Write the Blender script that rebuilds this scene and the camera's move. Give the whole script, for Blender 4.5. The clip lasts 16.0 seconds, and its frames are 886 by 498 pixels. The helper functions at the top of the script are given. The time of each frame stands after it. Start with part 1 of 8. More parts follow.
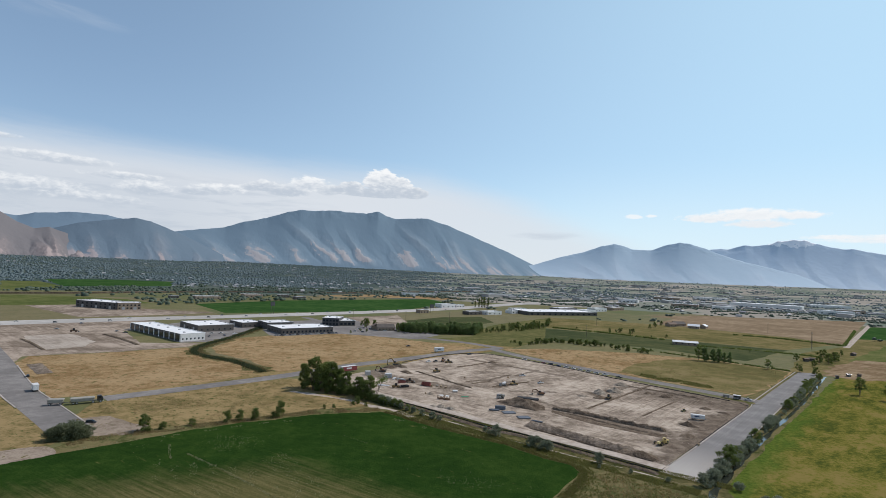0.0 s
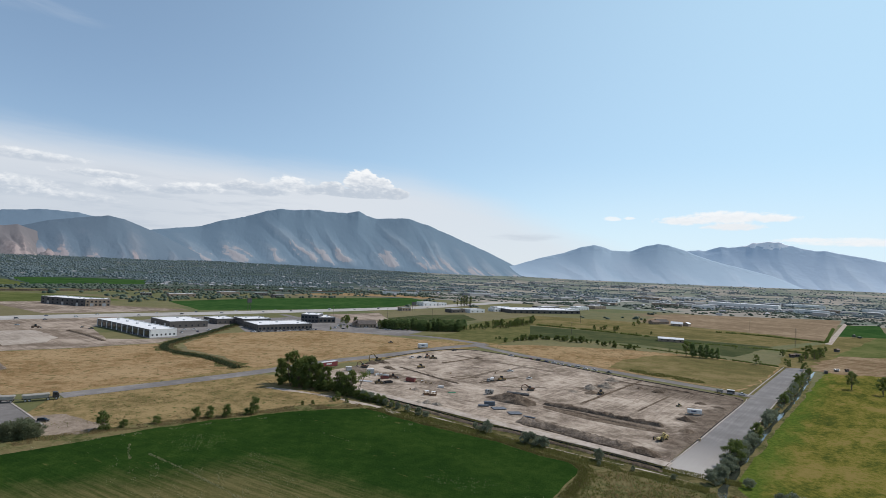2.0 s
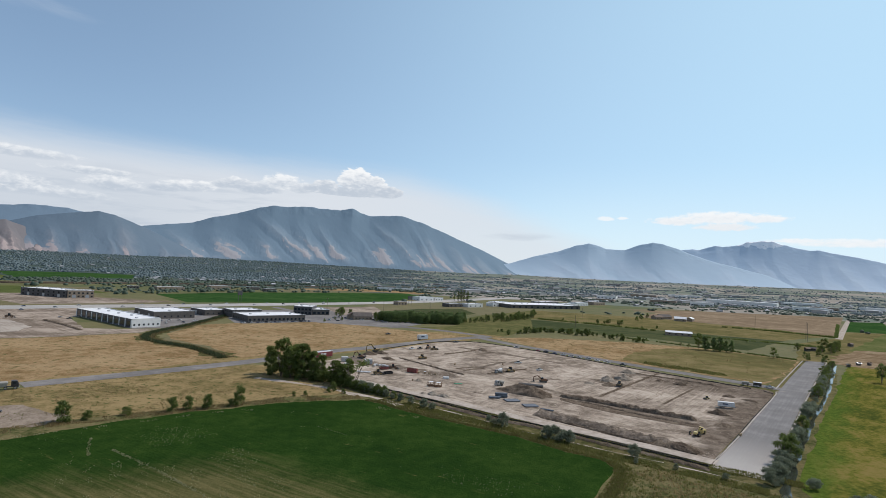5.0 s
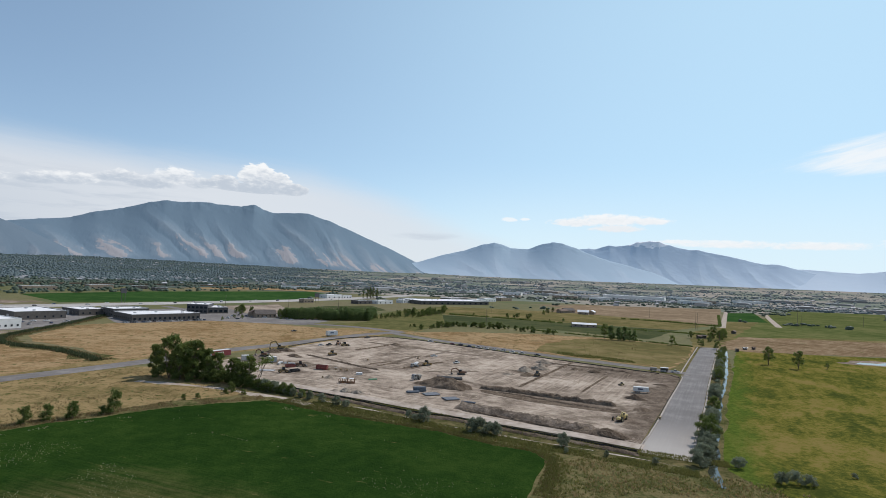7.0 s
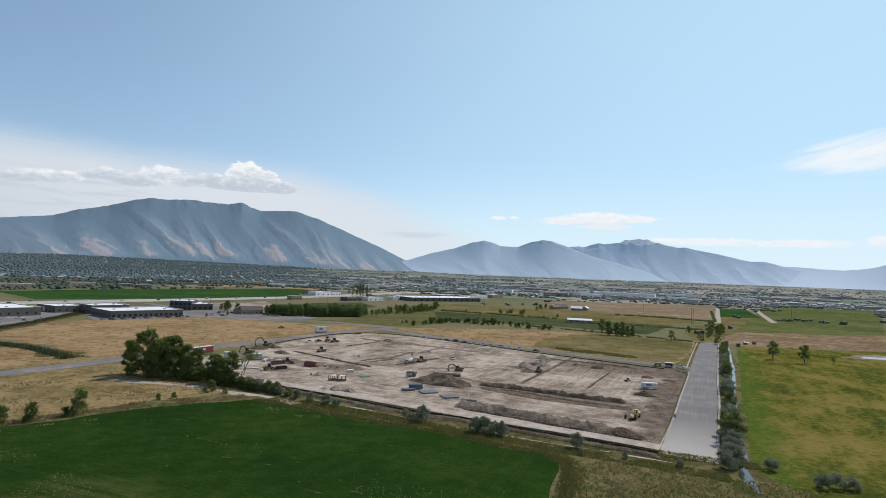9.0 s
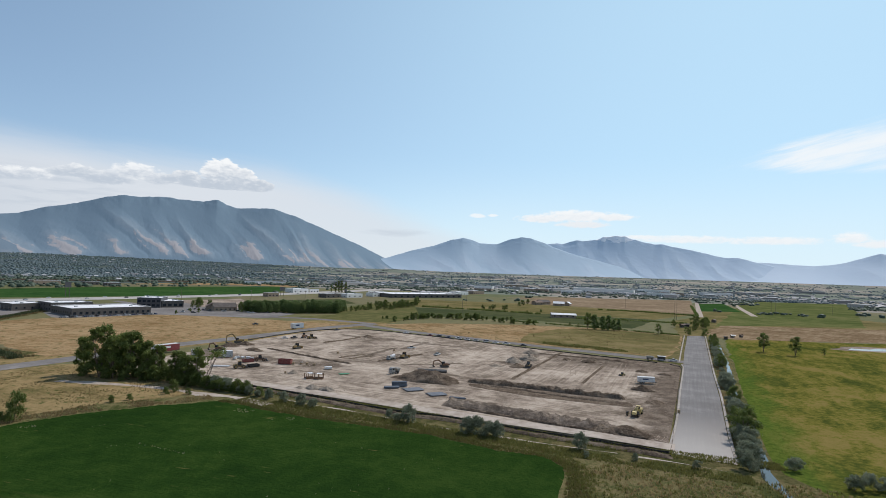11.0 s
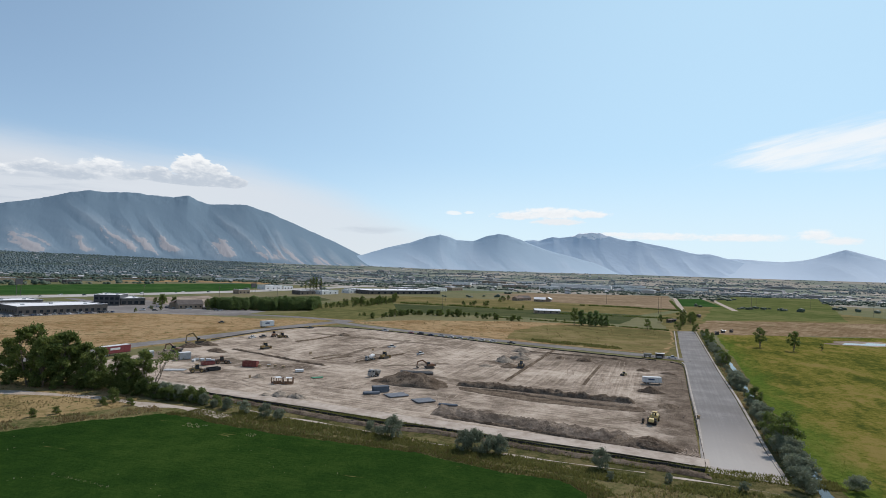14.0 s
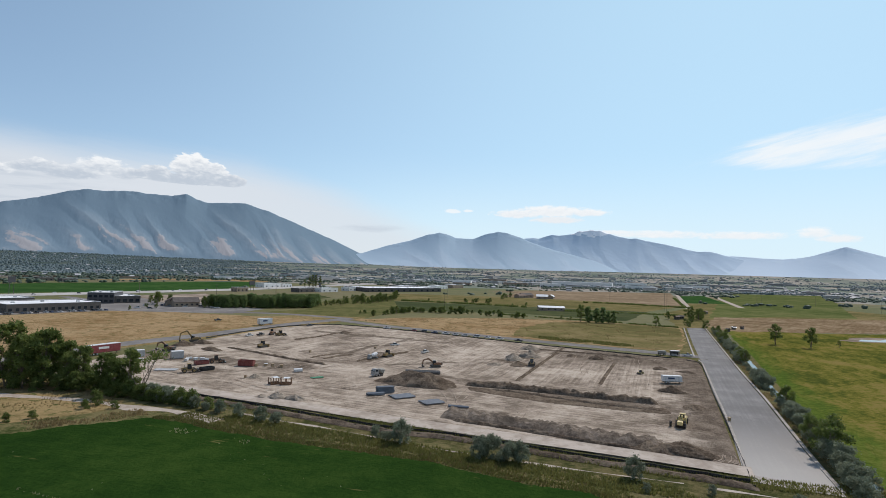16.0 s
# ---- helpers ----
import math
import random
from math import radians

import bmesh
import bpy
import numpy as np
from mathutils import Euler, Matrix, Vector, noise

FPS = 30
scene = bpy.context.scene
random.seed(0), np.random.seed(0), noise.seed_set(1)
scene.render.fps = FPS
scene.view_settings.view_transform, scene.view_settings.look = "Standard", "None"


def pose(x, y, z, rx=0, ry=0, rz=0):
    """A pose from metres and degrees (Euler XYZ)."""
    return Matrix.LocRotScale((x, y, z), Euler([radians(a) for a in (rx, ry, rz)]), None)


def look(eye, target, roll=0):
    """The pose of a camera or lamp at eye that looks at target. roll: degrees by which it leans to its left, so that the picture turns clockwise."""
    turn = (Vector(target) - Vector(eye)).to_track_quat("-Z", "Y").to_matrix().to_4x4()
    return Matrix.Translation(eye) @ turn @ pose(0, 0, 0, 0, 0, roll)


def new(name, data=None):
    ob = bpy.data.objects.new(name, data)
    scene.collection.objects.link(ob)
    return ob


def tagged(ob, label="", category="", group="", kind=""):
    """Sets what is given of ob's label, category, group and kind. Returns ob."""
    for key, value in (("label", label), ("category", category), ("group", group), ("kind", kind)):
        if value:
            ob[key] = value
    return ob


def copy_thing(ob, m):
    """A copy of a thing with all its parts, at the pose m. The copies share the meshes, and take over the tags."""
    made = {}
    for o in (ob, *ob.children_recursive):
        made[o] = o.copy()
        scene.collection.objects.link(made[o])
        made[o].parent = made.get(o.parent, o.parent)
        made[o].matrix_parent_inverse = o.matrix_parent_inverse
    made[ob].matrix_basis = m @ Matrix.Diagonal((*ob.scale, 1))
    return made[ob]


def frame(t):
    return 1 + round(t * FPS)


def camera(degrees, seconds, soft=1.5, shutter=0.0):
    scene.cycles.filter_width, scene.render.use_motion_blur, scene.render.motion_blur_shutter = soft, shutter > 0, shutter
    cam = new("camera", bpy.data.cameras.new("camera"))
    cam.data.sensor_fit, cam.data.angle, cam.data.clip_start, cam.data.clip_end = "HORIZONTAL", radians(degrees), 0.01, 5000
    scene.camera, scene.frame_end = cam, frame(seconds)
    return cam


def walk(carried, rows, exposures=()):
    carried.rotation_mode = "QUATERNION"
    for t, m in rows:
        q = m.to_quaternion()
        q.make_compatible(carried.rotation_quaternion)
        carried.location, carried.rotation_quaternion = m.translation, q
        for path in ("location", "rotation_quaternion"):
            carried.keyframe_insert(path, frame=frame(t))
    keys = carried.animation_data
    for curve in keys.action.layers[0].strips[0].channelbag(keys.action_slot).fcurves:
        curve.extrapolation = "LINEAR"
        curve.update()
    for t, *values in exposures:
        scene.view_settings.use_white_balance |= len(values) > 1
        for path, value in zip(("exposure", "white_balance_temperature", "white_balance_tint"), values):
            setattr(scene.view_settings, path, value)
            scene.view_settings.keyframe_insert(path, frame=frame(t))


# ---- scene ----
cam = camera(78.50, 16.0, soft=0.5)
PATH = [
    (0.0, pose(0.00, 0.00, 60.00, 92.448, -2.460, -0.000)),
    (0.5, pose(-0.59, 3.06, 58.68, 92.460, -2.426, -0.859)),
    (1.0, pose(-1.13, 6.76, 57.19, 92.512, -2.550, -1.402)),
    (1.5, pose(-1.67, 10.15, 55.76, 92.583, -2.606, -1.775)),
    (2.0, pose(-2.42, 13.51, 54.46, 92.637, -2.633, -2.066)),
    (2.5, pose(-3.13, 17.06, 52.94, 92.649, -2.721, -2.309)),
    (3.0, pose(-3.83, 20.56, 51.60, 92.641, -2.756, -2.446)),
    (5.3, pose(-6.59, 37.97, 45.30, 92.566, -2.917, -2.895)),
    (5.5, pose(-6.47, 39.29, 44.65, 92.685, -2.838, -4.218)),
    (6.0, pose(-7.23, 43.45, 43.30, 92.907, -2.648, -10.140)),
    (6.5, pose(-7.85, 47.03, 42.41, 92.940, -2.577, -11.797)),
    (7.0, pose(-8.05, 50.47, 41.41, 92.956, -2.578, -12.480)),
    (7.5, pose(-8.11, 53.87, 40.45, 92.957, -2.525, -12.846)),
    (8.0, pose(-8.05, 57.21, 39.62, 92.933, -2.498, -13.119)),
    (8.5, pose(-8.01, 60.50, 38.86, 92.884, -2.450, -13.431)),
    (10.8, pose(-6.29, 76.27, 35.70, 92.640, -2.106, -15.046)),
    (11.0, pose(-6.32, 77.53, 35.24, 92.698, -2.129, -15.796)),
    (11.5, pose(-5.81, 81.20, 34.46, 92.673, -2.133, -16.843)),
    (12.0, pose(-5.45, 84.44, 33.94, 92.629, -2.073, -17.467)),
    (12.5, pose(-4.86, 87.97, 33.27, 92.600, -2.090, -17.846)),
    (13.0, pose(-4.56, 91.26, 33.10, 92.579, -2.040, -18.068)),
    (13.5, pose(-3.97, 94.54, 33.03, 92.529, -2.001, -18.210)),
    (14.0, pose(-3.57, 97.66, 33.08, 92.486, -1.953, -18.297)),
    (14.5, pose(-3.21, 100.61, 33.04, 92.446, -2.029, -18.315)),
    (15.0, pose(-2.83, 103.39, 32.61, 92.408, -1.957, -18.329)),
    (15.5, pose(-2.75, 105.78, 32.12, 92.365, -1.917, -18.359)),
    (16.0, pose(-2.70, 107.75, 31.46, 92.316, -1.806, -18.378)),
]
walk(cam, PATH)

# ---- light: sun ahead and to the right, high; hazy sky with clouds low over the ranges ----
SUN_AZ, SUN_EL = 62.0, 50.0          # degrees clockwise from +y, and above the horizon
scene.view_settings.exposure = 0.0


def node_maker(tree):
    """Short ways to add nodes and links to a node tree."""
    def put(kind, **settings):
        n = tree.nodes.new(kind)
        for key, value in settings.items():
            setattr(n, key, value)
        return n

    def feed(socket, value):
        if hasattr(value, "is_output"):
            tree.links.new(value, socket)
        else:
            socket.default_value = value

    def calc(op, a, b=0.0, c=0.0, clamp=False):
        n = put("ShaderNodeMath", operation=op, use_clamp=clamp)
        for socket, value in zip(n.inputs, (a, b, c)):
            feed(socket, value)
        return n.outputs[0]

    def blend(fac, a, b, kind="MIX"):
        n = put("ShaderNodeMix", data_type="RGBA", blend_type=kind)
        feed(n.inputs["Factor"], fac)
        feed(n.inputs[6], a)
        feed(n.inputs[7], b)
        return n.outputs[2]

    def noise_tex(vector, scale, detail=3.0, rough=0.55, distort=0.0):
        n = put("ShaderNodeTexNoise")
        feed(n.inputs["Vector"], vector)
        n.inputs["Scale"].default_value, n.inputs["Detail"].default_value = scale, detail
        n.inputs["Roughness"].default_value, n.inputs["Distortion"].default_value = rough, distort
        return n.outputs[0]

    def smooth(value, low, high):
        n = put("ShaderNodeMapRange", interpolation_type="SMOOTHSTEP")
        feed(n.inputs[0], value)
        n.inputs[1].default_value, n.inputs[2].default_value = low, high
        return n.outputs[0]

    def mapped(vector, scale, turn=0.0):
        n = put("ShaderNodeMapping", vector_type="TEXTURE")
        feed(n.inputs["Vector"], vector)
        n.inputs["Rotation"].default_value = (0, 0, radians(turn))
        n.inputs["Scale"].default_value = [1 / max(s, 1e-6) for s in scale]
        return n.outputs[0]

    def ramp(fac, stops):
        n = put("ShaderNodeValToRGB")
        feed(n.inputs[0], fac)
        e = n.color_ramp.elements
        while len(e) < len(stops):
            e.new(0.5)
        for el, (pos, col) in zip(e, stops):
            el.position, el.color = pos, (*col, 1)
        return n.outputs[0]
    return put, feed, calc, blend, noise_tex, smooth, mapped, ramp


def make_world():
    world = bpy.data.worlds.new("sky")
    scene.world = world
    world.use_nodes = True
    tree = world.node_tree
    tree.nodes.clear()
    put, feed, calc, blend, noise_tex, smooth, mapped, ramp = node_maker(tree)
    sky = put("ShaderNodeTexSky", sky_type="NISHITA", sun_disc=False)
    sky.sun_elevation, sky.sun_rotation = radians(SUN_EL), radians(SUN_AZ)
    sky.altitude, sky.air_density, sky.dust_density, sky.ozone_density = 1400, 1.0, SKY_DUST, 1.0
    way = put("ShaderNodeTexCoord").outputs["Generated"]
    split = put("ShaderNodeSeparateXYZ")
    feed(split.inputs[0], way)
    x, y, z = split.outputs
    az = calc("MULTIPLY", calc("ARCTAN2", x, y), 57.2958)
    el = calc("MULTIPLY", calc("ARCSINE", z), 57.2958)
    flat = put("ShaderNodeCombineXYZ")
    feed(flat.inputs[0], az)
    feed(flat.inputs[1], calc("MULTIPLY", el, 2.2))
    plane = flat.outputs[0]
    puffs = noise_tex(plane, 0.55, 6, 0.6, 0.3)
    wisps = noise_tex(mapped(plane, (0.35, 1.2, 1), -12), 0.22, 5, 0.6, 0.6)
    lumps = noise_tex(mapped(plane, (0.5, 1.6, 1)), 0.3, 5, 0.6, 0.2)

    # the white bank that thins out along a line falling to the right
    fall = calc("POWER", calc("MAXIMUM", calc("ADD", az, 2.0), 0.0), 1.5)
    top = calc("SUBTRACT", calc("ADD", calc("MULTIPLY", az, -0.02), 10.6), calc("MULTIPLY", fall, 0.065))
    under = calc("SUBTRACT", calc("ADD", top, calc("MULTIPLY", calc("SUBTRACT", wisps, 0.5), 1.6)), el)
    bank = calc("MULTIPLY", smooth(under, -0.8, 3.4), smooth(el, -6.0, 0.5))
    bank = calc("MULTIPLY", bank, calc("ADD", 0.72, calc("MULTIPLY", smooth(calc("MULTIPLY", az, -1.0), -20.0, 12.0), 0.22)))
    # thin high haze, thicker towards the sun
    haze = calc("ADD", 0.16, calc("MULTIPLY", calc("MULTIPLY", smooth(az, -40.0, 50.0), smooth(az, 170.0, 100.0)), 0.62))
    haze = calc("MULTIPLY", haze, calc("SUBTRACT", 1.0, calc("MULTIPLY", smooth(el, 24.0, 60.0), 0.8)))
    clear = blend(haze, sky.outputs[0], (*HAZE, 1))
    low_air = calc("MULTIPLY", smooth(el, 13.0, 1.0), calc("MULTIPLY", smooth(az, -10.0, 25.0), smooth(az, 170.0, 100.0)))
    clear = blend(calc("MULTIPLY", low_air, 0.75), clear, (*LOW_AIR, 1))
    colour = blend(bank, clear, (*CLOUD_BANK, 1))
    under_grey = calc("MULTIPLY", smooth(el, 10.5, 4.5), smooth(calc("MULTIPLY", az, -1.0), 12.0, 30.0))
    colour = blend(calc("MULTIPLY", under_grey, 0.5), colour, (*CLOUD_GREY, 1))
    # grey bellies in the bank
    belly = calc("MULTIPLY", smooth(lumps, 0.46, 0.66), smooth(under, 2.0, 4.5))
    belly = calc("MULTIPLY", belly, smooth(calc("MULTIPLY", az, -1.0), 8.0, 22.0))
    colour = blend(calc("MULTIPLY", belly, 0.6), colour, (*CLOUD_GREY, 1))

    def cloud(colour, az0, el0, waz, wel, soft, strength, tint, texture, shade=0.0):
        """One cloud: an oval at az0, el0 with a ragged edge, and a shaded base."""
        dx = calc("DIVIDE", calc("SUBTRACT", az, az0), waz)
        dy = calc("DIVIDE", calc("SUBTRACT", el, el0), wel)
        lift = calc("MULTIPLY", calc("LESS_THAN", dy, 0.0), 0.9)
        dist = calc("ADD", calc("MULTIPLY", dx, dx), calc("MULTIPLY", calc("MULTIPLY", dy, dy), calc("ADD", 1.0, lift)))
        body = calc("SUBTRACT", calc("MULTIPLY", texture, 2.0), dist)
        mask = calc("MULTIPLY", smooth(body, 0.35, 0.35 + soft), strength)
        if shade:
            low = smooth(calc("ADD", calc("MULTIPLY", dy, -1.0), calc("MULTIPLY", calc("SUBTRACT", puffs, 0.5), 3.0)), -0.5, 0.4)
            col = blend(calc("MULTIPLY", low, shade), (*tint, 1), (*CLOUD_GREY, 1))
        else:
            col = (*tint, 1)
        return blend(mask, colour, col)

    def heap(colour, lobes, soft, strength, shade, rough=0.9, texture=None):
        """A cumulus: rounded lobes run together, white at the rim and grey within and below."""
        field, height = None, None
        for az0, el0, waz, wel in lobes:
            dx = calc("DIVIDE", calc("SUBTRACT", az, az0), waz)
            dy = calc("DIVIDE", calc("SUBTRACT", el, el0), wel)
            low = calc("MULTIPLY", calc("LESS_THAN", dy, 0.0), 0.6)
            one = calc("SUBTRACT", 1.0, calc("ADD", calc("MULTIPLY", dx, dx), calc("MULTIPLY", calc("MULTIPLY", dy, dy), calc("ADD", 1.0, low))))
            field = one if field is None else calc("MAXIMUM", field, one)
        base, tall = min(q[1] - 0.5 * q[3] for q in lobes), max(q[1] + q[3] for q in lobes)
        ragged_field = calc("ADD", field, calc("MULTIPLY", calc("SUBTRACT", billow if texture is None else texture, 0.5), rough * 2))
        mask = calc("MULTIPLY", smooth(ragged_field, 0.0, soft), strength)
        sink = calc("DIVIDE", calc("SUBTRACT", base + 0.62 * (tall - base), el), 0.62 * (tall - base))
        grey = smooth(calc("ADD", calc("MULTIPLY", sink, 0.7), calc("ADD", calc("MULTIPLY", ragged_field, 0.35), calc("MULTIPLY", calc("SUBTRACT", 0.5, billow), 2.4))), -0.3, 1.0)
        return blend(mask, colour, blend(calc("MULTIPLY", grey, shade), (*CLOUD_WHITE, 1), (*CLOUD_GREY, 1)))

    billow = noise_tex(plane, 1.15, 6, 0.62, 0.3)
    # flat grey clouds in the bank
    for az0, el0, waz, wel, strength in ((-36.2, 8.3, 5.4, 0.62, 0.75), (-30.6, 7.45, 4.2, 0.5, 0.7), (-38.5, 5.6, 6.5, 1.2, 0.75), (-29.2, 6.5, 3.0, 0.9, 0.8), (-41.0, 9.6, 3.0, 0.35, 0.6), (-33.0, 5.2, 5.0, 0.6, 0.55)):
        colour = heap(colour, [(az0, el0, waz, wel)], 0.8, strength, 1.0, 0.7)
    colour = heap(colour, [(-23.4, 7.0, 2.6, 0.75), (-21.6, 7.2, 1.6, 0.6), (-25.0, 6.7, 2.0, 0.5)], 0.7, 0.85, 1.0, 1.0)
    colour = heap(colour, [(-14.2, 8.35, 2.2, 0.95), (-12.4, 7.9, 1.6, 0.75), (-16.6, 7.5, 2.8, 0.75), (-18.6, 7.75, 1.9, 0.75), (-19.9, 7.6, 1.2, 0.5)], 0.6, 0.9, 1.0, 1.0)
    colour = heap(colour, [(-6.9, 9.0, 2.1, 1.55), (-5.2, 8.7, 1.7, 1.15), (-10.0, 8.3, 1.5, 0.8), (-11.3, 8.0, 1.1, 0.5), (-3.6, 8.1, 1.9, 0.75), (-7.5, 7.9, 4.6, 0.6)], 0.3, 1.0, 0.95, 0.75)
    colour = cloud(colour, -37.5, 20.0, 8.5, 1.5, 1.2, 0.25, CLOUD_WHITE, wisps)
    colour = heap(colour, [(29.6, 6.45, 4.6, 0.75), (26.0, 6.15, 3.0, 0.55), (33.0, 6.35, 2.6, 0.5), (30.0, 5.6, 3.0, 0.5)], 0.8, 0.95, 0.25, 0.9)
    colour = heap(colour, [(19.2, 6.3, 1.0, 0.3), (20.8, 6.4, 0.7, 0.2)], 0.8, 0.75, 0.0, 0.8)
    colour = heap(colour, [(40.0, 4.2, 6.0, 0.5), (47.0, 4.1, 5.0, 0.5), (52.8, 4.3, 1.6, 0.7), (54.6, 3.8, 2.0, 0.5), (36.0, 4.4, 3.0, 0.3)], 1.0, 0.9, 0.15, 0.8)
    # a wedge of cirrus, blunt at one end and spreading upwards
    lean = calc("SUBTRACT", el, calc("ADD", 11.2, calc("MULTIPLY", calc("SUBTRACT", az, 45.0), 0.08)))
    spread = calc("ADD", 1.0, calc("MULTIPLY", calc("MAXIMUM", calc("SUBTRACT", az, 45.0), 0.0), 0.13))
    rise = calc("DIVIDE", lean, spread)
    streaks = noise_tex(mapped(plane, (0.3, 1.1, 1), 24), 0.5, 5, 0.6, 0.4)
    veil = calc("ADD", calc("SUBTRACT", 1.0, calc("MULTIPLY", rise, rise)), calc("MULTIPLY", calc("SUBTRACT", streaks, 0.5), 2.2))
    veil = calc("MULTIPLY", smooth(veil, 0.0, 1.3), calc("MULTIPLY", smooth(calc("ADD", az, calc("MULTIPLY", calc("SUBTRACT", streaks, 0.5), 9.0)), 43.5, 50.0), smooth(az, 100.0, 75.0)))
    colour = blend(calc("MULTIPLY", veil, 0.85), colour, (*CLOUD_WHITE, 1))
    colour = cloud(colour, 10.5, 4.2, 5.0, 0.8, 1.0, 0.55, CLOUD_GREY, lumps)
    out, back = put("ShaderNodeOutputWorld"), put("ShaderNodeBackground")
    feed(back.inputs[0], colour)
    back.inputs[1].default_value = SKY_STRENGTH
    tree.links.new(back.outputs[0], out.inputs[0])


SKY_STRENGTH, SKY_DUST = 0.12, 0.6
HAZE, LOW_AIR = (4.65, 6.85, 8.4), (6.2, 7.35, 8.0)
CLOUD_WHITE, CLOUD_BANK, CLOUD_GREY = (7.7, 7.85, 8.0), (6.0, 6.3, 6.75), (4.3, 4.85, 5.6)


make_world()
sun = new("sun", bpy.data.lights.new("sun", "SUN"))
sun.data.energy, sun.data.angle, sun.data.color = 3.1, radians(0.6), (1.0, 0.915, 0.86)
away = Vector((math.sin(radians(SUN_AZ)) * math.cos(radians(SUN_EL)), math.cos(radians(SUN_AZ)) * math.cos(radians(SUN_EL)), math.sin(radians(SUN_EL))))
sun.matrix_world = look(away * 500, (0, 0, 0))

# ---- materials ----
def fresh(name):
    m = bpy.data.materials.new(name)
    m.use_nodes = True
    m.node_tree.nodes.clear()
    tools = node_maker(m.node_tree)
    put, feed = tools[0], tools[1]
    out, bsdf = put("ShaderNodeOutputMaterial"), put("ShaderNodeBsdfPrincipled")
    m.node_tree.links.new(bsdf.outputs[0], out.inputs[0])
    return m, bsdf, tools


def ground_mat(name, dark, mid, light, sizes=(60, 9, 1.2), weights=(0.4, 0.35, 0.25), bump=0.3, rough=0.95, streak=None, spots=None):
    """Ground with three sizes of variation in metres; streak: (turn, stretch, size, weight); spots: (colour, size, share)."""
    m, bsdf, (put, feed, calc, blend, noise_tex, smooth, mapped, ramp) = fresh(name)
    where = put("ShaderNodeNewGeometry").outputs["Position"]
    total = 0.0
    for size, weight in zip(sizes, weights):
        total = calc("ADD", total, calc("MULTIPLY", noise_tex(where, 1 / size, 4, 0.6), weight))
    if streak:
        turn, stretch, size, weight = streak
        lines = noise_tex(mapped(where, (1 / size, 1 / (size * stretch), 1 / size), turn), 1.0, 4, 0.6, 0.1)
        total = calc("ADD", total, calc("MULTIPLY", calc("SUBTRACT", lines, 0.5), weight))
    wide = smooth(total, 0.38, 0.62)
    colour = ramp(wide, ((0.0, dark), (0.5, mid), (1.0, light)))
    if spots:
        col, size, share = spots
        colour = blend(smooth(noise_tex(where, 1 / size, 3, 0.65), 1 - share, 1 - share + 0.12), colour, (*col, 1))
    feed(bsdf.inputs["Base Color"], colour)
    bsdf.inputs["Roughness"].default_value = rough
    bsdf.inputs["Specular IOR Level"].default_value = 0.0
    if bump:
        b = put("ShaderNodeBump")
        b.inputs["Strength"].default_value, b.inputs["Distance"].default_value = bump, 0.4
        feed(b.inputs["Height"], noise_tex(where, 0.9, 6, 0.75))
        m.node_tree.links.new(b.outputs[0], bsdf.inputs["Normal"])
    return m


def thing_mat(name, colour, rough=0.6, metal=0.0, vary=0.15, size=0.8, dirt=0.0, emission=None):
    """Paint, metal, cloth and the like, with light wear and a little dust."""
    m, bsdf, (put, feed, calc, blend, noise_tex, smooth, mapped, ramp) = fresh(name)
    where = put("ShaderNodeTexCoord").outputs["Object"]
    n = noise_tex(where, 1 / size, 4, 0.6)
    shade = tuple(c * (1 - vary) for c in colour)
    tint = tuple(min(1, c * (1 + vary)) for c in colour)
    col = ramp(smooth(n, 0.3, 0.7), ((0.0, shade), (1.0, tint)))
    if dirt:
        col = blend(calc("MULTIPLY", smooth(noise_tex(where, 1.7 / size, 4, 0.65), 0.48, 0.68), dirt), col, (0.3, 0.25, 0.19, 1))
    feed(bsdf.inputs["Base Color"], col)
    feed(bsdf.inputs["Roughness"], calc("ADD", rough - 0.1, calc("MULTIPLY", n, 0.2)))
    bsdf.inputs["Metallic"].default_value = metal
    return m


def leaf_mat(name, dark, light, glow=0.35):
    m, bsdf, (put, feed, calc, blend, noise_tex, smooth, mapped, ramp) = fresh(name)
    info, geo = put("ShaderNodeObjectInfo"), put("ShaderNodeNewGeometry")
    mix = calc("ADD", calc("MULTIPLY", geo.outputs["Random Per Island"], 0.65), calc("MULTIPLY", info.outputs["Random"], 0.35))
    col = ramp(mix, ((0.0, dark), (1.0, light)))
    feed(bsdf.inputs["Base Color"], col)
    bsdf.inputs["Roughness"].default_value = 0.6
    bsdf.inputs["Specular IOR Level"].default_value = 0.25
    through_leaf, add, out = put("ShaderNodeBsdfTranslucent"), put("ShaderNodeMixShader"), m.node_tree.nodes["Material Output"]
    feed(through_leaf.inputs[0], col)
    add.inputs[0].default_value = glow
    m.node_tree.links.new(bsdf.outputs[0], add.inputs[1])
    m.node_tree.links.new(through_leaf.outputs[0], add.inputs[2])
    m.node_tree.links.new(add.outputs[0], out.inputs[0])
    return m


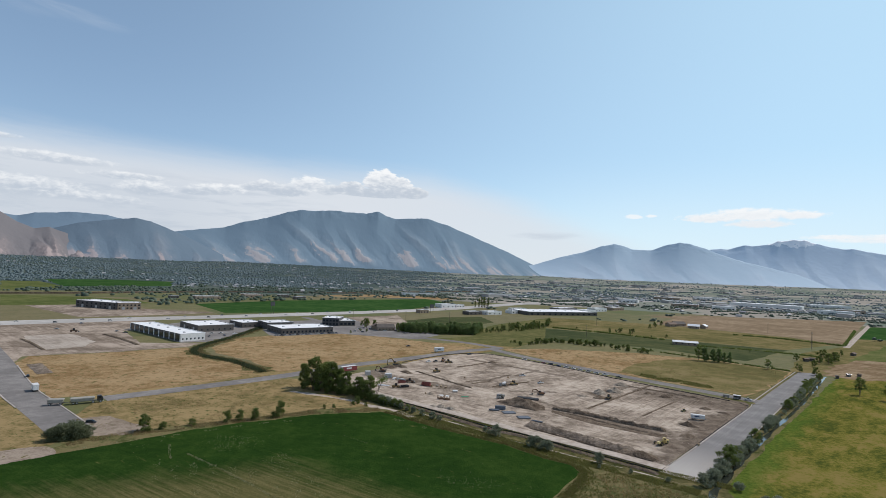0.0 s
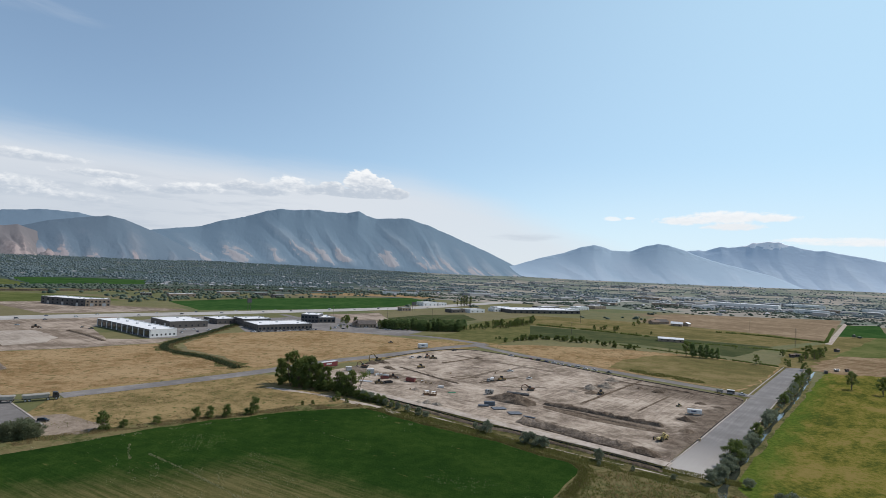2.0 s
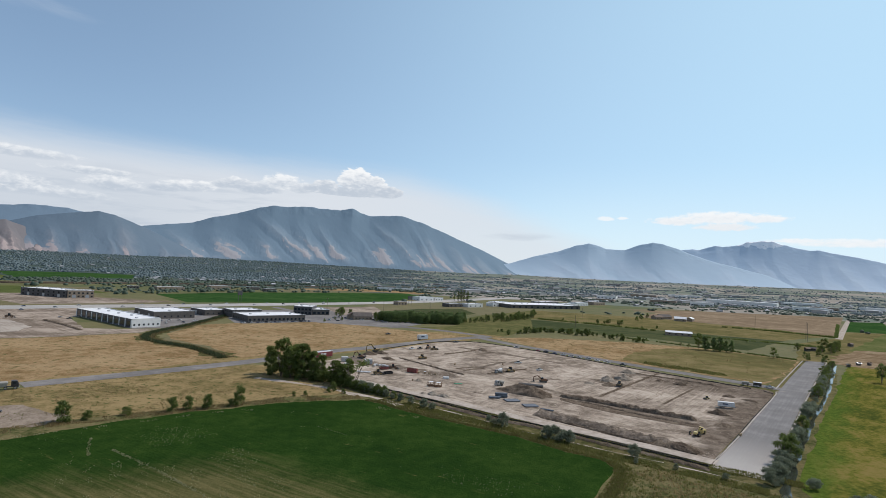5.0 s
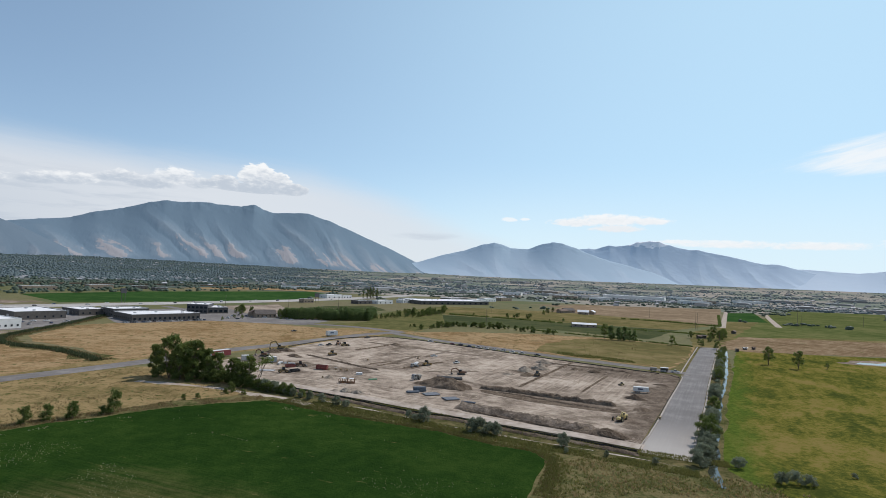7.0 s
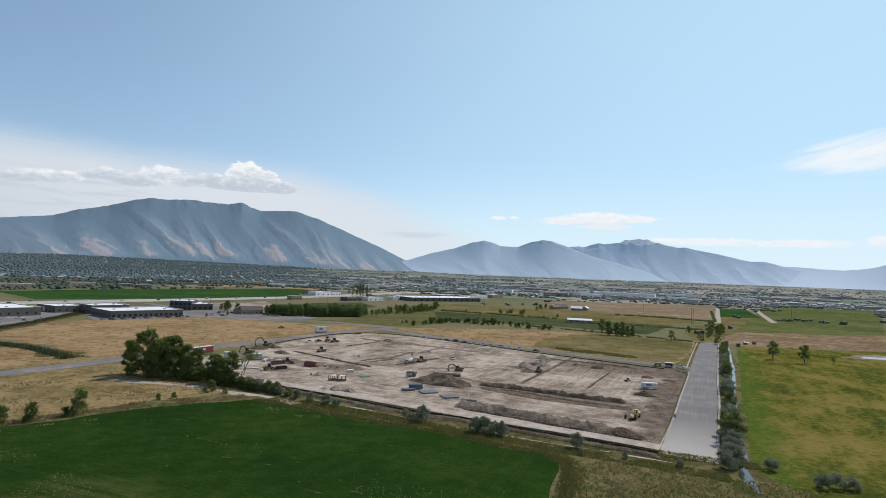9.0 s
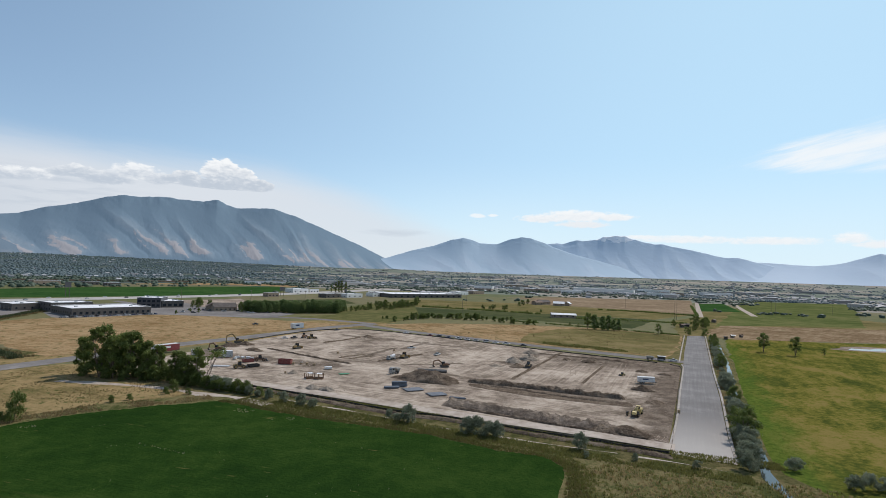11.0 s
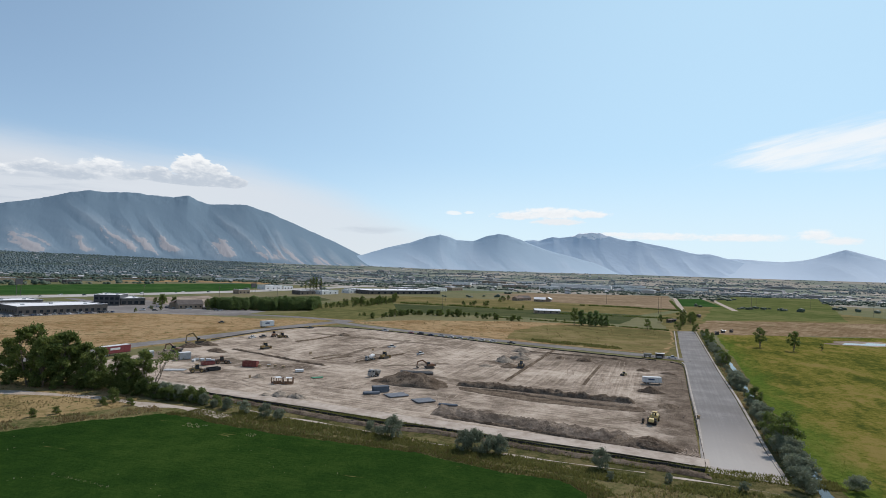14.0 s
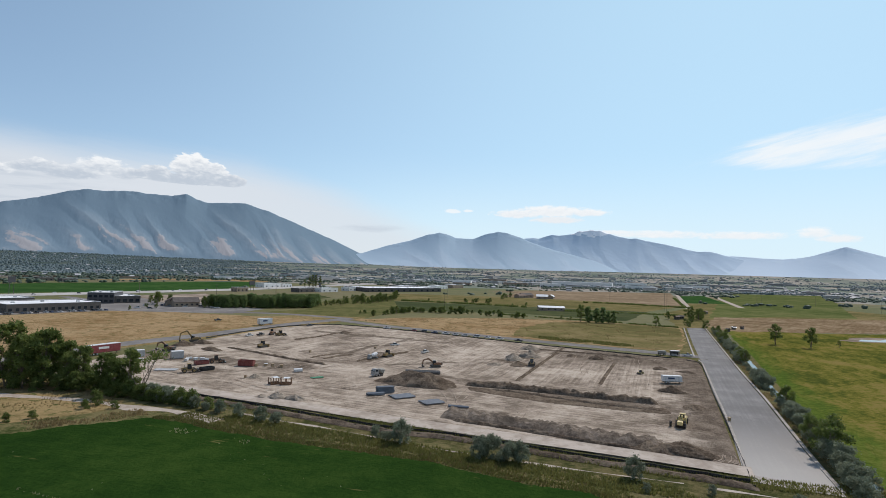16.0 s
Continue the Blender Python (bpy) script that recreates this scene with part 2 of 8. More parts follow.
def valley_mat():
    """The plain beyond: fields of many colours, laid out along the roads."""
    m, bsdf, (put, feed, calc, blend, noise_tex, smooth, mapped, ramp) = fresh("valley_fields")
    where = put("ShaderNodeNewGeometry").outputs["Position"]
    cells = put("ShaderNodeTexVoronoi", distance="CHEBYCHEV")
    cells.inputs["Randomness"].default_value = 0.8
    feed(cells.inputs["Vector"], mapped(where, (1 / 210, 1 / 120, 0), 40))
    cells.inputs["Scale"].default_value = 1.0
    pick = put("ShaderNodeSeparateColor")
    feed(pick.inputs[0], cells.outputs["Color"])
    col = ramp(pick.outputs[0], ((0.0, (0.10, 0.115, 0.035)), (0.25, (0.19, 0.165, 0.075)), (0.5, (0.09, 0.12, 0.04)), (0.72, (0.205, 0.16, 0.09)), (1.0, (0.12, 0.13, 0.05))))
    col = blend(0.5, col, ramp(noise_tex(where, 1 / 26, 5, 0.65), ((0.3, (0.08, 0.092, 0.034)), (0.7, (0.20, 0.17, 0.085)))))
    col = blend(smooth(noise_tex(where, 1 / 5, 4, 0.7), 0.45, 0.75), col, (0.11, 0.11, 0.045, 1))
    feed(bsdf.inputs["Base Color"], col)
    bsdf.inputs["Roughness"].default_value = 0.95
    bsdf.inputs["Specular IOR Level"].default_value = 0.1
    b = put("ShaderNodeBump")
    b.inputs["Strength"].default_value, b.inputs["Distance"].default_value = 0.3, 0.5
    feed(b.inputs["Height"], noise_tex(where, 0.8, 4, 0.7))
    m.node_tree.links.new(b.outputs[0], bsdf.inputs["Normal"])
    return m


def slope_mat(name, low, scrub, rock, spur_size, snow=0.0):
    """A mountainside: scrub and trees, paler bare ribs low down; blue tints stand for haze."""
    m, bsdf, (put, feed, calc, blend, noise_tex, smooth, mapped, ramp) = fresh(name)
    geo = put("ShaderNodeNewGeometry")
    where = geo.outputs["Position"]
    patches = noise_tex(where, 1 / spur_size, 5, 0.65, 0.5)
    fine = noise_tex(where, 6 / spur_size, 4, 0.7)
    cover = put("ShaderNodeAttribute", attribute_name="bare_ground")
    rib = put("ShaderNodeAttribute", attribute_name="rib_height")
    # Spur contrast is carried by colour: lighter ribs, darker gullies.
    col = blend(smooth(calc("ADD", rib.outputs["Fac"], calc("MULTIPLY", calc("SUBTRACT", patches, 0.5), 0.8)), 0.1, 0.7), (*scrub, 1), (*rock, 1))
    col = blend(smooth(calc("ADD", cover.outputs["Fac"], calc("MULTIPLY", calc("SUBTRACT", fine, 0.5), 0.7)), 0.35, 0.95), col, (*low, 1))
    if snow:
        white = put("ShaderNodeAttribute", attribute_name="snow_cover")
        col = blend(calc("MULTIPLY", smooth(calc("ADD", white.outputs["Fac"], calc("MULTIPLY", calc("SUBTRACT", fine, 0.5), 1.1)), 0.35, 0.65), snow), col, (0.97, 0.98, 0.99, 1))
    feed(bsdf.inputs["Base Color"], col)
    bsdf.inputs["Roughness"].default_value = 1.0
    bsdf.inputs["Specular IOR Level"].default_value = 0.0
    return m


def meadow_mat():
    """Lush grass: bright green beside the canal, yellow and olive patches further out."""
    m, bsdf, (put, feed, calc, blend, noise_tex, smooth, mapped, ramp) = fresh("meadow_grass")
    where = put("ShaderNodeNewGeometry").outputs["Position"]
    split = put("ShaderNodeSeparateXYZ")
    feed(split.inputs[0], where)
    x, y, z = split.outputs
    big, mid = noise_tex(where, 1 / 38, 4, 0.6, 0.4), noise_tex(mapped(where, (1 / 5.0, 1 / 16.0, 1), -41), 1.0, 5, 0.65, 0.3)
    fine = noise_tex(where, 0.55, 6, 0.78)
    off = calc("ADD", calc("MULTIPLY", calc("SUBTRACT", x, 96.0), 0.760), calc("MULTIPLY", calc("SUBTRACT", y, 177.5), -0.650))
    wet = smooth(calc("ADD", off, calc("MULTIPLY", calc("SUBTRACT", mid, 0.5), 22.0)), 16.0, 3.0)
    tone = calc("ADD", calc("MULTIPLY", big, 0.36), calc("ADD", calc("MULTIPLY", mid, 0.26), calc("MULTIPLY", fine, 0.38)))
    grass = ramp(smooth(tone, 0.40, 0.60), ((0.0, (0.048, 0.062, 0.015)), (0.35, (0.094, 0.101, 0.021)), (0.62, (0.152, 0.138, 0.029)), (1.0, (0.215, 0.165, 0.055))))
    lush = ramp(smooth(fine, 0.3, 0.7), ((0.0, (0.05, 0.088, 0.015)), (1.0, (0.11, 0.158, 0.028))))
    feed(bsdf.inputs["Base Color"], blend(calc("MULTIPLY", wet, 0.85), grass, lush))
    bsdf.inputs["Roughness"].default_value = 1.0
    bsdf.inputs["Specular IOR Level"].default_value = 0.0
    b = put("ShaderNodeBump")
    b.inputs["Strength"].default_value, b.inputs["Distance"].default_value = 0.8, 0.4
    feed(b.inputs["Height"], fine)
    m.node_tree.links.new(b.outputs[0], bsdf.inputs["Normal"])
    return m


def dusty_road_mat():
    """New asphalt under a film of pale dust, thickest where the road ends."""
    m, bsdf, (put, feed, calc, blend, noise_tex, smooth, mapped, ramp) = fresh("dusty_asphalt")
    where = put("ShaderNodeNewGeometry").outputs["Position"]
    split = put("ShaderNodeSeparateXYZ")
    feed(split.inputs[0], where)
    x, y, z = split.outputs
    big, fine = noise_tex(where, 1 / 9, 4, 0.6), noise_tex(where, 2.2, 4, 0.7)
    lines = noise_tex(mapped(where, (1 / 0.7, 1 / 40.0, 1), -40.3), 1.0, 4, 0.6)
    tone = calc("ADD", calc("MULTIPLY", lines, 0.3), calc("ADD", calc("MULTIPLY", big, 0.42), calc("MULTIPLY", fine, 0.28)))
    base = ramp(smooth(tone, 0.34, 0.66), ((0.0, (0.168, 0.159, 0.15)), (0.5, (0.205, 0.195, 0.185)), (1.0, (0.268, 0.255, 0.24))))
    u = calc("ADD", calc("MULTIPLY", calc("SUBTRACT", x, 73.0), 0.649), calc("MULTIPLY", calc("SUBTRACT", y, 176.5), 0.760))
    dust = smooth(calc("ADD", u, calc("MULTIPLY", calc("SUBTRACT", tone, 0.5), 60.0)), 42.0, -4.0)
    feed(bsdf.inputs["Base Color"], blend(calc("MULTIPLY", dust, 0.85), base, (0.45, 0.42, 0.38, 1)))
    bsdf.inputs["Roughness"].default_value = 0.95
    bsdf.inputs["Specular IOR Level"].default_value = 0.1
    return m


def site_mat():
    """Graded dirt: pale where it is rolled and dry, brown and damp where it was dug or churned, scored by wheels along and across the pads."""
    m, bsdf, (put, feed, calc, blend, noise_tex, smooth, mapped, ramp) = fresh("graded_dirt")
    where = put("ShaderNodeNewGeometry").outputs["Position"]
    split = put("ShaderNodeSeparateXYZ")
    feed(split.inputs[0], where)
    x, y, z = split.outputs
    big, mid, fine = noise_tex(where, 1 / 24, 5, 0.6, 0.4), noise_tex(where, 1 / 4.5, 5, 0.65, 0.3), noise_tex(where, 2.0, 6, 0.75)
    along_u = noise_tex(mapped(where, (1 / 0.9, 1 / 26, 1), -40.5), 1.0, 4, 0.65, 0.2)
    along_v = noise_tex(mapped(where, (1 / 0.9, 1 / 26, 1), 49.5), 1.0, 4, 0.65, 0.2)
    u = calc("ADD", calc("MULTIPLY", calc("SUBTRACT", x, 73.0), 0.650), calc("MULTIPLY", calc("SUBTRACT", y, 176.5), 0.760))
    v = calc("ADD", calc("MULTIPLY", calc("SUBTRACT", x, 73.0), -0.760), calc("MULTIPLY", calc("SUBTRACT", y, 176.5), 0.650))
    front = smooth(calc("ADD", u, calc("MULTIPLY", calc("SUBTRACT", big, 0.5), 70.0)), 62.0, 44.0)
    lines = calc("ADD", calc("MULTIPLY", front, along_v), calc("MULTIPLY", calc("SUBTRACT", 1.0, front), along_u))
    tone = calc("ADD", calc("MULTIPLY", big, 0.34), calc("ADD", calc("MULTIPLY", mid, 0.26), calc("ADD", calc("MULTIPLY", fine, 0.16), calc("MULTIPLY", lines, 0.24))))
    dry = ramp(smooth(tone, 0.405, 0.595), ((0.0, (0.17, 0.136, 0.104)), (0.35, (0.30, 0.244, 0.19)), (0.65, (0.405, 0.336, 0.266)), (1.0, (0.52, 0.44, 0.355))))
    soil = ramp(smooth(calc("ADD", calc("MULTIPLY", mid, 0.5), calc("MULTIPLY", fine, 0.5)), 0.36, 0.64), ((0.0, (0.078, 0.06, 0.045)), (0.5, (0.128, 0.1, 0.076)), (1.0, (0.215, 0.172, 0.132))))
    wander = calc("ADD", calc("MULTIPLY", calc("SUBTRACT", big, 0.5), 26.0), calc("MULTIPLY", calc("SUBTRACT", mid, 0.5), 14.0))

    def strip(u0, v0, u1, v1, wide):
        """How dug the ground is near a line across the site."""
        du, dv = u1 - u0, v1 - v0
        n = du * du + dv * dv
        t = calc("DIVIDE", calc("ADD", calc("MULTIPLY", calc("SUBTRACT", u, u0), du), calc("MULTIPLY", calc("SUBTRACT", v, v0), dv)), n, clamp=True)
        a = calc("SUBTRACT", calc("SUBTRACT", u, u0), calc("MULTIPLY", t, du))
        b = calc("SUBTRACT", calc("SUBTRACT", v, v0), calc("MULTIPLY", t, dv))
        away = calc("SQRT", calc("ADD", calc("MULTIPLY", a, a), calc("MULTIPLY", b, b)))
        return smooth(calc("ADD", away, calc("MULTIPLY", calc("SUBTRACT", mid, 0.5), wide * 2.0)), wide * 1.15, wide * 0.45)
    dug = smooth(calc("ADD", v, wander), 17.0, 5.0)
    dug = calc("MAXIMUM", dug, calc("MULTIPLY", smooth(calc("ADD", u, wander), 96.0, 112.0), smooth(calc("ADD", v, wander), 62.0, 40.0)))
    for u0, v0, u1, v1, wide in ((6, 4, 14, 52, 5.0), (40, 18, 45, 58, 6.5), (44, 58, 54, 84, 2.0), (40, 118, 32, 170, 6.5), (32, 170, 44, 186, 8.0), (64, 106, 80, 108, 4.0), (88, 64, 124, 60, 4.0), (66, 120, 96, 122, 1.6), (120, 100, 122, 170, 3.0), (58, 96, 74, 80, 1.8), (98, 118, 126, 120, 1.8)):
        dug = calc("MAXIMUM", dug, calc("MULTIPLY", strip(u0, v0, u1, v1, wide), 0.9))
    feed(bsdf.inputs["Base Color"], blend(calc("MULTIPLY", dug, 0.85), dry, soil))
    bsdf.inputs["Roughness"].default_value = 0.95
    bsdf.inputs["Specular IOR Level"].default_value = 0.0
    b = put("ShaderNodeBump")
    b.inputs["Strength"].default_value, b.inputs["Distance"].default_value = 0.9, 0.4
    feed(b.inputs["Height"], calc("ADD", calc("MULTIPLY", fine, 0.6), calc("MULTIPLY", lines, 0.6)))
    m.node_tree.links.new(b.outputs[0], bsdf.inputs["Normal"])
    return m


VALLEY = valley_mat()
DRY = ground_mat("dry_grass", (0.172, 0.111, 0.052), (0.25, 0.163, 0.08), (0.35, 0.247, 0.135), (34, 6, 1.2), (0.4, 0.4, 0.3), 0.5, spots=((0.14, 0.115, 0.05), 4.0, 0.46))
DRY_OLIVE = ground_mat("dry_olive_grass", (0.11, 0.098, 0.04), (0.195, 0.148, 0.066), (0.295, 0.215, 0.105), (30, 6, 1.0), (0.4, 0.4, 0.3), 0.6, spots=((0.08, 0.09, 0.03), 2.4, 0.45))
WEEDS = ground_mat("rough_weeds", (0.042, 0.054, 0.017), (0.09, 0.094, 0.036), (0.18, 0.15, 0.072), (18, 4, 0.8), (0.35, 0.4, 0.35), 0.9)
MEADOW = meadow_mat()
OLIVE = ground_mat("pasture", (0.105, 0.098, 0.04), (0.155, 0.132, 0.055), (0.23, 0.18, 0.088), (70, 12, 1.5), (0.45, 0.35, 0.2), 0.4)
GREEN = ground_mat("green_crop", (0.024, 0.062, 0.018), (0.034, 0.078, 0.022), (0.052, 0.10, 0.03), (90, 14, 1.2), (0.4, 0.4, 0.2), 0.3, streak=(40, 8, 3.0, 0.12))
OLIVE_GREEN = ground_mat("rough_green_pasture", (0.07, 0.08, 0.03), (0.105, 0.108, 0.042), (0.155, 0.14, 0.06), (50, 9, 1.5), (0.4, 0.4, 0.25), 0.4)
TEAL = ground_mat("dark_green_crop", (0.05, 0.063, 0.03), (0.068, 0.08, 0.037), (0.098, 0.10, 0.046), (80, 14, 2), (0.4, 0.4, 0.2), 0.3)
PLOUGHED = ground_mat("ploughed_soil", (0.19, 0.14, 0.09), (0.25, 0.185, 0.12), (0.32, 0.25, 0.165), (70, 12, 2), (0.4, 0.35, 0.2), 0.3, streak=(-48, 14, 4.0, 0.25))
LUSH_FIELD = ground_mat("green_pasture", (0.072, 0.092, 0.03), (0.10, 0.118, 0.04), (0.15, 0.15, 0.06), (90, 14, 1.5), (0.4, 0.4, 0.2), 0.3)
BANKS = ground_mat("weedy_bank", (0.038, 0.046, 0.016), (0.078, 0.078, 0.03), (0.15, 0.125, 0.06), (9, 2.5, 0.6), (0.35, 0.4, 0.3), 0.9)
DUSTY_ROAD = dusty_road_mat()
PADDOCK = ground_mat("orange_brown_paddock", (0.15, 0.105, 0.06), (0.215, 0.15, 0.088), (0.31, 0.235, 0.15), (40, 9, 1.5), (0.4, 0.35, 0.25), 0.4, streak=(-60, 10, 3.0, 0.3), spots=((0.11, 0.11, 0.04), 9.0, 0.4))
SITE = site_mat()
SOIL = ground_mat("dug_soil", (0.085, 0.064, 0.047), (0.145, 0.112, 0.083), (0.22, 0.175, 0.13), (10, 2.2, 0.5), (0.3, 0.35, 0.35), 1.0)
GRAVEL = ground_mat("gravel_lot", (0.165, 0.13, 0.10), (0.27, 0.218, 0.17), (0.40, 0.33, 0.265), (48, 11, 1.5), (0.45, 0.35, 0.2), 0.3, streak=(49, 12, 3.0, 0.3))
DUSTY_DIRT = ground_mat("dusty_brown_dirt", (0.18, 0.142, 0.105), (0.25, 0.2, 0.152), (0.33, 0.27, 0.212), (10, 3, 0.7), (0.35, 0.4, 0.3), 0.4, spots=((0.15, 0.125, 0.06), 3.0, 0.42))
TRACK = ground_mat("pale_dirt_track", (0.33, 0.275, 0.225), (0.41, 0.35, 0.29), (0.49, 0.425, 0.36), (12, 3, 0.8), (0.4, 0.35, 0.25), 0.4)
ASPHALT = ground_mat("worn_asphalt", (0.168, 0.157, 0.147), (0.205, 0.192, 0.18), (0.268, 0.25, 0.232), (25, 4, 0.4), (0.45, 0.3, 0.25), 0.1, 0.85, streak=(-40.3, 40, 0.9, 0.14))
HIGHWAY = ground_mat("pale_concrete_highway", (0.36, 0.34, 0.31), (0.42, 0.40, 0.37), (0.5, 0.47, 0.44), (60, 10, 1), (0.4, 0.35, 0.2), 0.1, 0.85)
CONCRETE = ground_mat("pale_concrete", (0.30, 0.27, 0.235), (0.38, 0.345, 0.305), (0.47, 0.43, 0.385), (9, 1.5, 0.3), (0.4, 0.35, 0.25), 0.15, 0.85)


def corn_mat():
    """A green crop that thins out to bare dry rows towards its near corner."""
    m, bsdf, (put, feed, calc, blend, noise_tex, smooth, mapped, ramp) = fresh("corn_canopy")
    where = put("ShaderNodeNewGeometry").outputs["Position"]
    split = put("ShaderNodeSeparateXYZ")
    feed(split.inputs[0], where)
    x, y, z = split.outputs
    big, mid, fine = noise_tex(where, 1 / 30, 4, 0.6), noise_tex(where, 1 / 4, 4, 0.6), noise_tex(where, 1.6, 4, 0.7)
    tone = calc("ADD", calc("MULTIPLY", big, 0.4), calc("ADD", calc("MULTIPLY", mid, 0.3), calc("MULTIPLY", fine, 0.3)))
    green = ramp(smooth(tone, 0.32, 0.68), ((0.0, (0.012, 0.032, 0.007)), (0.5, (0.020, 0.046, 0.009)), (1.0, (0.034, 0.064, 0.013))))
    rows = noise_tex(mapped(where, (1 / 0.8, 1 / 22, 1), 58), 1.0, 3, 0.6)
    dry = ramp(smooth(calc("ADD", calc("MULTIPLY", rows, 0.6), calc("MULTIPLY", fine, 0.4)), 0.35, 0.65), ((0.0, (0.078, 0.078, 0.027)), (1.0, (0.158, 0.132, 0.058))))
    edge = calc("SUBTRACT", 167.0, calc("ADD", y, calc("MULTIPLY", calc("ABSOLUTE", calc("ADD", x, 48.0)), 0.50)))
    edge = calc("ADD", edge, calc("MULTIPLY", calc("SUBTRACT", big, 0.5), 30.0))
    edge = calc("ADD", edge, calc("MULTIPLY", calc("SUBTRACT", calc("ADD", calc("MULTIPLY", rows, 0.6), calc("MULTIPLY", mid, 0.4)), 0.5), 24.0))
    streaks = noise_tex(mapped(where, (1 / 9.0, 1 / 1.2, 1), -32), 1.0, 4, 0.7)
    gaps = calc("MULTIPLY", smooth(streaks, 0.62, 0.72), smooth(noise_tex(where, 1 / 13, 3, 0.6), 0.52, 0.62))
    col = blend(calc("MULTIPLY", gaps, 0.75), green, (0.17, 0.15, 0.055, 1))
    feed(bsdf.inputs["Base Color"], blend(calc("MULTIPLY", smooth(edge, -10.0, 20.0), 0.9), col, dry))
    bsdf.inputs["Roughness"].default_value = 1.0
    bsdf.inputs["Specular IOR Level"].default_value = 0.0
    b = put("ShaderNodeBump")
    b.inputs["Strength"].default_value, b.inputs["Distance"].default_value = 0.8, 0.3
    feed(b.inputs["Height"], calc("ADD", fine, calc("MULTIPLY", rows, 0.8)))
    m.node_tree.links.new(b.outputs[0], bsdf.inputs["Normal"])
    return m


def water_mat():
    m, bsdf, (put, feed, calc, blend, noise_tex, smooth, mapped, ramp) = fresh("still_water")
    where = put("ShaderNodeNewGeometry").outputs["Position"]
    bsdf.inputs["Base Color"].default_value = (0.035, 0.04, 0.03, 1)
    bsdf.inputs["Roughness"].default_value = 0.06
    b = put("ShaderNodeBump")
    b.inputs["Strength"].default_value, b.inputs["Distance"].default_value = 0.12, 0.05
    feed(b.inputs["Height"], noise_tex(where, 1.5, 3, 0.6))
    m.node_tree.links.new(b.outputs[0], bsdf.inputs["Normal"])
    return m


def bench_mat():
    """The far valley: gardens and groves on one side, strips of field, pasture and yard on the other."""
    m, bsdf, (put, feed, calc, blend, noise_tex, smooth, mapped, ramp) = fresh("haze_tinted_valley")
    where = put("ShaderNodeNewGeometry").outputs["Position"]
    split = put("ShaderNodeSeparateXYZ")
    feed(split.inputs[0], where)
    x, y, z = split.outputs
    az = calc("MULTIPLY", calc("ARCTAN2", x, y), 57.2958)
    big, mid, fine = noise_tex(where, 1 / 420, 4, 0.6), noise_tex(where, 1 / 90, 3, 0.6), noise_tex(where, 1 / 22, 3, 0.6)
    cells = put("ShaderNodeTexVoronoi", distance="CHEBYCHEV")
    cells.inputs["Randomness"].default_value = 0.85
    feed(cells.inputs["Vector"], mapped(where, (1 / 330, 1 / 170, 0), 40))
    cells.inputs["Scale"].default_value = 1.0
    pick = put("ShaderNodeSeparateColor")
    feed(pick.inputs[0], cells.outputs["Color"])
    mix = calc("ADD", calc("MULTIPLY", big, 0.5), calc("ADD", calc("MULTIPLY", mid, 0.3), calc("MULTIPLY", fine, 0.2)))
    # Ground cover colours, greyed so that they carry the distance haze.
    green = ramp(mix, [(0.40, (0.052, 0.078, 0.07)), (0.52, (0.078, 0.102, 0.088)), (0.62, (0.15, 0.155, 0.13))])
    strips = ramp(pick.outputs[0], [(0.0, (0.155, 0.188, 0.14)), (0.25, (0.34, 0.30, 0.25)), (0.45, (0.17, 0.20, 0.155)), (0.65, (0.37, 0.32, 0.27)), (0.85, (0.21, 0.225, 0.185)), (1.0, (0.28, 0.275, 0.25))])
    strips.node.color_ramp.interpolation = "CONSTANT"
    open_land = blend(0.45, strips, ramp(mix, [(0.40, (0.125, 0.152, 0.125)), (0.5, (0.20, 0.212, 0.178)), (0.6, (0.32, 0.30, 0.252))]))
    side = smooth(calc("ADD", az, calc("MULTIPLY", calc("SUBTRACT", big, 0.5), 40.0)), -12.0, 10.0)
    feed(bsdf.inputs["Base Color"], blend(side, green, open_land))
    bsdf.inputs["Roughness"].default_value = 1.0
    bsdf.inputs["Specular IOR Level"].default_value = 0.0
    return m


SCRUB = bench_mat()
CORN, WATER = corn_mat(), water_mat()
LEAF = leaf_mat("cottonwood_leaves", (0.08, 0.118, 0.027), (0.225, 0.268, 0.075), 0.5)
LEAF_OLIVE = leaf_mat("silver_olive_leaves", (0.125, 0.148, 0.09), (0.31, 0.34, 0.235), 0.4)
LEAF_SHRUB = leaf_mat("shrub_leaves", (0.075, 0.115, 0.025), (0.2, 0.235, 0.07), 0.5)
LEAF_GREY = leaf_mat("grey_green_leaves", (0.075, 0.092, 0.045), (0.19, 0.21, 0.115), 0.4)
LEAF_DRAIN = leaf_mat("drain_reed_leaves", (0.05, 0.066, 0.028), (0.115, 0.13, 0.058), 0.3)
LEAF_GROVE = leaf_mat("grove_leaves", (0.09, 0.14, 0.045), (0.24, 0.31, 0.115), 0.5)
# Leaf colour for the farthest crowns, with the haze tint mixed in.
LEAF_HAZE = leaf_mat("haze_tinted_tree_leaves", (0.092, 0.132, 0.138), (0.13, 0.168, 0.168), 0.1)
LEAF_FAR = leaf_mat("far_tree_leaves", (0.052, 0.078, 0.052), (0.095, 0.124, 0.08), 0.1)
STRAW = leaf_mat("dry_grass_blades", (0.20, 0.15, 0.068), (0.38, 0.29, 0.142), 0.5)
SEDGE = leaf_mat("green_grass_blades", (0.085, 0.095, 0.025), (0.225, 0.215, 0.07), 0.5)
BARK = thing_mat("bark", (0.16, 0.125, 0.09), 0.9)
WHITE_ROOF = thing_mat("white_roof_membrane", (0.78, 0.78, 0.77), 0.7, 0, 0.06, 6.0)
